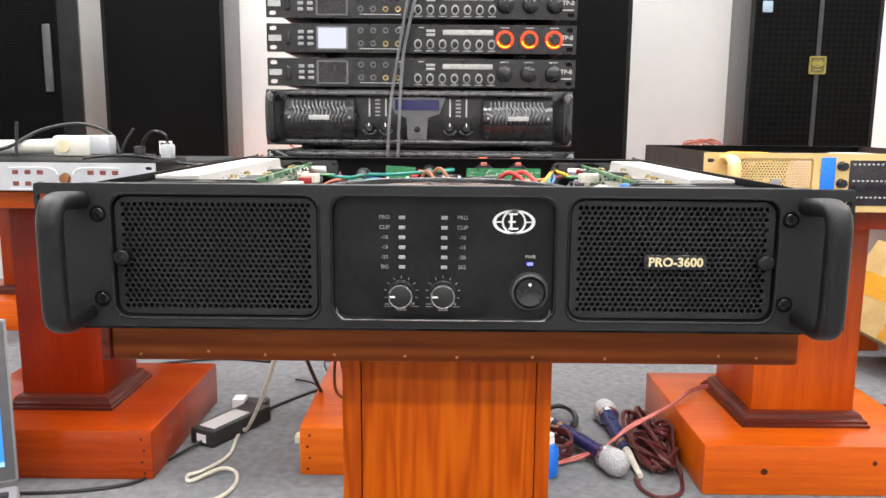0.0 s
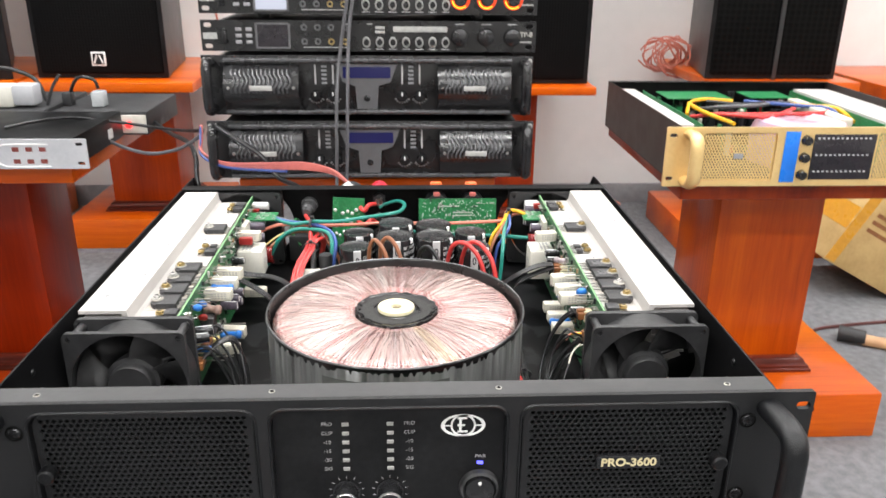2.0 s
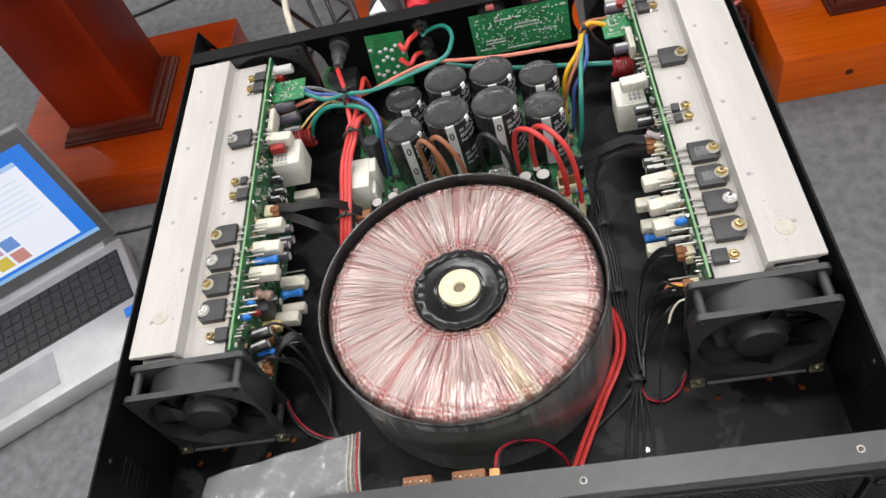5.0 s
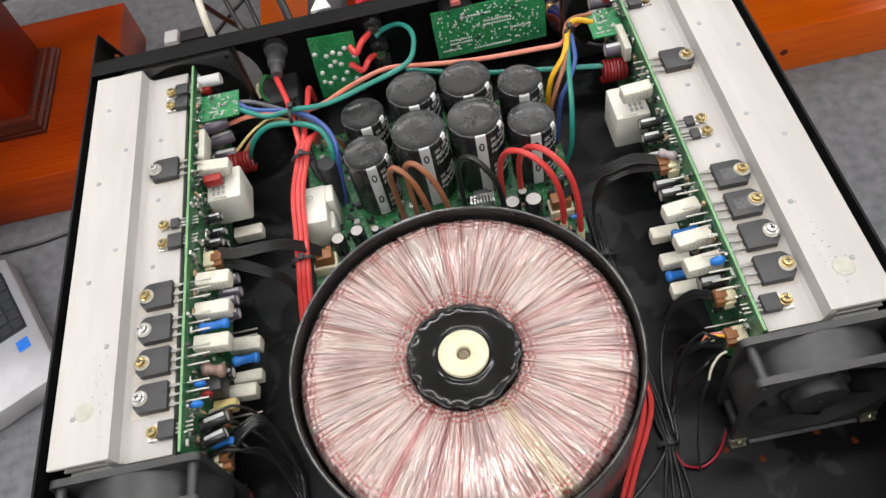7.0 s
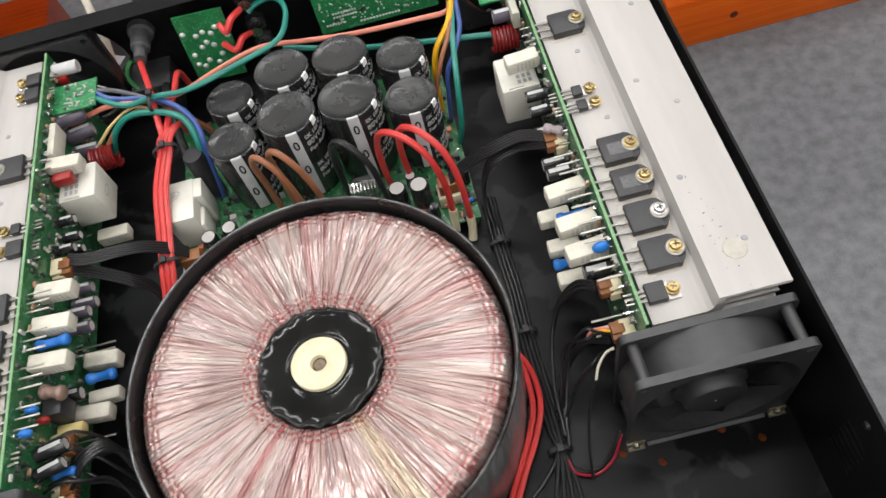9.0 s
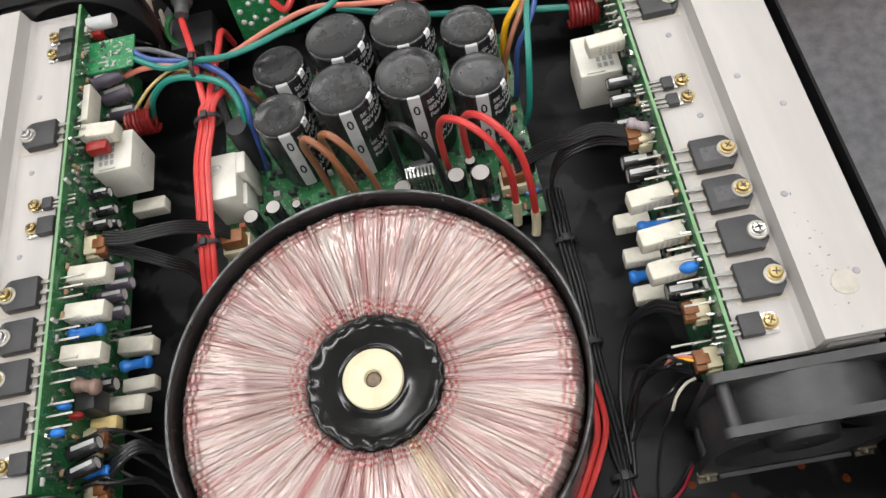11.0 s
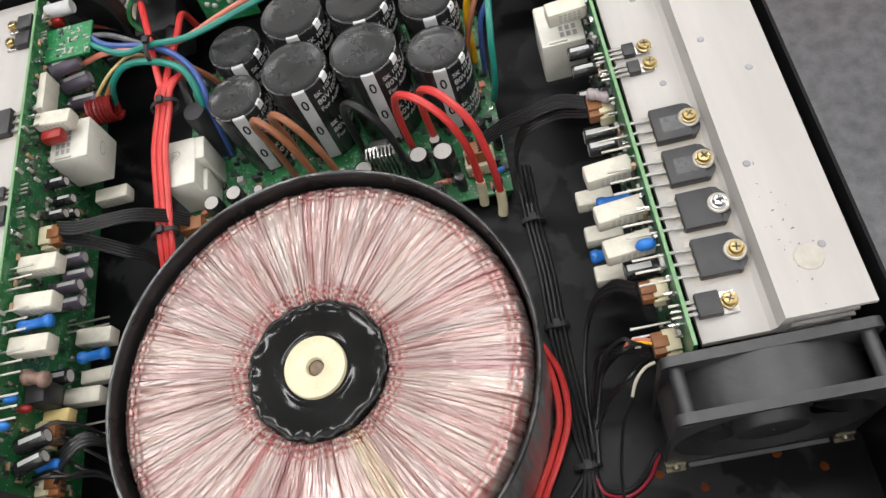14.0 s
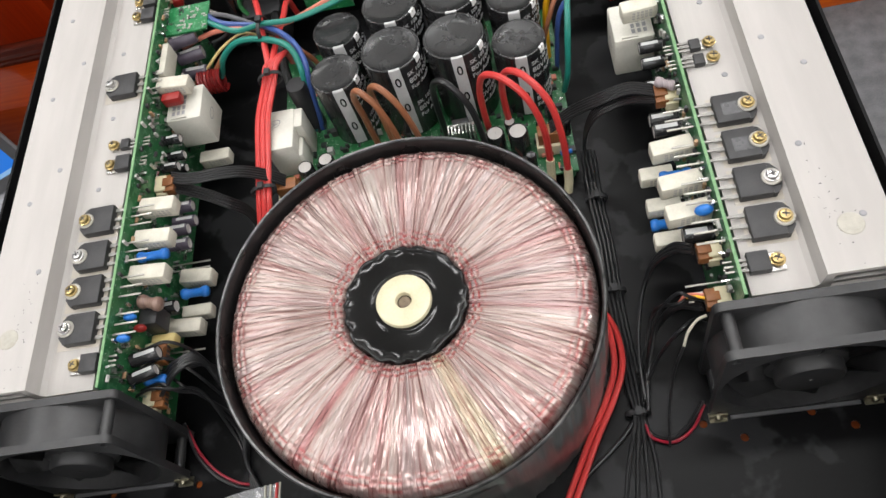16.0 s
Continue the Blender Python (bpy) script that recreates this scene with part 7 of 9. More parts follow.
for k in range(8):
    a0 = rng2.uniform(0, 6.3)
    pts = [(0.60 + rng2.uniform(0.06, 0.13) * math.cos(a0 + 0.8 * q), 2.02 + 0.10 * math.sin(a0 + 0.8 * q), FLOOR + 0.005 + 0.03 * (1 + math.sin(q * 1.3 + k))) for q in range(8)]
    tube(low, pts, 0.003, 6, n=5)
solo("wire_tangle", low, W_SALMON, "loose reddish wire lying on the floor by the wall", "wire tangle", kind="stuff")

# cardboard box and wrapped roll on the right
CARD = mat("yellow_card", (0.50, 0.34, 0.14), (0.40, 0.26, 0.10), 14, 0.75, bump=0.15)
cb = thing("cardboard_box", (1.25, 1.49, FLOOR), "brown cardboard box with printed side, tilted on the floor", "cardboard box")
CM = Matrix.Translation((1.2118, 1.492, FLOOR + 0.1632)) @ Matrix.Rotation(radians(29), 4, "Y")
part("carton", box(B(), (-0.12, -0.12, -0.12), (0.12, 0.12, 0.12), 0.003, CM), CARD, cb)
TAPE = mat("orange_tape", (0.62, 0.30, 0.03), (0.52, 0.24, 0.02), 60, 0.3)
part("tape", box(B(), (-0.1208, -0.1206, -0.115), (-0.092, -0.1200, 0.115), m=CM), TAPE, cb, "orange tape along the edge", smooth=None)
part("tape", box(B(), (-0.1206, -0.115, -0.030), (-0.1200, 0.115, 0.030), m=CM), TAPE, cb, "orange tape along the side", smooth=None)
for u0, u1, v in ((-0.075, 0.045, 0.030), (-0.075, 0.060, 0.010), (-0.075, 0.020, -0.012)):
    part("print_bar", box(B(), (u0, -0.1206, v), (u1, -0.1200, v + 0.010), m=CM), BROWNP, cb, "brown print", smooth=None)
rl = thing("rubber_ended_rod", (1.05, 1.13, FLOOR), "short wooden rod with a black rubber end on the carpet", "rod")
part("rod", cyl(B(), (1.038, 1.139, FLOOR + 0.013), (1.15, 1.075, FLOOR + 0.013), 0.013, seg=18), mat("pale_wood", (0.55, 0.33, 0.17), (0.46, 0.26, 0.13), 30, 0.45), rl)
part("rubber_end", cyl(B(), (0.993, 1.165, FLOOR + 0.0185), (1.041, 1.1375, FLOOR + 0.0185), 0.0185, 0.016, seg=20), RUBBER, rl, "black rubber end")

# ---------- laptop on the floor ----------
lap = thing("laptop", (-0.74, 0.58, FLOOR), "silver laptop open on the carpet, screen lit", "laptop")
LM = Matrix(((-0.88, -0.47, 0, -0.690), (-0.47, 0.88, 0, 0.727), (0, 0, 1, FLOOR), (0, 0, 0, 1)))   # u along the hinge, -v to the front
bm = B()
box(bm, (0.0, -0.255, 0.002), (0.375, 0.0, 0.040), 0.008, LM)
part("base", bm, mat("silver_palm_rest", (0.44, 0.44, 0.45), (0.38, 0.38, 0.39), 30, 0.40, metal=0.3), lap, "silver palm rest")
part("keyboard_deck", box(B(), (0.014, -0.150, 0.0402), (0.361, -0.028, 0.0406), 0.0001, LM), RUBBER, lap, smooth=None)
key = mesh("key", box(B(), (-0.0078, -0.0075, 0), (0.0078, 0.0075, 0.0022), 0.0008, seg=1), RUBBER, None)
for r_ in range(6):
    for c_ in range(19):
        put("key", key, lap, LM @ Matrix.Translation((0.0235 + 0.0183 * c_, -0.038 - 0.0198 * r_, 0.0407)))
part("touchpad", box(B(), (0.165, -0.235, 0.0402), (0.275, -0.165, 0.0406), 0.0001, LM), GREYPL, lap, smooth=None)
part("sticker", box(B(), (0.020, -0.185, 0.0402), (0.038, -0.165, 0.0406), m=LM), BLUEFILM, lap, "small blue sticker", smooth=None)
part("hinge_bar", box(B(), (0.03, -0.010, 0.030), (0.345, 0.012, 0.044), 0.004, LM), SILVER, lap)
SM = LM @ Matrix.Translation((0, 0.002, 0.042)) @ Matrix.Rotation(radians(-1), 4, "X")
part("lid", box(B(), (0.0, 0.0, 0.0), (0.375, 0.010, 0.272), 0.005, SM), GREYPL, lap, "grey screen lid")
part("bezel", box(B(), (0.004, -0.0012, 0.006), (0.371, 0.0, 0.268), 0.0004, SM), BEZEL, lap, "dark grey bezel")
part("wallpaper", box(B(), (0.018, -0.0018, 0.030), (0.357, -0.0013, 0.244), m=SM), glow("screen_blue", (0.02, 0.22, 0.85), 1.0), lap, "blue desktop picture", smooth=None)
part("window", box(B(), (0.045, -0.0024, 0.045), (0.357, -0.0019, 0.222), m=SM), glow("screen_white", (0.86, 0.89, 1.0), 1.1), lap, "white program window", smooth=None)
part("taskbar", box(B(), (0.018, -0.0024, 0.030), (0.357, -0.0019, 0.038), m=SM), glow("screen_pale", (0.30, 0.55, 0.90), 1.0), lap, smooth=None)
for k, col in enumerate(((0.8, 0.35, 0.3), (0.9, 0.7, 0.1), (0.3, 0.7, 0.2), (0.2, 0.4, 0.9), (0.8, 0.5, 0.6), (0.5, 0.8, 0.3))):
    part("picture", box(B(), (0.13 + 0.030 * (k % 3), -0.0028, 0.052 + 0.030 * (k // 3)), (0.155 + 0.030 * (k % 3), -0.0025, 0.077 + 0.030 * (k // 3)), m=SM), glow("screen_picture", col, 0.8), lap, smooth=None)
for k in range(7):
    part("text_line", box(B(), (0.06, -0.0028, 0.125 + 0.011 * k), (0.20 + 0.02 * (k % 3), -0.0025, 0.1285 + 0.011 * k), m=SM), glow("screen_grey", (0.78, 0.84, 0.97), 1.05), lap, smooth=None)
part("title_bar", box(B(), (0.045, -0.0028, 0.214), (0.357, -0.0025, 0.222), m=SM), glow("screen_title", (0.45, 0.65, 0.95), 1.0), lap, smooth=None)

# ---------- parts on the upright driver boards ----------
NUDGE = random.Random(8)


def inward(s, d):
    return s * (XF[s] - d)


def cement(s, y, z, ln=0.021, w=0.0088, h=0.0088, x0=0.0012, tilt=0.0):
    """White cement resistor pointing inwards from the board, with printed bars."""
    bm = B()
    m0 = Matrix.Translation((inward(s, x0 + ln / 2), y, z)) @ Matrix.Rotation(radians(tilt), 4, "Z")
    box(bm, (-ln / 2, -w / 2, -h / 2), (ln / 2, w / 2, h / 2), 0.0010, m0)
    r = part("cement_resistor", bm, [CERAM, GREYPL], boards[s], "white cement resistor with printed value", smooth=30)
    bm = B()
    for k in range(3):
        for q in range(5):
            u = -ln * 0.22 + q * ln * 0.12
            box(bm, (u, -w / 2 - 0.00008, h / 2 - 0.0030 - 0.0019 * k), (u + ln * 0.08, -w / 2, h / 2 - 0.0018 - 0.0019 * k), m=m0)
    tagged(part("value_print", bm, PRINTG, boards[s], smooth=None), kind="stuff")


def radial(s, y, z, r=0.0042, ln=0.013, material=None, x0=0.0008, dy=0.0, dz=0.0, parent=None):
    """Small electrolytic capacitor lying out from the board."""
    bm = B()
    a, b = Vector((inward(s, x0), y, z)), Vector((inward(s, x0 + ln), y + dy, z + dz))
    d = b - a
    m0 = Matrix.Translation(a) @ d.to_track_quat("Z", "Y").to_matrix().to_4x4()
    L = d.length
    lathe(bm, [(0.0001, 0), (r, 0.0002), (r * 1.02, 0.0012), (r * 0.93, 0.0020), (r, 0.0028), (r, L - 0.0008), (r * 0.9, L), (r * 0.75, L - 0.0003)], 18, m0)
    lathe(bm, [(0.0001, L - 0.0004), (r * 0.76, L - 0.0002)], 18, m0, mi=1)
    g_ = [[bm.verts.new(m0 @ Vector(((r + 0.0001) * math.cos(q), (r + 0.0001) * math.sin(q), z_))) for q in (1.2, 1.5, 1.8)] for z_ in (0.003, L - 0.001)]
    for j in range(2):
        bm.faces.new((g_[0][j], g_[0][j + 1], g_[1][j + 1], g_[1][j])).material_index = 2
    part("electrolytic", bm, [material or SLEEVE, ALU, STRIPE], parent or boards[s], smooth=50)


def relay(s, y0, y1, z0, z1, ln):
    bm = B()
    xa, xb = sorted((inward(s, 0.0030), inward(s, ln)))
    box(bm, (xa, y0, z0), (xb, y1, z1), 0.0012)
    part("relay", bm, RELAYW, boards[s], "white boxy relay", smooth=30)
    bm = B()
    lathe(bm, [(0.0030, 0), (0.0031, 0.0001), (0.0035, 0)], 20, Matrix.Translation((inward(s, ln + 0.0001), (y0 + y1) / 2, (z0 + z1) / 2)) @ Matrix.Rotation(radians(-90 * s), 4, "Y") @ Matrix.Diagonal((0.7, 1.3, 1, 1)))
    for k in range(3):
        for q in range(5):
            u = y0 + 0.004 + 0.0040 * q
            xx = inward(s, ln * 0.30 + 0.0032 * k)
            box(bm, (xx - 0.0010, u, z1 - 0.00005), (xx + 0.0010, u + 0.0030, z1 + 0.00008))
    box(bm, (min(xa, xb) + 0.004, y0 + 0.0010, z1 - 0.0002), (max(xa, xb) - 0.009, y0 + 0.0022, z1 + 0.0010), mi=1)
    tagged(part("relay_print", bm, [GREYPL, RELAYW], boards[s], "printed value and oval mark"), kind="stuff")


def connector(s, y, z, ln=0.012, half=0.0070):
    """Cream socket with a keyed back wall, a brown plug pushed in and its crimped wire entries."""
    bm = B()
    xa, xb = sorted((inward(s, 0.0005), inward(s, ln * 0.6)))
    box(bm, (xa, y - half, z - 0.005), (xb, y + half, z + 0.0015), 0.0006)
    box(bm, (xa, y - half * 0.75, z + 0.0015), (xb, y + half * 0.75, z + 0.0040), 0.0005)
    part("socket", bm, CREAM, boards[s], "cream plug socket")
    bm = B()
    xa, xb = sorted((inward(s, ln * 0.45), inward(s, ln)))
    box(bm, (xa, y - half * 0.82, z - 0.0028), (xb, y + half * 0.82, z + 0.0030), 0.0006)
    box(bm, (xa, y - half * 0.40, z + 0.0030), (xb, y + half * 0.40, z + 0.0046), 0.0005)
    plug = part("plug", bm, BROWNP, boards[s], "brown connector plug")
    bm = B()
    ways = max(2, int(half / 0.0016))
    for k in range(ways):
        u = y - half * 0.7 + (k + 0.2) * half * 1.4 / ways
        box(bm, (min(inward(s, ln - 0.0002), inward(s, ln + 0.0002)), u, z - 0.0018), (max(inward(s, ln - 0.0002), inward(s, ln + 0.0002)), u + half * 0.8 / ways, z + 0.0014))
    part("wire_entry", bm, EPOXY, plug, smooth=None)


def axial(s, y, z, material, r=0.0026, ln=0.016, x0=0.003, dy=0.0):
    bm = B()
    a, b = Vector((inward(s, x0), y, z)), Vector((inward(s, x0 + ln), y + dy, z))
    d = b - a
    m0 = Matrix.Translation(a) @ d.to_track_quat("Z", "Y").to_matrix().to_4x4()
    L = d.length
    lathe(bm, [(0.0001, 0), (r * 0.9, 0.0004), (r * 1.1, 0.0015), (r * 1.1, 0.0035), (r * 0.85, 0.0045), (r * 0.85, L - 0.0045), (r * 1.1, L - 0.0035), (r * 1.1, L - 0.0015), (r * 0.9, L - 0.0004), (0.0001, L)], 14, m0)
    part("resistor", bm, material, boards[s], smooth=60)


def drop(s, y, z, material, r=0.0028):
    bm = B()
    m0 = Matrix.Translation((inward(s, 0.0055), y, z)) @ Matrix.Diagonal((1.3, 0.75, 1, 1))
    bmesh.ops.create_uvsphere(bm, u_segments=12, v_segments=8, radius=r, matrix=m0)
    for d in (-0.0012, 0.0012):
        cyl(bm, (inward(s, 0.0), y + d, z), (inward(s, 0.004), y + d * 0.6, z), 0.0003, seg=5, mi=1)
    part("disc_capacitor", bm, [material, STEEL], boards[s], smooth=60)


def block(s, y, z, material, dims, x0=0.0006, name="chip", bev=0.0006):
    lx, ly, lz = dims
    xa, xb = sorted((inward(s, x0), inward(s, x0 + lx)))
    part(name, box(B(), (xa, y - ly / 2, z - lz / 2), (xb, y + ly / 2, z + lz / 2), bev), material, boards[s], smooth=30)


def coil_(s, y, z, x0=0.004):
    bm = B()
    tube(bm, [(inward(s, x0 + 0.00026 * q), y + 0.0072 * math.cos(q * 0.7), z + 0.0072 * math.sin(q * 0.7)) for q in range(62)], 0.0012, 6, n=2)
    part("choke_coil", bm, mat("red_enamel_wire", (0.20, 0.014, 0.014), (0.12, 0.008, 0.008), 90, 0.25), boards[s], "red enamelled wire choke")


def pin_row(s, ys, z, ln=0.010):
    for yy in ys:
        bm = B()
        xa, xb = sorted((inward(s, 0.0), inward(s, ln)))
        box(bm, (xa, yy - 0.00045, z - 0.0003), (xb, yy + 0.00045, z + 0.0003))
        part("pin", bm, WASHM, boards[s], smooth=None)


for s in (-1, 1):
    for y in BIG_Y[s]:
        pin_row(s, (y - 0.0055, y, y + 0.0055), 0.0758, 0.0125 if y < 0.3 else 0.006)
    for y in SMALL_Y[s]:
        pin_row(s, (y - 0.0025, y, y + 0.0025), 0.0758, 0.004)

# board beside the left heat sink
s = -1
cement(s, 0.3165, 0.0700, tilt=-6)
for y in (0.2295, 0.2090, 0.1872):
    cement(s, y, 0.0688, tilt=-4)
cement(s, 0.2050, 0.0270, 0.020, x0=0.006, tilt=-5)
cement(s, 0.1850, 0.0225, 0.018, 0.0075, 0.0075, 0.007)
cement(s, 0.1725, 0.0300, 0.020, 0.0085, 0.0085, 0.004, -4)
cement(s, 0.2940, 0.0230, 0.020, 0.0085, 0.0085, 0.008)
relay(s, 0.2965, 0.3225, 0.0350, 0.0615, 0.0255)
connector(s, 0.2530, 0.0560)
connector(s, 0.1520, 0.0440)
connector(s, 0.1290, 0.0400)
for y, z, dy in ((0.3590, 0.0640, 0.004), (0.3560, 0.0530, 0.003), (0.3500, 0.0440, 0.0)):
    radial(s, y, z, 0.0046, 0.017, PURPLE, dy=dy)
radial(s, 0.3960, 0.0735, 0.0042, 0.016, STRIPE)
radial(s, 0.3780, 0.0640, 0.0046, 0.015, PURPLE)
for y, z in ((0.2860, 0.0570), (0.2790, 0.0500), (0.2720, 0.0460), (0.2670, 0.0550)):
    radial(s, y, z, 0.0030, 0.011)
for y, z in ((0.2440, 0.0450), (0.2370, 0.0400), (0.2270, 0.0470), (0.2190, 0.0440)):
    radial(s, y, z, 0.0036, 0.014, PURPLE, x0=0.004)
radial(s, 0.1800, 0.0430, 0.0040, 0.013)
radial(s, 0.1440, 0.0580, 0.0038, 0.015, dy=0.003)
radial(s, 0.1340, 0.0570, 0.0036, 0.014, dy=0.004)
axial(s, 0.1985, 0.0690, BLUE, 0.0028, 0.018)
axial(s, 0.1940, 0.0300, BLUE, 0.0030, 0.017, 0.008)
axial(s, 0.1360, 0.0480, BLUE, 0.0024, 0.013)
axial(s, 0.1760, 0.0620, mat("banded_brown", (0.30, 0.20, 0.16), (0.18, 0.11, 0.09), 300, 0.4, stretch=(6, 0.3, 0.3)), 0.0036, 0.013, 0.003, -0.004)
drop(s, 0.1620, 0.0720, BLUE)
drop(s, 0.1490, 0.0750, BLUE)
drop(s, 0.1600, 0.0620, REDC)
block(s, 0.3080, 0.0680, REDC, (0.012, 0.006, 0.007), 0.004, "film_capacitor", 0.0012)
block(s, 0.3920, 0.0690, REDC, (0.007, 0.005, 0.006), 0.001, "film_capacitor", 0.0012)
block(s, 0.3360, 0.0690, STICK, (0.0042, 0.026, 0.012), 0.002, "film_capacitor")
block(s, 0.1690, 0.0520, EPOXY, (0.010, 0.011, 0.014), 0.002, "chip")
block(s, 0.1600, 0.0420, YELLOWP, (0.014, 0.007, 0.007), 0.002, "film_capacitor", 0.0012)
block(s, 0.3720, 0.0700, PCB_REAR, (0.028, 0.024, 0.0014), 0.0004, "daughter_board", 0.0)
coil_(s, 0.3440, 0.0400, 0.011)
pin_row(s, (0.2140, 0.2100), 0.0300, 0.024)
pin_row(s, (0.1580, 0.1520), 0.0300, 0.026)

# board beside the right heat sink
s = 1
cement(s, 0.3000, 0.0735, 0.019, tilt=4)
for y in (0.2095, 0.1890, 0.1725):
    cement(s, y, 0.0688, 0.0205, tilt=5)
for y in (0.2120, 0.1930, 0.1730):
    cement(s, y, 0.0430, 0.017, 0.0080, 0.0080, 0.009)
relay(s, 0.2905, 0.3175, 0.0340, 0.0620, 0.0250)
connector(s, 0.2480, 0.0620)
connector(s, 0.1530, 0.0640, 0.0115, 0.0052)
connector(s, 0.1330, 0.0560, 0.0115, 0.0058)
for y, z in ((0.2810, 0.0640), (0.2730, 0.0600), (0.2620, 0.0540)):
    radial(s, y, z, 0.0034, 0.013)
for y, z in ((0.2400, 0.0530), (0.2300, 0.0570)):
    radial(s, y, z, 0.0042, 0.015)
radial(s, 0.1655, 0.0600, 0.0045, 0.014)
for y, z in ((0.3920, 0.0700), (0.3820, 0.0600), (0.3500, 0.0640), (0.3950, 0.0560)):
    radial(s, y, z, 0.0044, 0.016, PURPLE)
radial(s, 0.3980, 0.0735, 0.0040, 0.015, STRIPE)
axial(s, 0.1830, 0.0430, BLUE, 0.0030, 0.017, 0.009)
axial(s, 0.2000, 0.0600, BLUE, 0.0026, 0.016)
axial(s, 0.2470, 0.0690, mat("banded_grey", (0.40, 0.34, 0.34), (0.22, 0.18, 0.20), 300, 0.4, stretch=(6, 0.3, 0.3)), 0.0026, 0.010, 0.001, 0.006)
drop(s, 0.1690, 0.0755, BLUE, 0.0034)
block(s, 0.3900, 0.0740, REDC, (0.007, 0.005, 0.006), 0.001, "film_capacitor", 0.0012)
block(s, 0.3500, 0.0680, STICK, (0.0045, 0.024, 0.012), 0.002, "film_capacitor")
block(s, 0.3700, 0.0700, PCB_REAR, (0.022, 0.026, 0.0014), 0.0004, "daughter_board", 0.0)
coil_(s, 0.3430, 0.0520, 0.004)
pin_row(s, (0.1430, 0.1390, 0.1350), 0.0520, 0.018)

for s, u0, u1, v0, v1 in ((-1, 0.006, 0.026, 0.361, 0.383), (1, 0.005, 0.020, 0.358, 0.382)):
    bm = B()
    for k in range(34):
        x, y = inward(s, NUDGE.uniform(u0, u1)), NUDGE.uniform(v0, v1)
        w_, h_ = NUDGE.choice(((0.0024, 0.0010), (0.0010, 0.0024), (0.0012, 0.0012)))
        box(bm, (x, y, 0.0707), (x + w_, y + h_, 0.0707 + NUDGE.uniform(0.0002, 0.0010)), mi=NUDGE.choice((0, 0, 0, 1, 2)))
    tagged(part("board_print", bm, [PRINTG, EPOXY, STEEL], boards[s], "pale print and tiny chips on the small board", smooth=None), kind="stuff")

# the crowd of tiny parts on each board
for s in (-1, 1):
    bm = B()
    for k in range(420):
        y, z = NUDGE.uniform(0.126, 0.403), NUDGE.uniform(0.018, 0.078)
        kind = NUDGE.random()
        x = inward(s, 0.0)
        if kind < 0.45:
            ln = NUDGE.uniform(0.0025, 0.0045)
            d = Vector((0, ln, 0)) if NUDGE.random() < 0.5 else Vector((0, 0, ln))
            tube(bm, [Vector((inward(s, 0.0015), y, z)), Vector((inward(s, 0.0015), y, z)) + d], 0.0010, 6, n=1, mi=NUDGE.choice((0, 1, 1, 3, 3, 4)))
        elif kind < 0.75:
            box(bm, (min(x, inward(s, 0.0014)), y, z), (max(x, inward(s, 0.0014)), y + NUDGE.uniform(0.001, 0.003), z + NUDGE.uniform(0.001, 0.003)), mi=NUDGE.choice((1, 1, 3, 4)))
        else:
            tube(bm, [(inward(s, 0.0), y, z), (inward(s, NUDGE.uniform(0.002, 0.005)), y + NUDGE.uniform(-0.001, 0.001), z)], 0.0007, 5, n=1, mi=3)
    tagged(part("component_crowd", bm, [mat("tan_resistor", (0.40, 0.26, 0.15), (0.3, 0.18, 0.1), 200, 0.45), EPOXY, BLUE, STEEL, PRINTG], boards[s], "crowd of tiny resistors and solder points", smooth=40), kind="stuff")

# ---------- parts on the supply board ----------
bm = B()
box(bm, (-0.0885, 0.2780, 0.0108), (-0.0705, 0.3085, 0.0400), 0.0014)
box(bm, (-0.0712, 0.2935, 0.0108), (-0.0655, 0.3080, 0.0395), 0.0010)
box(bm, (-0.0712, 0.2785, 0.0108), (-0.0680, 0.2930, 0.0300), 0.0010)
part("relay", bm, RELAYW, supply, "white boxy relay", smooth=30)
bm = B()
lathe(bm, [(0.0030, 0), (0.0031, 0.0001), (0.0035, 0)], 20, Matrix.Translation((-0.0835, 0.2975, 0.0401)) @ Matrix.Rotation(radians(28), 4, "Z") @ Matrix.Diagonal((1.35, 0.85, 1, 1)))
letters(bm, "QC", 0.0021, Matrix.Translation((-0.0835, 0.2987, 0.04012)) @ Matrix.Rotation(radians(28), 4, "Z"), 0.00004, 0.00003)
letters(bm, "PASSED", 0.0018, Matrix.Translation((-0.0835, 0.2966, 0.04012)) @ Matrix.Rotation(radians(28), 4, "Z"), 0.00004, 0.00003)
part("relay_mark", bm, GREYPL, supply, "oval inspection stamp")


def upright(x, y, r, top):
    bm = B()
    m0 = Matrix.Translation((x, y, 0.0106))
    h = top - 0.0106
    lathe(bm, [(r, 0.0), (r * 1.02, 0.0012), (r * 0.94, 0.002), (r, 0.003), (r, h - 0.001), (r * 0.92, h), (r * 0.8, h - 0.0003)], 20, m0)
    lathe(bm, [(0.0001, h - 0.0003), (r * 0.81, h - 0.0002)], 20, m0, mi=1)
    part("electrolytic", bm, [SLEEVE, ALU], supply, "small black capacitor with a bright top", smooth=50)


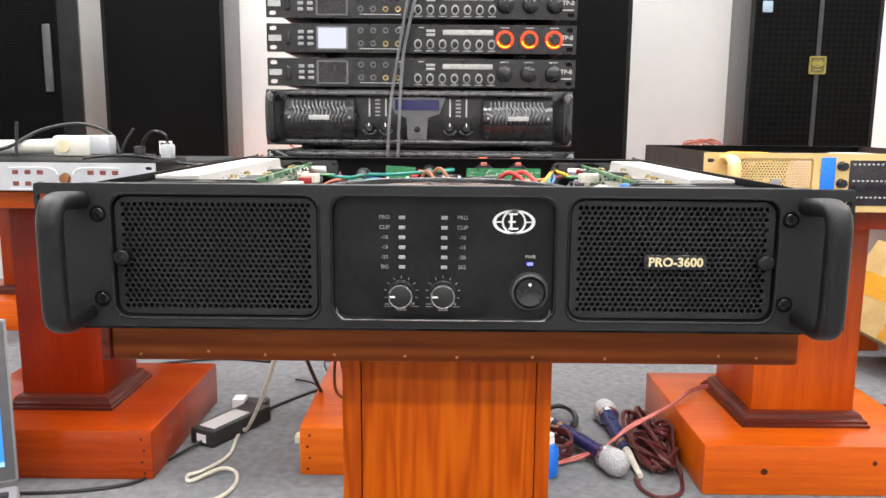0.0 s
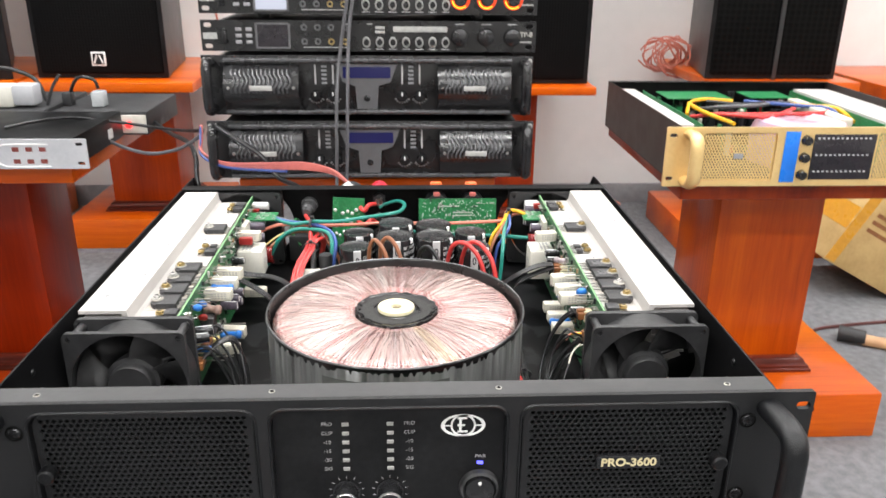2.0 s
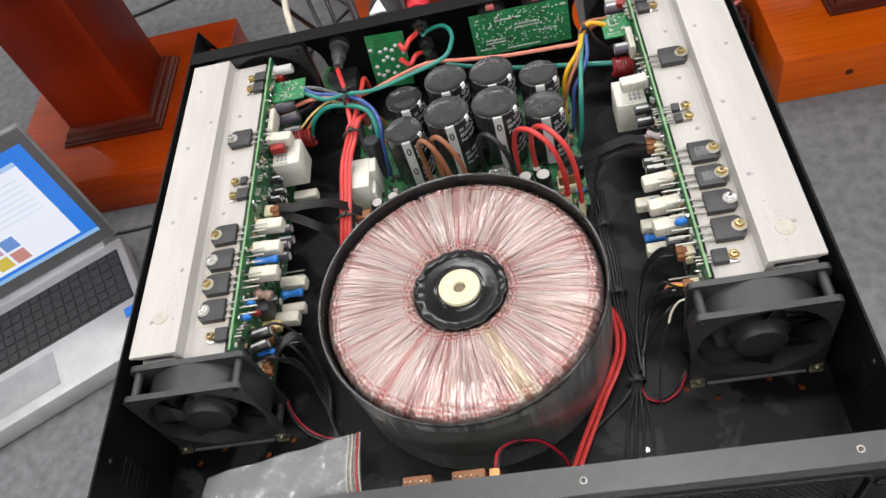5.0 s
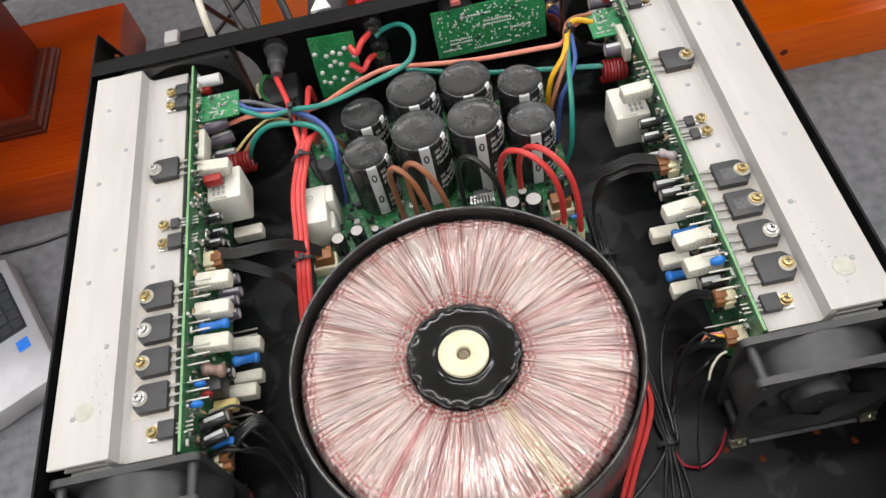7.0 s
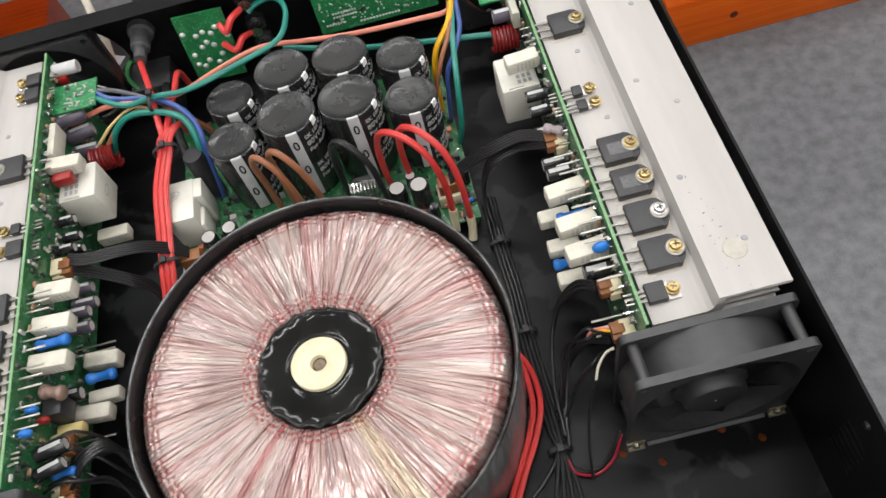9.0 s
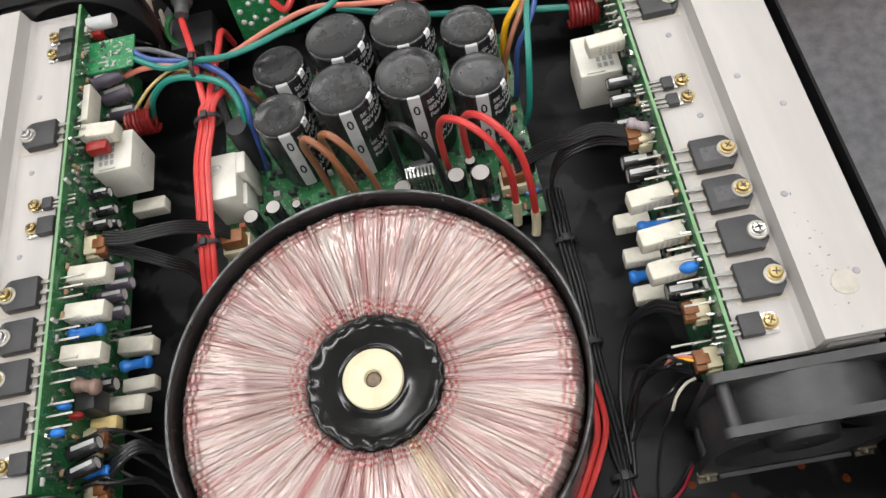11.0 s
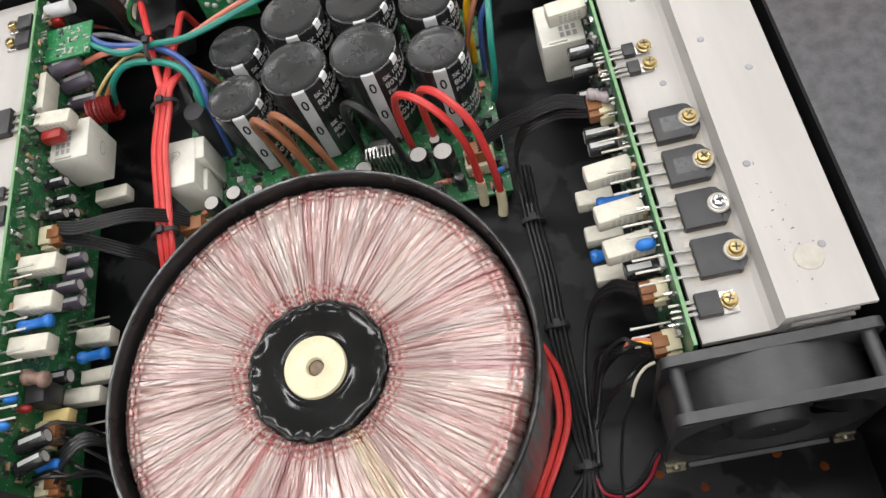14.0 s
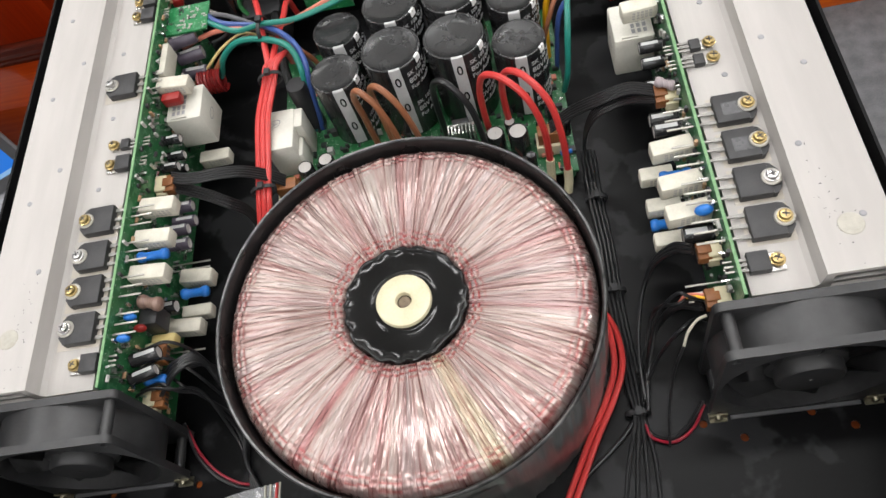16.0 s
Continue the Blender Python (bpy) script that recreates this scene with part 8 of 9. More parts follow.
for x, y, r, tp in ((-0.0680, 0.2720, 0.0050, 0.026), (-0.0545, 0.2745, 0.0050, 0.027), (0.0510, 0.2700, 0.0055, 0.028), (0.0645, 0.2665, 0.0060, 0.031), (0.0205, 0.2690, 0.0056, 0.028), (-0.0430, 0.2780, 0.0030, 0.020), (-0.0400, 0.2680, 0.0030, 0.019), (0.0600, 0.2830, 0.0035, 0.02)):
    upright(x, y, r, tp)
bm = B()
comb = [(0.0240, 0.2760)]
for k in range(8):
    x = 0.0240 + 0.0021 * k
    comb += [(x, 0.2745 if k else 0.2690), (x, 0.2690), (x + 0.0010, 0.2690), (x + 0.0010, 0.2745)] if k else [(x, 0.2690), (x + 0.0010, 0.2690), (x + 0.0010, 0.2745)]
comb += [(0.0400, 0.2745), (0.0400, 0.2760)]
plate(bm, comb, [], Matrix.Translation((0, 0, 0.0108)), 0.0242)
part("small_heat_sink", bm, STEEL, supply, "small finned bright heat sink", smooth=None)
part("regulator", box(B(), (0.0270, 0.2762, 0.0200), (0.0370, 0.2800, 0.0350), 0.0006), EPOXY, supply)
bm = B()
lathe(bm, [(0.0001, 0.040), (0.0060, 0.040), (0.0065, 0.038), (0.0065, 0.0)], 20, Matrix.Translation((-0.0660, 0.3170, 0.0106)))
part("thermistor", bm, RUBBER, supply, "black round part beside the relay")
for x, y, r, h in ((0.0700, 0.2540, 0.0030, 0.012), (0.0860, 0.2840, 0.0030, 0.014), (0.0780, 0.2760, 0.0026, 0.012), (-0.0500, 0.2620, 0.0026, 0.012), (0.0930, 0.2740, 0.0026, 0.012), (0.0080, 0.2660, 0.0040, 0.020)):
    bm = B()
    lathe(bm, [(r, 0.0), (r, h - 0.001), (r * 0.85, h), (0.0001, h - 0.0002)], 14, Matrix.Translation((x, y, 0.0106)))
    part("electrolytic", bm, SLEEVE, supply, smooth=50)
for x, y, mm in ((0.0760, 0.2585, W_SALMON), (0.0870, 0.2575, BLUE), (0.0560, 0.2580, W_SALMON), (-0.0480, 0.2690, BLUE), (0.0150, 0.2610, EPOXY)):
    part("resistor", tube(B(), [(x, y, 0.0135), (x + 0.0070, y + 0.0008, 0.0135)], 0.0014, 8, n=2), mm, supply)
for x, y in ((-0.0790, 0.2600), (0.0820, 0.2650)):
    part("socket", box(B(), (x - 0.008, y - 0.006, 0.0108), (x + 0.008, y + 0.006, 0.0200), 0.0006), CREAM, supply)
    part("plug", box(B(), (x - 0.0066, y - 0.004, 0.0190), (x + 0.0066, y + 0.0042, 0.0290), 0.0008), BROWNP, supply, "brown connector plug")
bm = B()
for k in range(420):
    x, y = NUDGE.uniform(-0.086, 0.094), NUDGE.uniform(0.247, 0.374)
    hgt = NUDGE.uniform(0.001, 0.005)
    box(bm, (x, y, 0.0106), (x + NUDGE.uniform(0.001, 0.004), y + NUDGE.uniform(0.001, 0.004), 0.0106 + hgt), mi=NUDGE.choice((0, 0, 0, 0, 0, 1, 2) if k % 3 else (0, 0, 0, 3)))
tagged(part("component_crowd", bm, [EPOXY, STEEL, PRINTG, W_SALMON], supply, "crowd of tiny parts and solder points", smooth=None), kind="stuff")

# ---------- boards and sockets on the rear panel ----------
bm = B()
m0 = Matrix.Translation((-0.0505, 0.408, 0.0510)) @ Matrix.Rotation(radians(3), 4, "Y") @ Matrix.Rotation(radians(-6), 4, "X")
box(bm, (-0.0165, -0.0008, -0.0265), (0.0165, 0.0008, 0.0265), m=m0)
rb1 = part("output_board", bm, PCB_REAR, amp, "small green output board at the rear panel", smooth=None)
for u, v in ((-0.006, 0.010), (0.004, 0.010), (-0.001, 0.004), (-0.001, 0.012), (-0.005, 0.001), (0.003, 0.001), (-0.014, 0.013), (-0.008, -0.014), (0.002, -0.013), (0.014, 0.006), (-0.012, -0.012), (0.006, -0.007), (-0.004, -0.010), (0.010, -0.002), (0.008, 0.014), (-0.012, -0.004), (0.012, -0.014)):
    bm = B()
    lathe(bm, [(0.0001, 0.0012), (0.0010, 0.0010), (0.0020, 0)], 10, m0 @ Matrix.Translation((u, -0.0008, v)) @ TURN)
    part("solder_joint", bm, SOLDER, rb1)
bm = B()
m0 = Matrix.Translation((0.065, 0.409, 0.0560)) @ Matrix.Rotation(radians(-5), 4, "X")
box(bm, (-0.0410, -0.0008, -0.0200), (0.0410, 0.0008, 0.0200), m=m0)
rb2 = part("input_board", bm, PCB_REAR, amp, "long green input board at the rear panel", smooth=None)
bm = B()
for k in range(13):
    lathe(bm, [(0.0001, 0.0009), (0.0006, 0.0008), (0.0010, 0)], 8, m0 @ Matrix.Translation((-0.013 + 0.0022 * k, -0.0008, -0.0165)) @ TURN)
for k in range(190):
    u, v = NUDGE.uniform(-0.038, 0.036), NUDGE.uniform(-0.015, 0.018)
    if NUDGE.random() < 0.88:
        lathe(bm, [(0.0001, 0.0007), (0.0004, 0.0006), (0.0007, 0)], 7, m0 @ Matrix.Translation((u, -0.0008, v)) @ TURN)
    else:
        w_, h_ = NUDGE.choice(((0.003, 0.0014), (0.0014, 0.003)))
        box(bm, (u, -0.0017, v), (u + w_, -0.0008, v + h_), m=m0, mi=1 + k % 2)
for row, (u0, v0, cnt) in enumerate(((-0.030, -0.006, 9), (-0.030, -0.009, 9), (-0.004, 0.002, 11), (-0.004, 0.005, 11), (0.016, -0.005, 8), (-0.020, 0.012, 12), (-0.036, -0.014, 7))):
    for k in range(cnt):
        lathe(bm, [(0.0001, 0.0008), (0.0006, 0.0007), (0.0009, 0)], 7, m0 @ Matrix.Translation((u0 + 0.0019 * k, -0.0008, v0)) @ TURN)
tagged(part("component_crowd", bm, [SOLDER, EPOXY, PRINTG], rb2, "tiny chips and solder points", smooth=40), kind="stuff")
for cx in (0.043, 0.081):
    bm = B()
    lathe(bm, [(0.0001, 0.0), (0.0115, 0.0), (0.0120, 0.003), (0.0120, 0.0145)], 24, Matrix.Translation((cx, 0.4105, 0.0690)) @ Matrix.Rotation(radians(-90), 4, "X"))
    part("input_socket", bm, RUBBER, amp, "round black input socket")
    part("socket_catch", box(B(), (cx - 0.0035, 0.4100, 0.0785), (cx + 0.0035, 0.4150, 0.0825), 0.0008), W_PINK, amp, "red plastic catch")
    tp = thing("input_plug", (cx, YR, 0.069), "black cable plug with an orange collar in the rear socket", "plug", "plugs in the rear panel")
    bm = B()
    lathe(bm, [(0.0001, 0.0), (0.0105, 0.0), (0.0105, 0.022), (0.0085, 0.030), (0.0050, 0.036), (0.0001, 0.036)], 22, Matrix.Translation((cx, YR + 0.0002, 0.0690)) @ Matrix.Rotation(radians(-90), 4, "X"))
    part("shell", bm, RUBBER, tp)
    bm = B()
    lathe(bm, [(0.0108, 0.004), (0.0128, 0.006), (0.0132, 0.016), (0.0108, 0.018)], 22, Matrix.Translation((cx, YR, 0.0690)) @ Matrix.Rotation(radians(-90), 4, "X"))
    box(bm, (cx - 0.0065, YR + 0.006, 0.078), (cx + 0.0065, YR + 0.015, 0.0868), 0.0025)
    part("collar", bm, mat("orange_plastic", (0.75, 0.13, 0.015), (0.65, 0.10, 0.012), 90, 0.4), tp, "orange collar")
    solo("signal_cable", tube(B(), [(cx, YR + 0.034, 0.069), (cx - 0.004, YR + 0.050, 0.066), (cx - 0.022, YR + 0.075, 0.050), (cx - 0.034, YR + 0.090, 0.0), (cx - 0.034, YR + 0.11, -0.10), (cx - 0.02, YR + 0.24, -0.30), (cx - 0.05, YR + 0.30, -0.49)], 0.0042, 8), W_BLACK, "black signal cable dropping behind the amplifier", "cable", "cables")
sp = thing("speaker_plug", (-0.052, YR, 0.058), "black speaker plug with a white arrow in the rear panel", "plug", "plugs in the rear panel")
bm = B()
lathe(bm, [(0.0001, 0.0), (0.0150, 0.0), (0.0160, 0.012), (0.0150, 0.034), (0.0095, 0.050), (0.0001, 0.050)], 24, Matrix.Translation((-0.050, YR + 0.0002, 0.0665)) @ Matrix.Rotation(radians(-90), 4, "X"))
part("shell", bm, RUBBER, sp)
bm = B()
v3 = [bm.verts.new(c) for c in ((-0.060, YR + 0.008, 0.0828), (-0.045, YR + 0.008, 0.0832), (-0.052, YR + 0.026, 0.0836))]
w3 = [bm.verts.new((v.co.x, v.co.y, v.co.z - 0.004)) for v in v3]
bm.faces.new(v3)
for i in range(3):
    bm.faces.new((v3[i], v3[(i + 1) % 3], w3[(i + 1) % 3], w3[i]))
part("arrow_print", bm, WHITE, sp, "white arrow", smooth=None)
bp_ = part("binding_post", cyl(B(), (-0.018, YR - 0.014, 0.072), (-0.018, YR + 0.024, 0.072), 0.0040, seg=14), STEEL, amp)
part("post_nut", cyl(B(), (-0.018, YR - 0.009, 0.072), (-0.018, YR - 0.0016, 0.072), 0.0072, seg=6), RUBBER, amp)
part("post_cap", cyl(B(), (-0.018, YR + 0.004, 0.076), (-0.018, YR + 0.022, 0.076), 0.0095, seg=18), mat("red_cap", (0.60, 0.03, 0.05), (0.5, 0.025, 0.04), 90, 0.3), bp_, "red screw cap")
for zz in (0.050, 0.034):
    part("binding_post", cyl(B(), (-0.018, YR - 0.016, zz), (-0.018, YR + 0.010, zz), 0.0040, seg=14), STEEL, amp)
    part("post_nut", cyl(B(), (-0.018, YR - 0.008, zz), (-0.018, YR - 0.0016, zz), 0.0070, seg=6), RUBBER, amp)
fh = part("fuse_holder", lathe(bm := B(), [(0.0001, 0.030), (0.0040, 0.030), (0.0045, 0.020), (0.0062, 0.019), (0.0065, 0.006), (0.0085, 0.005), (0.0088, 0.0)], 18, Matrix.Translation((-0.0920, YR - 0.0016, 0.0660)) @ Matrix.Rotation(radians(90), 4, "X")) and bm, SPKSIDE, amp, "grey round fuse holder")
part("mains_inlet", box(B(), (-0.112, YR - 0.030, 0.012), (-0.084, YR - 0.0016, 0.040), 0.002), RUBBER, amp, "black mains inlet")
bm = B()
tube(bm, [(-0.100, YR - 0.010, 0.045), (-0.105, YR - 0.018, 0.055), (-0.110, YR - 0.024, 0.045), (-0.100, YR - 0.030, 0.030)], 0.0016, 6)
part("earth_wire", bm, W_GREEN, amp)

# ---------- wiring inside the amplifier ----------


def wire(material, r, *pts, name="wire", seg=8):
    return part(name, tube(B(), pts, r, seg), material, amp)


for d in (-0.0033, 0.0, 0.0033):
    wire(W_RED, 0.00172, (-0.074 + d * 0.3, 0.352, 0.035), (-0.070 + d * 0.4, 0.340, 0.056 + d * 0.3), (-0.078 + d, 0.328, 0.060), (-0.0815 + d, 0.318, 0.0545), (-0.0875 + d, 0.298, 0.0470), (-0.0890 + d, 0.272, 0.0400), (-0.0905 + d, 0.250, 0.0330), (-0.094 + d, 0.232, 0.0200), (-0.0965 + d, 0.205, 0.006))
wire(W_RED, 0.0020, (-0.0935, 0.398, 0.0640), (-0.0920, 0.390, 0.0640), (-0.0855, 0.366, 0.0665), (-0.0825, 0.346, 0.0640), (-0.0800, 0.324, 0.0570))
wire(W_RED, 0.0020, (-0.074, 0.400, 0.030), (-0.073, 0.390, 0.052), (-0.074, 0.370, 0.056), (-0.077, 0.338, 0.060), (-0.080, 0.320, 0.0560))
wire(W_BLACK, 0.0030, (-0.088, 0.398, 0.036), (-0.084, 0.385, 0.045), (-0.083, 0.365, 0.040), (-0.080, 0.34, 0.020), (-0.07, 0.33, 0.012))
wire(W_TEAL, 0.0018, (-0.018, 0.412, 0.0660), (-0.012, 0.414, 0.0690), (0.000, 0.411, 0.0735), (0.0075, 0.401, 0.0750), (0.0085, 0.386, 0.0750), (0.001, 0.368, 0.0750), (-0.026, 0.3575, 0.0740), (-0.057, 0.3500, 0.0720), (-0.081, 0.3520, 0.0715), (-0.101, 0.3550, 0.0680), (-0.124, 0.3700, 0.0690))
wire(W_BLUE, 0.0018, (-0.124, 0.377, 0.0690), (-0.110, 0.364, 0.0680), (-0.081, 0.3535, 0.0680), (-0.064, 0.3395, 0.0665), (-0.057, 0.327, 0.060), (-0.058, 0.318, 0.045), (-0.062, 0.312, 0.0110))
wire(W_TEAL, 0.0020, (-0.128, 0.352, 0.026), (-0.122, 0.350, 0.040), (-0.114, 0.349, 0.054), (-0.101, 0.350, 0.063), (-0.083, 0.345, 0.0660), (-0.065, 0.334, 0.066), (-0.060, 0.322, 0.055), (-0.064, 0.316, 0.030), (-0.066, 0.312, 0.0110))
wire(W_GREY, 0.0016, (-0.122, 0.374, 0.0690), (-0.108, 0.372, 0.066), (-0.084, 0.357, 0.064), (-0.070, 0.350, 0.055), (-0.060, 0.345, 0.030), (-0.056, 0.342, 0.0110))
wire(W_BROWN, 0.0016, (-0.148, 0.345, 0.030), (-0.130, 0.346, 0.040), (-0.112, 0.352, 0.055), (-0.095, 0.356, 0.060), (-0.075, 0.350, 0.058), (-0.058, 0.345, 0.040), (-0.052, 0.345, 0.0110))
wire(YELLOWP, 0.0010, (-0.148, 0.348, 0.034), (-0.130, 0.350, 0.046), (-0.115, 0.355, 0.056), (-0.100, 0.360, 0.060), (-0.085, 0.352, 0.062))
wire(W_SALMON, 0.0017, (-0.1475, 0.368, 0.050), (-0.128, 0.364, 0.060), (-0.110, 0.360, 0.066), (-0.080, 0.3545, 0.0665), (-0.063, 0.356, 0.0660), (-0.040, 0.375, 0.060), (-0.014, 0.386, 0.058), (0.013, 0.379, 0.060), (0.048, 0.371, 0.062), (0.091, 0.364, 0.066), (0.107, 0.362, 0.068), (0.115, 0.372, 0.0695), (0.134, 0.384, 0.0690))
wire(W_TEAL, 0.0019, (-0.001, 0.389, 0.050), (0.045, 0.371, 0.050), (0.099, 0.353, 0.055), (0.126, 0.347, 0.055), (0.144, 0.341, 0.056))
wire(W_YEL, 0.0019, (0.131, 0.373, 0.0705), (0.120, 0.374, 0.0745), (0.113, 0.368, 0.0745), (0.106, 0.350, 0.0700), (0.095, 0.342, 0.0580), (0.091, 0.338, 0.040), (0.090, 0.336, 0.0110))
wire(W_BROWN, 0.0015, (0.132, 0.381, 0.0705), (0.119, 0.377, 0.0740), (0.111, 0.369, 0.0735), (0.106, 0.346, 0.0690), (0.096, 0.332, 0.0580), (0.088, 0.326, 0.035), (0.086, 0.324, 0.0110))
wire(W_TEAL, 0.0018, (0.112, 0.366, 0.0725), (0.106, 0.338, 0.0660), (0.102, 0.314, 0.0550), (0.099, 0.304, 0.030), (0.096, 0.306, 0.0110))
wire(W_BLUE, 0.0015, (0.114, 0.364, 0.0725), (0.112, 0.345, 0.0680), (0.105, 0.334, 0.060), (0.098, 0.329, 0.048), (0.094, 0.325, 0.0110))
wire(W_RED, 0.0022, (-0.037, 0.404, 0.0690), (-0.033, 0.398, 0.0670), (-0.028, 0.402, 0.0720), (-0.022, 0.412, 0.0700))
wire(W_RED, 0.0022, (-0.040, 0.403, 0.0540), (-0.032, 0.395, 0.0530), (-0.026, 0.400, 0.0570), (-0.022, 0.410, 0.0510))
wire(W_RED, 0.0020, (0.047, 0.284, 0.0110), (0.0465, 0.283, 0.034), (0.0475, 0.281, 0.0560), (0.0525, 0.273, 0.0755), (0.0627, 0.264, 0.0800), (0.0735, 0.256, 0.0700), (0.0795, 0.2510, 0.0480), (0.0805, 0.2490, 0.0180))
wire(W_RED, 0.0020, (0.060, 0.286, 0.0110), (0.0595, 0.285, 0.042), (0.0615, 0.279, 0.0640), (0.0660, 0.271, 0.0775), (0.0740, 0.2625, 0.0805), (0.0840, 0.2525, 0.0700), (0.0885, 0.2455, 0.0480), (0.0897, 0.2410, 0.0150))
wire(CREAM, 0.0026, (0.0805, 0.2490, 0.0215), (0.0800, 0.2470, 0.0120), (0.0795, 0.2450, 0.0045), name="heat_shrink")
wire(CREAM, 0.0026, (0.0896, 0.2420, 0.0200), (0.0892, 0.2390, 0.0110), (0.088, 0.2360, 0.0045), name="heat_shrink")
wire(W_BROWN, 0.0019, (-0.0225, 0.285, 0.0110), (-0.0230, 0.284, 0.045), (-0.0225, 0.280, 0.0690), (-0.0172, 0.275, 0.0800), (-0.0085, 0.269, 0.0700), (-0.0035, 0.265, 0.0450), (-0.0025, 0.263, 0.0110))
wire(W_BROWN, 0.0019, (-0.0130, 0.286, 0.0110), (-0.0132, 0.285, 0.048), (-0.0118, 0.279, 0.0740), (-0.0047, 0.272, 0.0830), (0.0040, 0.266, 0.0710), (0.0090, 0.263, 0.0450), (0.0100, 0.262, 0.0110))
wire(W_BLACK, 0.0020, (0.0200, 0.287, 0.0110), (0.0202, 0.286, 0.050), (0.0240, 0.281, 0.0680), (0.0315, 0.275, 0.0720), (0.0410, 0.268, 0.0580), (0.0445, 0.264, 0.0350), (0.0450, 0.263, 0.0110))
for k in range(5):
    d = 0.0017 * (k - 2)
    wire(W_BLACK, 0.0008, (-0.137, 0.2560 + d, 0.0590), (-0.126, 0.2545 + d, 0.0570), (-0.110, 0.2570 + d, 0.0540), (-0.098, 0.2600 + d, 0.0480), (-0.086, 0.2620 + d, 0.0370), (-0.079, 0.2620 + d, 0.0290), name="ribbon_wire", seg=6)
    wire(W_BLACK, 0.0008, (-0.137, 0.2520 + d, 0.0560), (-0.122, 0.2490 + d, 0.0480), (-0.109, 0.2450 + d, 0.0400), (-0.101, 0.2440 + d, 0.0260), (-0.098, 0.2300 + d, 0.0060), name="ribbon_wire", seg=6)
    wire(W_BLACK, 0.0008, (0.138, 0.2500 + d, 0.0660), (0.126, 0.2580 + d, 0.0610), (0.110, 0.2610 + d, 0.0520), (0.095, 0.2660 + d, 0.0390), (0.083, 0.2660 + d, 0.0285), name="ribbon_wire", seg=6)
    wire(W_BLACK, 0.0008, (0.138, 0.2470 + d, 0.0640), (0.124, 0.2570 + d, 0.0540), (0.108, 0.2580 + d, 0.0440), (0.101, 0.2540 + d * 0.5, 0.0240), (0.102, 0.2400 + d * 0.5, 0.0060), name="ribbon_wire", seg=6)
for k in range(7):
    dx, dz = 0.0022 * (k % 4) - 0.003, 0.0022 * (k // 4)
    wire(W_BLACK, 0.0011, (0.1030 + dx, 0.262, 0.0040 + dz), (0.1025 + dx, 0.227, 0.0035 + dz), (0.1035 + dx, 0.195, 0.0035 + dz), (0.1025 + dx, 0.165, 0.0035 + dz), (0.1030 + dx, 0.135, 0.0035 + dz), (0.1035 + dx, 0.112, 0.0035 + dz), (0.1035 + dx * 0.7, 0.098, 0.0035 + dz), (0.1000 + dx * 2, 0.075, 0.0030), (0.093 + dx * 3, 0.035, 0.0030))
for k in range(2):
    wire(W_RED, 0.0016, (0.0900 + 0.004 * k, 0.160, 0.0060), (0.0955 + 0.004 * k, 0.143, 0.0170 - 0.006 * k), (0.0955 + 0.004 * k, 0.123, 0.0150), (0.089 + 0.004 * k, 0.108, 0.0100), (0.078 + 0.0038 * k, 0.090, 0.0070), (0.066 + 0.004 * k, 0.068, 0.0060), (0.055 + 0.004 * k, 0.046, 0.0060), (0.050 + 0.004 * k, 0.024, 0.010))
wire(W_BLACK, 0.0011, (0.1020, 0.098, 0.0050), (0.090, 0.086, 0.0035), (0.070, 0.070, 0.0030), (0.056, 0.055, 0.0030), (0.045, 0.030, 0.008))
for k in range(3):
    d = 0.002 * k
    wire(W_BLACK, 0.0010, (0.137, 0.153 + d, 0.0660), (0.130, 0.160 + d, 0.0560), (0.121, 0.162 + d * 0.5, 0.0380), (0.114, 0.152, 0.0180 + d), (0.109, 0.130, 0.0080 + d), (0.1075, 0.105, 0.0050 + d))
    wire(W_BLACK, 0.0011, (0.137, 0.134 - d, 0.0540), (0.128, 0.140 - d * 0.5, 0.0400), (0.119, 0.137, 0.0240 - d), (0.112, 0.120 + d, 0.0120), (0.108, 0.100, 0.0070 + d * 0.4))
wire(W_SALMON, 0.0008, (0.1385, 0.1350, 0.0580), (0.1345, 0.1365, 0.0570), (0.1305, 0.1370, 0.0555), (0.1275, 0.1350, 0.0520))
wire(W_YEL, 0.0007, (0.1385, 0.1335, 0.0580), (0.1350, 0.1350, 0.0575), (0.1310, 0.1358, 0.0562))
wire(W_WHITE, 0.0007, (0.1385, 0.1275, 0.0520), (0.1340, 0.1262, 0.0510), (0.1295, 0.1225, 0.0470), (0.1270, 0.1180, 0.0420))
wire(W_BLACK, 0.0007, (0.1270, 0.1180, 0.0420), (0.1215, 0.1100, 0.0300), (0.1170, 0.0960, 0.0150), (0.1150, 0.0820, 0.0050))
wire(W_CRIM, 0.0008, (0.1345, 0.0990, 0.0100), (0.128, 0.0900, 0.0040), (0.118, 0.0845, 0.0030), (0.108, 0.0870, 0.0045), (0.1055, 0.0940, 0.0055))
wire(W_BLACK, 0.0009, (0.1340, 0.1000, 0.0120), (0.126, 0.0915, 0.0050), (0.117, 0.0865, 0.0030), (0.108, 0.0890, 0.0045), (0.1055, 0.0960, 0.0055))
for k in range(4):
    d = 0.0022 * k
    wire(W_BLACK, 0.0012, (-0.137, 0.1280 + d * 2, 0.0430), (-0.124, 0.136 + d, 0.0530), (-0.115, 0.1415 + d * 0.6, 0.0500), (-0.108, 0.140 - d, 0.0300), (-0.105, 0.128 - d, 0.0100), (-0.104, 0.100, 0.0040 + d * 0.4), (-0.100 + d, 0.080, 0.0030))
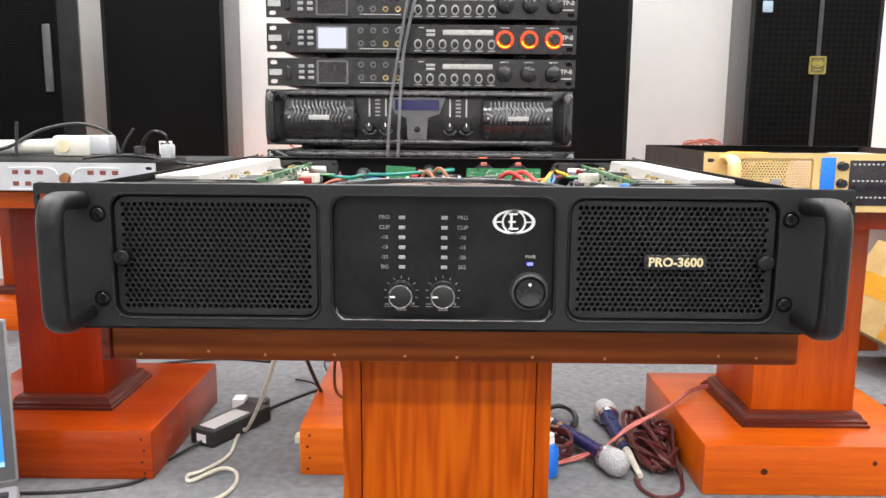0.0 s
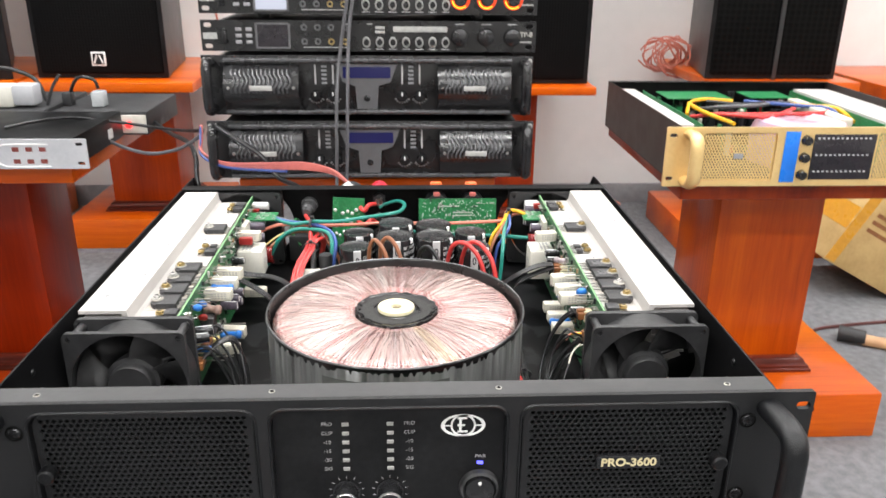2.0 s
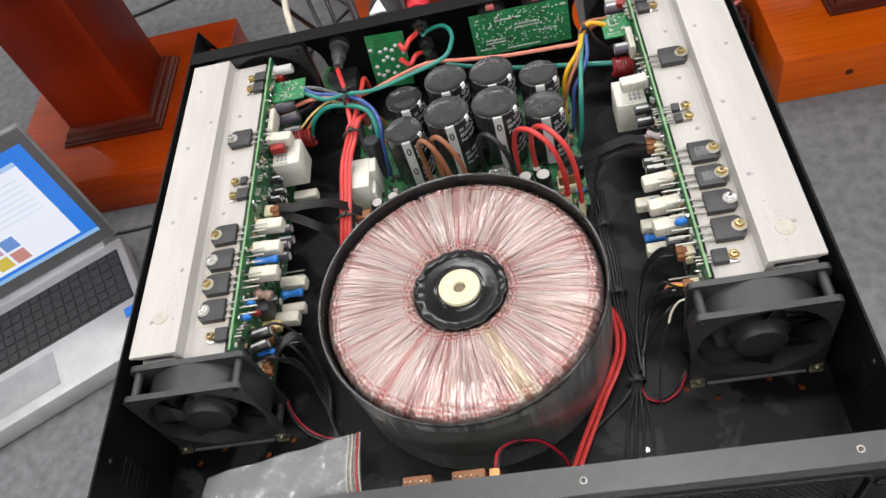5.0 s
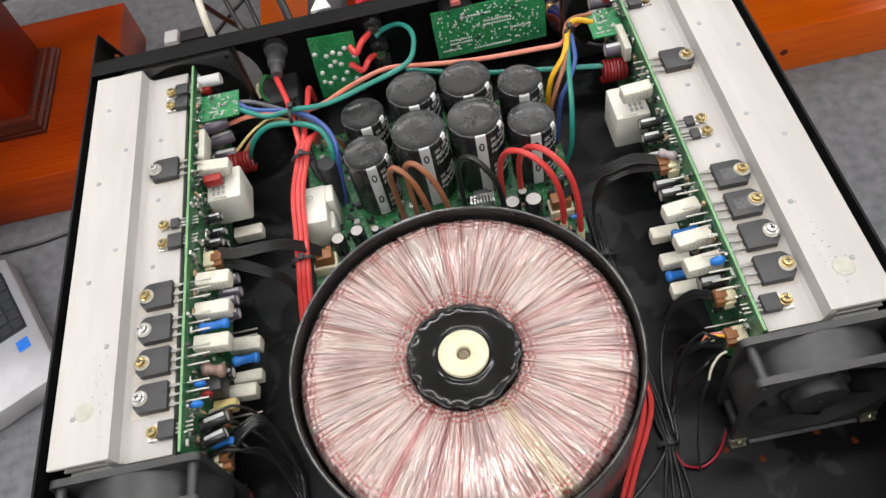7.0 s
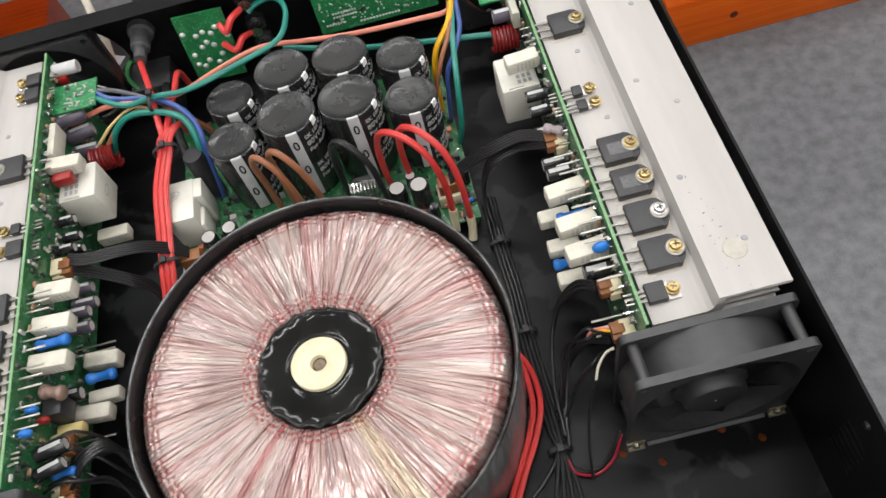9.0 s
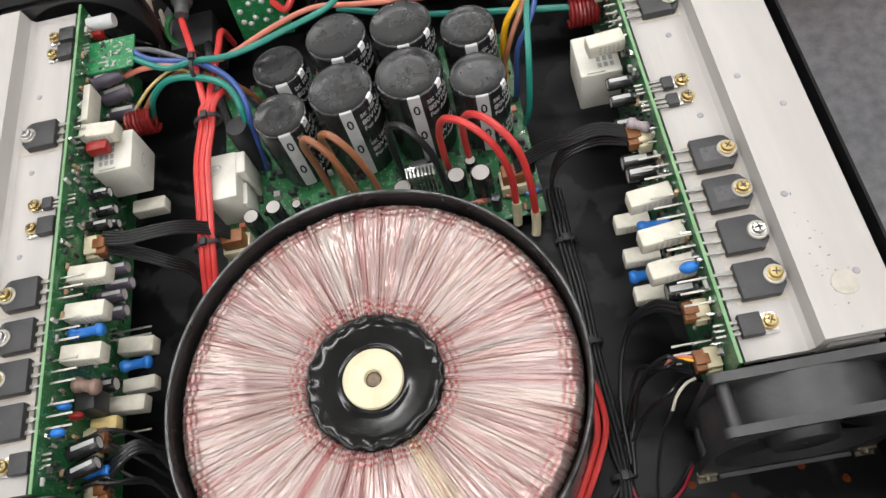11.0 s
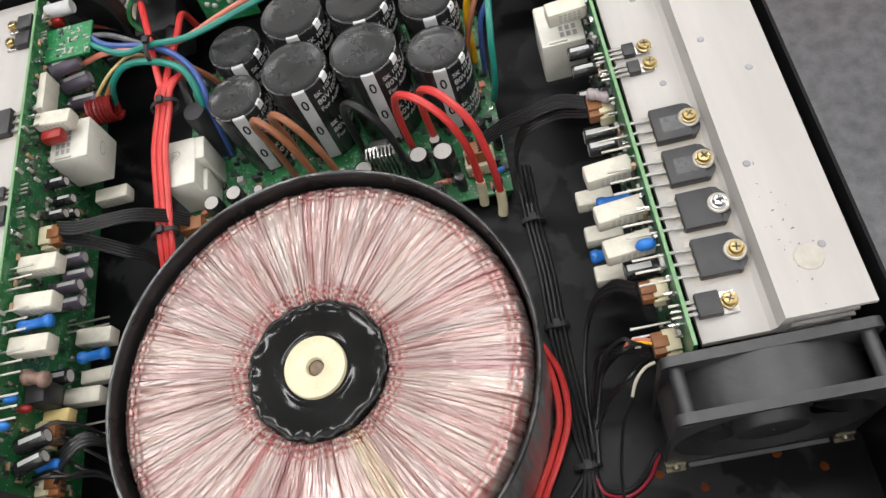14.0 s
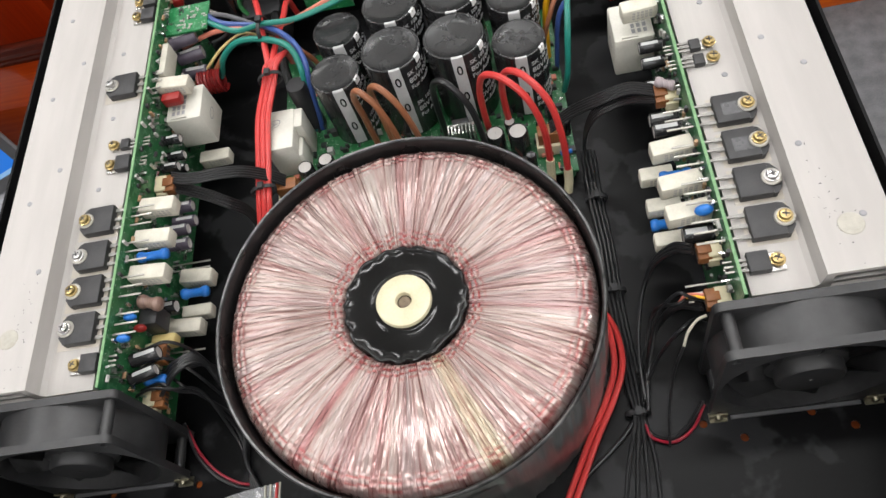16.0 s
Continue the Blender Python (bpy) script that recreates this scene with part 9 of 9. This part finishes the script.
wire(W_CRIM, 0.0008, (-0.1385, 0.122, 0.0120), (-0.132, 0.108, 0.0060), (-0.122, 0.0970, 0.0035), (-0.110, 0.0900, 0.0030), (-0.102, 0.0880, 0.0035))
wire(W_BLACK, 0.0009, (-0.1385, 0.123, 0.0140), (-0.133, 0.106, 0.0060), (-0.122, 0.0945, 0.0035), (-0.110, 0.0880, 0.0030), (-0.102, 0.0860, 0.0035))

# thin dark leads crowding the front ends of the boards
LOOSE = random.Random(21)
for k in range(9):
    s = -1 if k < 6 else 1
    y = 0.128 + 0.0045 * (k % 6)
    x1_, z1_ = s * (0.137 - LOOSE.uniform(0, 0.004)), LOOSE.uniform(0.040, 0.060)
    wire(W_BLACK, 0.0009, (s * 0.1485, y, z1_ - 0.006), (x1_, y + LOOSE.uniform(-0.004, 0.004), z1_), (s * 0.127, y + LOOSE.uniform(-0.006, 0.008), z1_ + LOOSE.uniform(-0.006, 0.006)),
         (s * 0.118, y + LOOSE.uniform(-0.008, 0.006), z1_ - 0.018), (s * 0.110, y - 0.014, 0.010), (s * 0.106, 0.104 + 0.002 * k, 0.0045), name="lead", seg=6)


def tie(x, y, z, rx, rz, ang=0.0):
    bm = B()
    m0 = Matrix.Translation((x, y, z)) @ Matrix.Rotation(radians(ang), 4, "Z") @ Matrix.Rotation(radians(90), 4, "X") @ Matrix.Diagonal((rx, rz, 1, 1))
    lathe(bm, [(1.0, -0.0012), (1.12, -0.0012), (1.12, 0.0012), (1.0, 0.0012), (1.0, -0.0012)], 18, m0)
    box(bm, (x - 0.0016, y - 0.0022, z + rz), (x + 0.0020, y + 0.0022, z + rz + 0.0026), 0.0003)
    part("cable_tie", bm, RUBBER, amp)


tie(-0.0815, 0.3520, 0.0680, 0.0075, 0.0065, 80)
tie(-0.0800, 0.3205, 0.0560, 0.0072, 0.0050, 10)
tie(-0.0900, 0.2530, 0.0345, 0.0072, 0.0048, 8)
tie(0.1133, 0.3660, 0.0735, 0.0045, 0.0035, 40)
for y in (0.228, 0.168, 0.100):
    tie(0.1030, y, 0.0048, 0.0058, 0.0036)

# control board behind the front panel, with its plugs
bm = B()
box(bm, (-0.060, 0.0185, 0.008), (0.060, 0.0200, 0.070))
cbd = part("control_board", bm, PCB, amp, smooth=None)
for x0, x1, ext in ((-0.0370, -0.0205, 0), (-0.0090, 0.0095, 1)):
    part("plug", box(B(), (x0, 0.0202, 0.0620), (x1, 0.0300, 0.0700), 0.0008), BROWNP, cbd, "brown connector plug")
    for k in range(5):
        part("pin", box(B(), (x0 + 0.002 + 0.003 * k, 0.0255, 0.0700), (x0 + 0.0026 + 0.003 * k, 0.0261, 0.0730)), STEEL, cbd, smooth=None)
part("plug", box(B(), (0.0115, 0.0202, 0.0600), (0.0175, 0.0300, 0.0680), 0.0006), COPPER, cbd)
wire(W_CRIM, 0.0010, (0.0145, 0.0300, 0.0640), (0.0165, 0.0420, 0.0600), (0.0260, 0.0500, 0.0520), (0.0390, 0.0540, 0.0380), (0.0490, 0.0510, 0.0220), (0.0530, 0.0480, 0.0070))
wire(W_BLACK, 0.0011, (0.0155, 0.0300, 0.0630), (0.0180, 0.0425, 0.0585), (0.0280, 0.0510, 0.0500), (0.0400, 0.0550, 0.0360), (0.0500, 0.0520, 0.0200), (0.0540, 0.0490, 0.0060))
bm = B()
lathe(bm, [(0.0001, 0.0040), (0.0018, 0.0038), (0.0022, 0.0014)], 12, Matrix.Translation((0.1010, 0.0540, 0)))
part("floor_screw", bm, STEEL, amp)

# ---------- clear zip bag lying in the case ----------
m, nt, p = nodes("clear_polythene")
p.inputs["Base Color"].default_value = (0.88, 0.89, 0.91, 1)
p.inputs["Roughness"].default_value, p.inputs["Alpha"].default_value, p.inputs["Specular IOR Level"].default_value = 0.08, 0.20, 1.0
bn, bb, btc = nt.nodes.new("ShaderNodeTexNoise"), nt.nodes.new("ShaderNodeBump"), nt.nodes.new("ShaderNodeTexCoord")
bn.inputs["Scale"].default_value = 28
nt.links.new(btc.outputs["Object"], bn.inputs["Vector"])
nt.links.new(bn.outputs[0], bb.inputs["Height"])
bb.inputs["Strength"].default_value, bb.inputs["Distance"].default_value = 1.0, 0.008
nt.links.new(bb.outputs[0], p.inputs["Normal"])
POLY = m
zb = thing("zip_bag", (-0.137, 0.062, 0.0014), "clear plastic zip bag with a red closing line, empty", "plastic bag")
NU, NV = 26, 14


def bag_at(u, v, lay_):
    x = -0.192 + 0.112 * u
    y = 0.026 + (0.044 + 0.014 * u) * v
    puff = math.sin(math.pi * min(1, max(0, v))) * (0.35 + 0.65 * math.sin(math.pi * min(1, u * 0.95)))
    z = 0.0025 + 0.015 * v * (0.3 + 0.7 * u) + (0.010 * puff if lay_ else 0.0) + 0.0022 * math.sin(7 * u + 3 * v) * puff + 0.0012 * math.sin(19 * u - 8 * v)
    return (x, y, max(0.0018 + 0.0006 * lay_, z))


for lay_ in (0, 1):
    bm = B()
    gg = [[bm.verts.new(bag_at(i / NU, j / NV, lay_)) for j in range(NV + 1)] for i in range(NU + 1)]
    for i in range(NU):
        for j in range(NV):
            bm.faces.new((gg[i][j], gg[i + 1][j], gg[i + 1][j + 1], gg[i][j + 1]))
    part("film", bm, POLY, zb, smooth=80)
for u, mm, r_ in ((0.985, W_RED, 0.0008), (0.955, W_WHITE, 0.0006), (0.93, W_WHITE, 0.0006), (1.0, W_WHITE, 0.0005)):
    pts = [Vector(bag_at(u, j / 8, 1)) + Vector((0, 0, 0.0006)) for j in range(9)]
    part("zip_line", tube(B(), pts, r_, 6, n=2), mm, zb, "red closing line" if mm is W_RED else "")
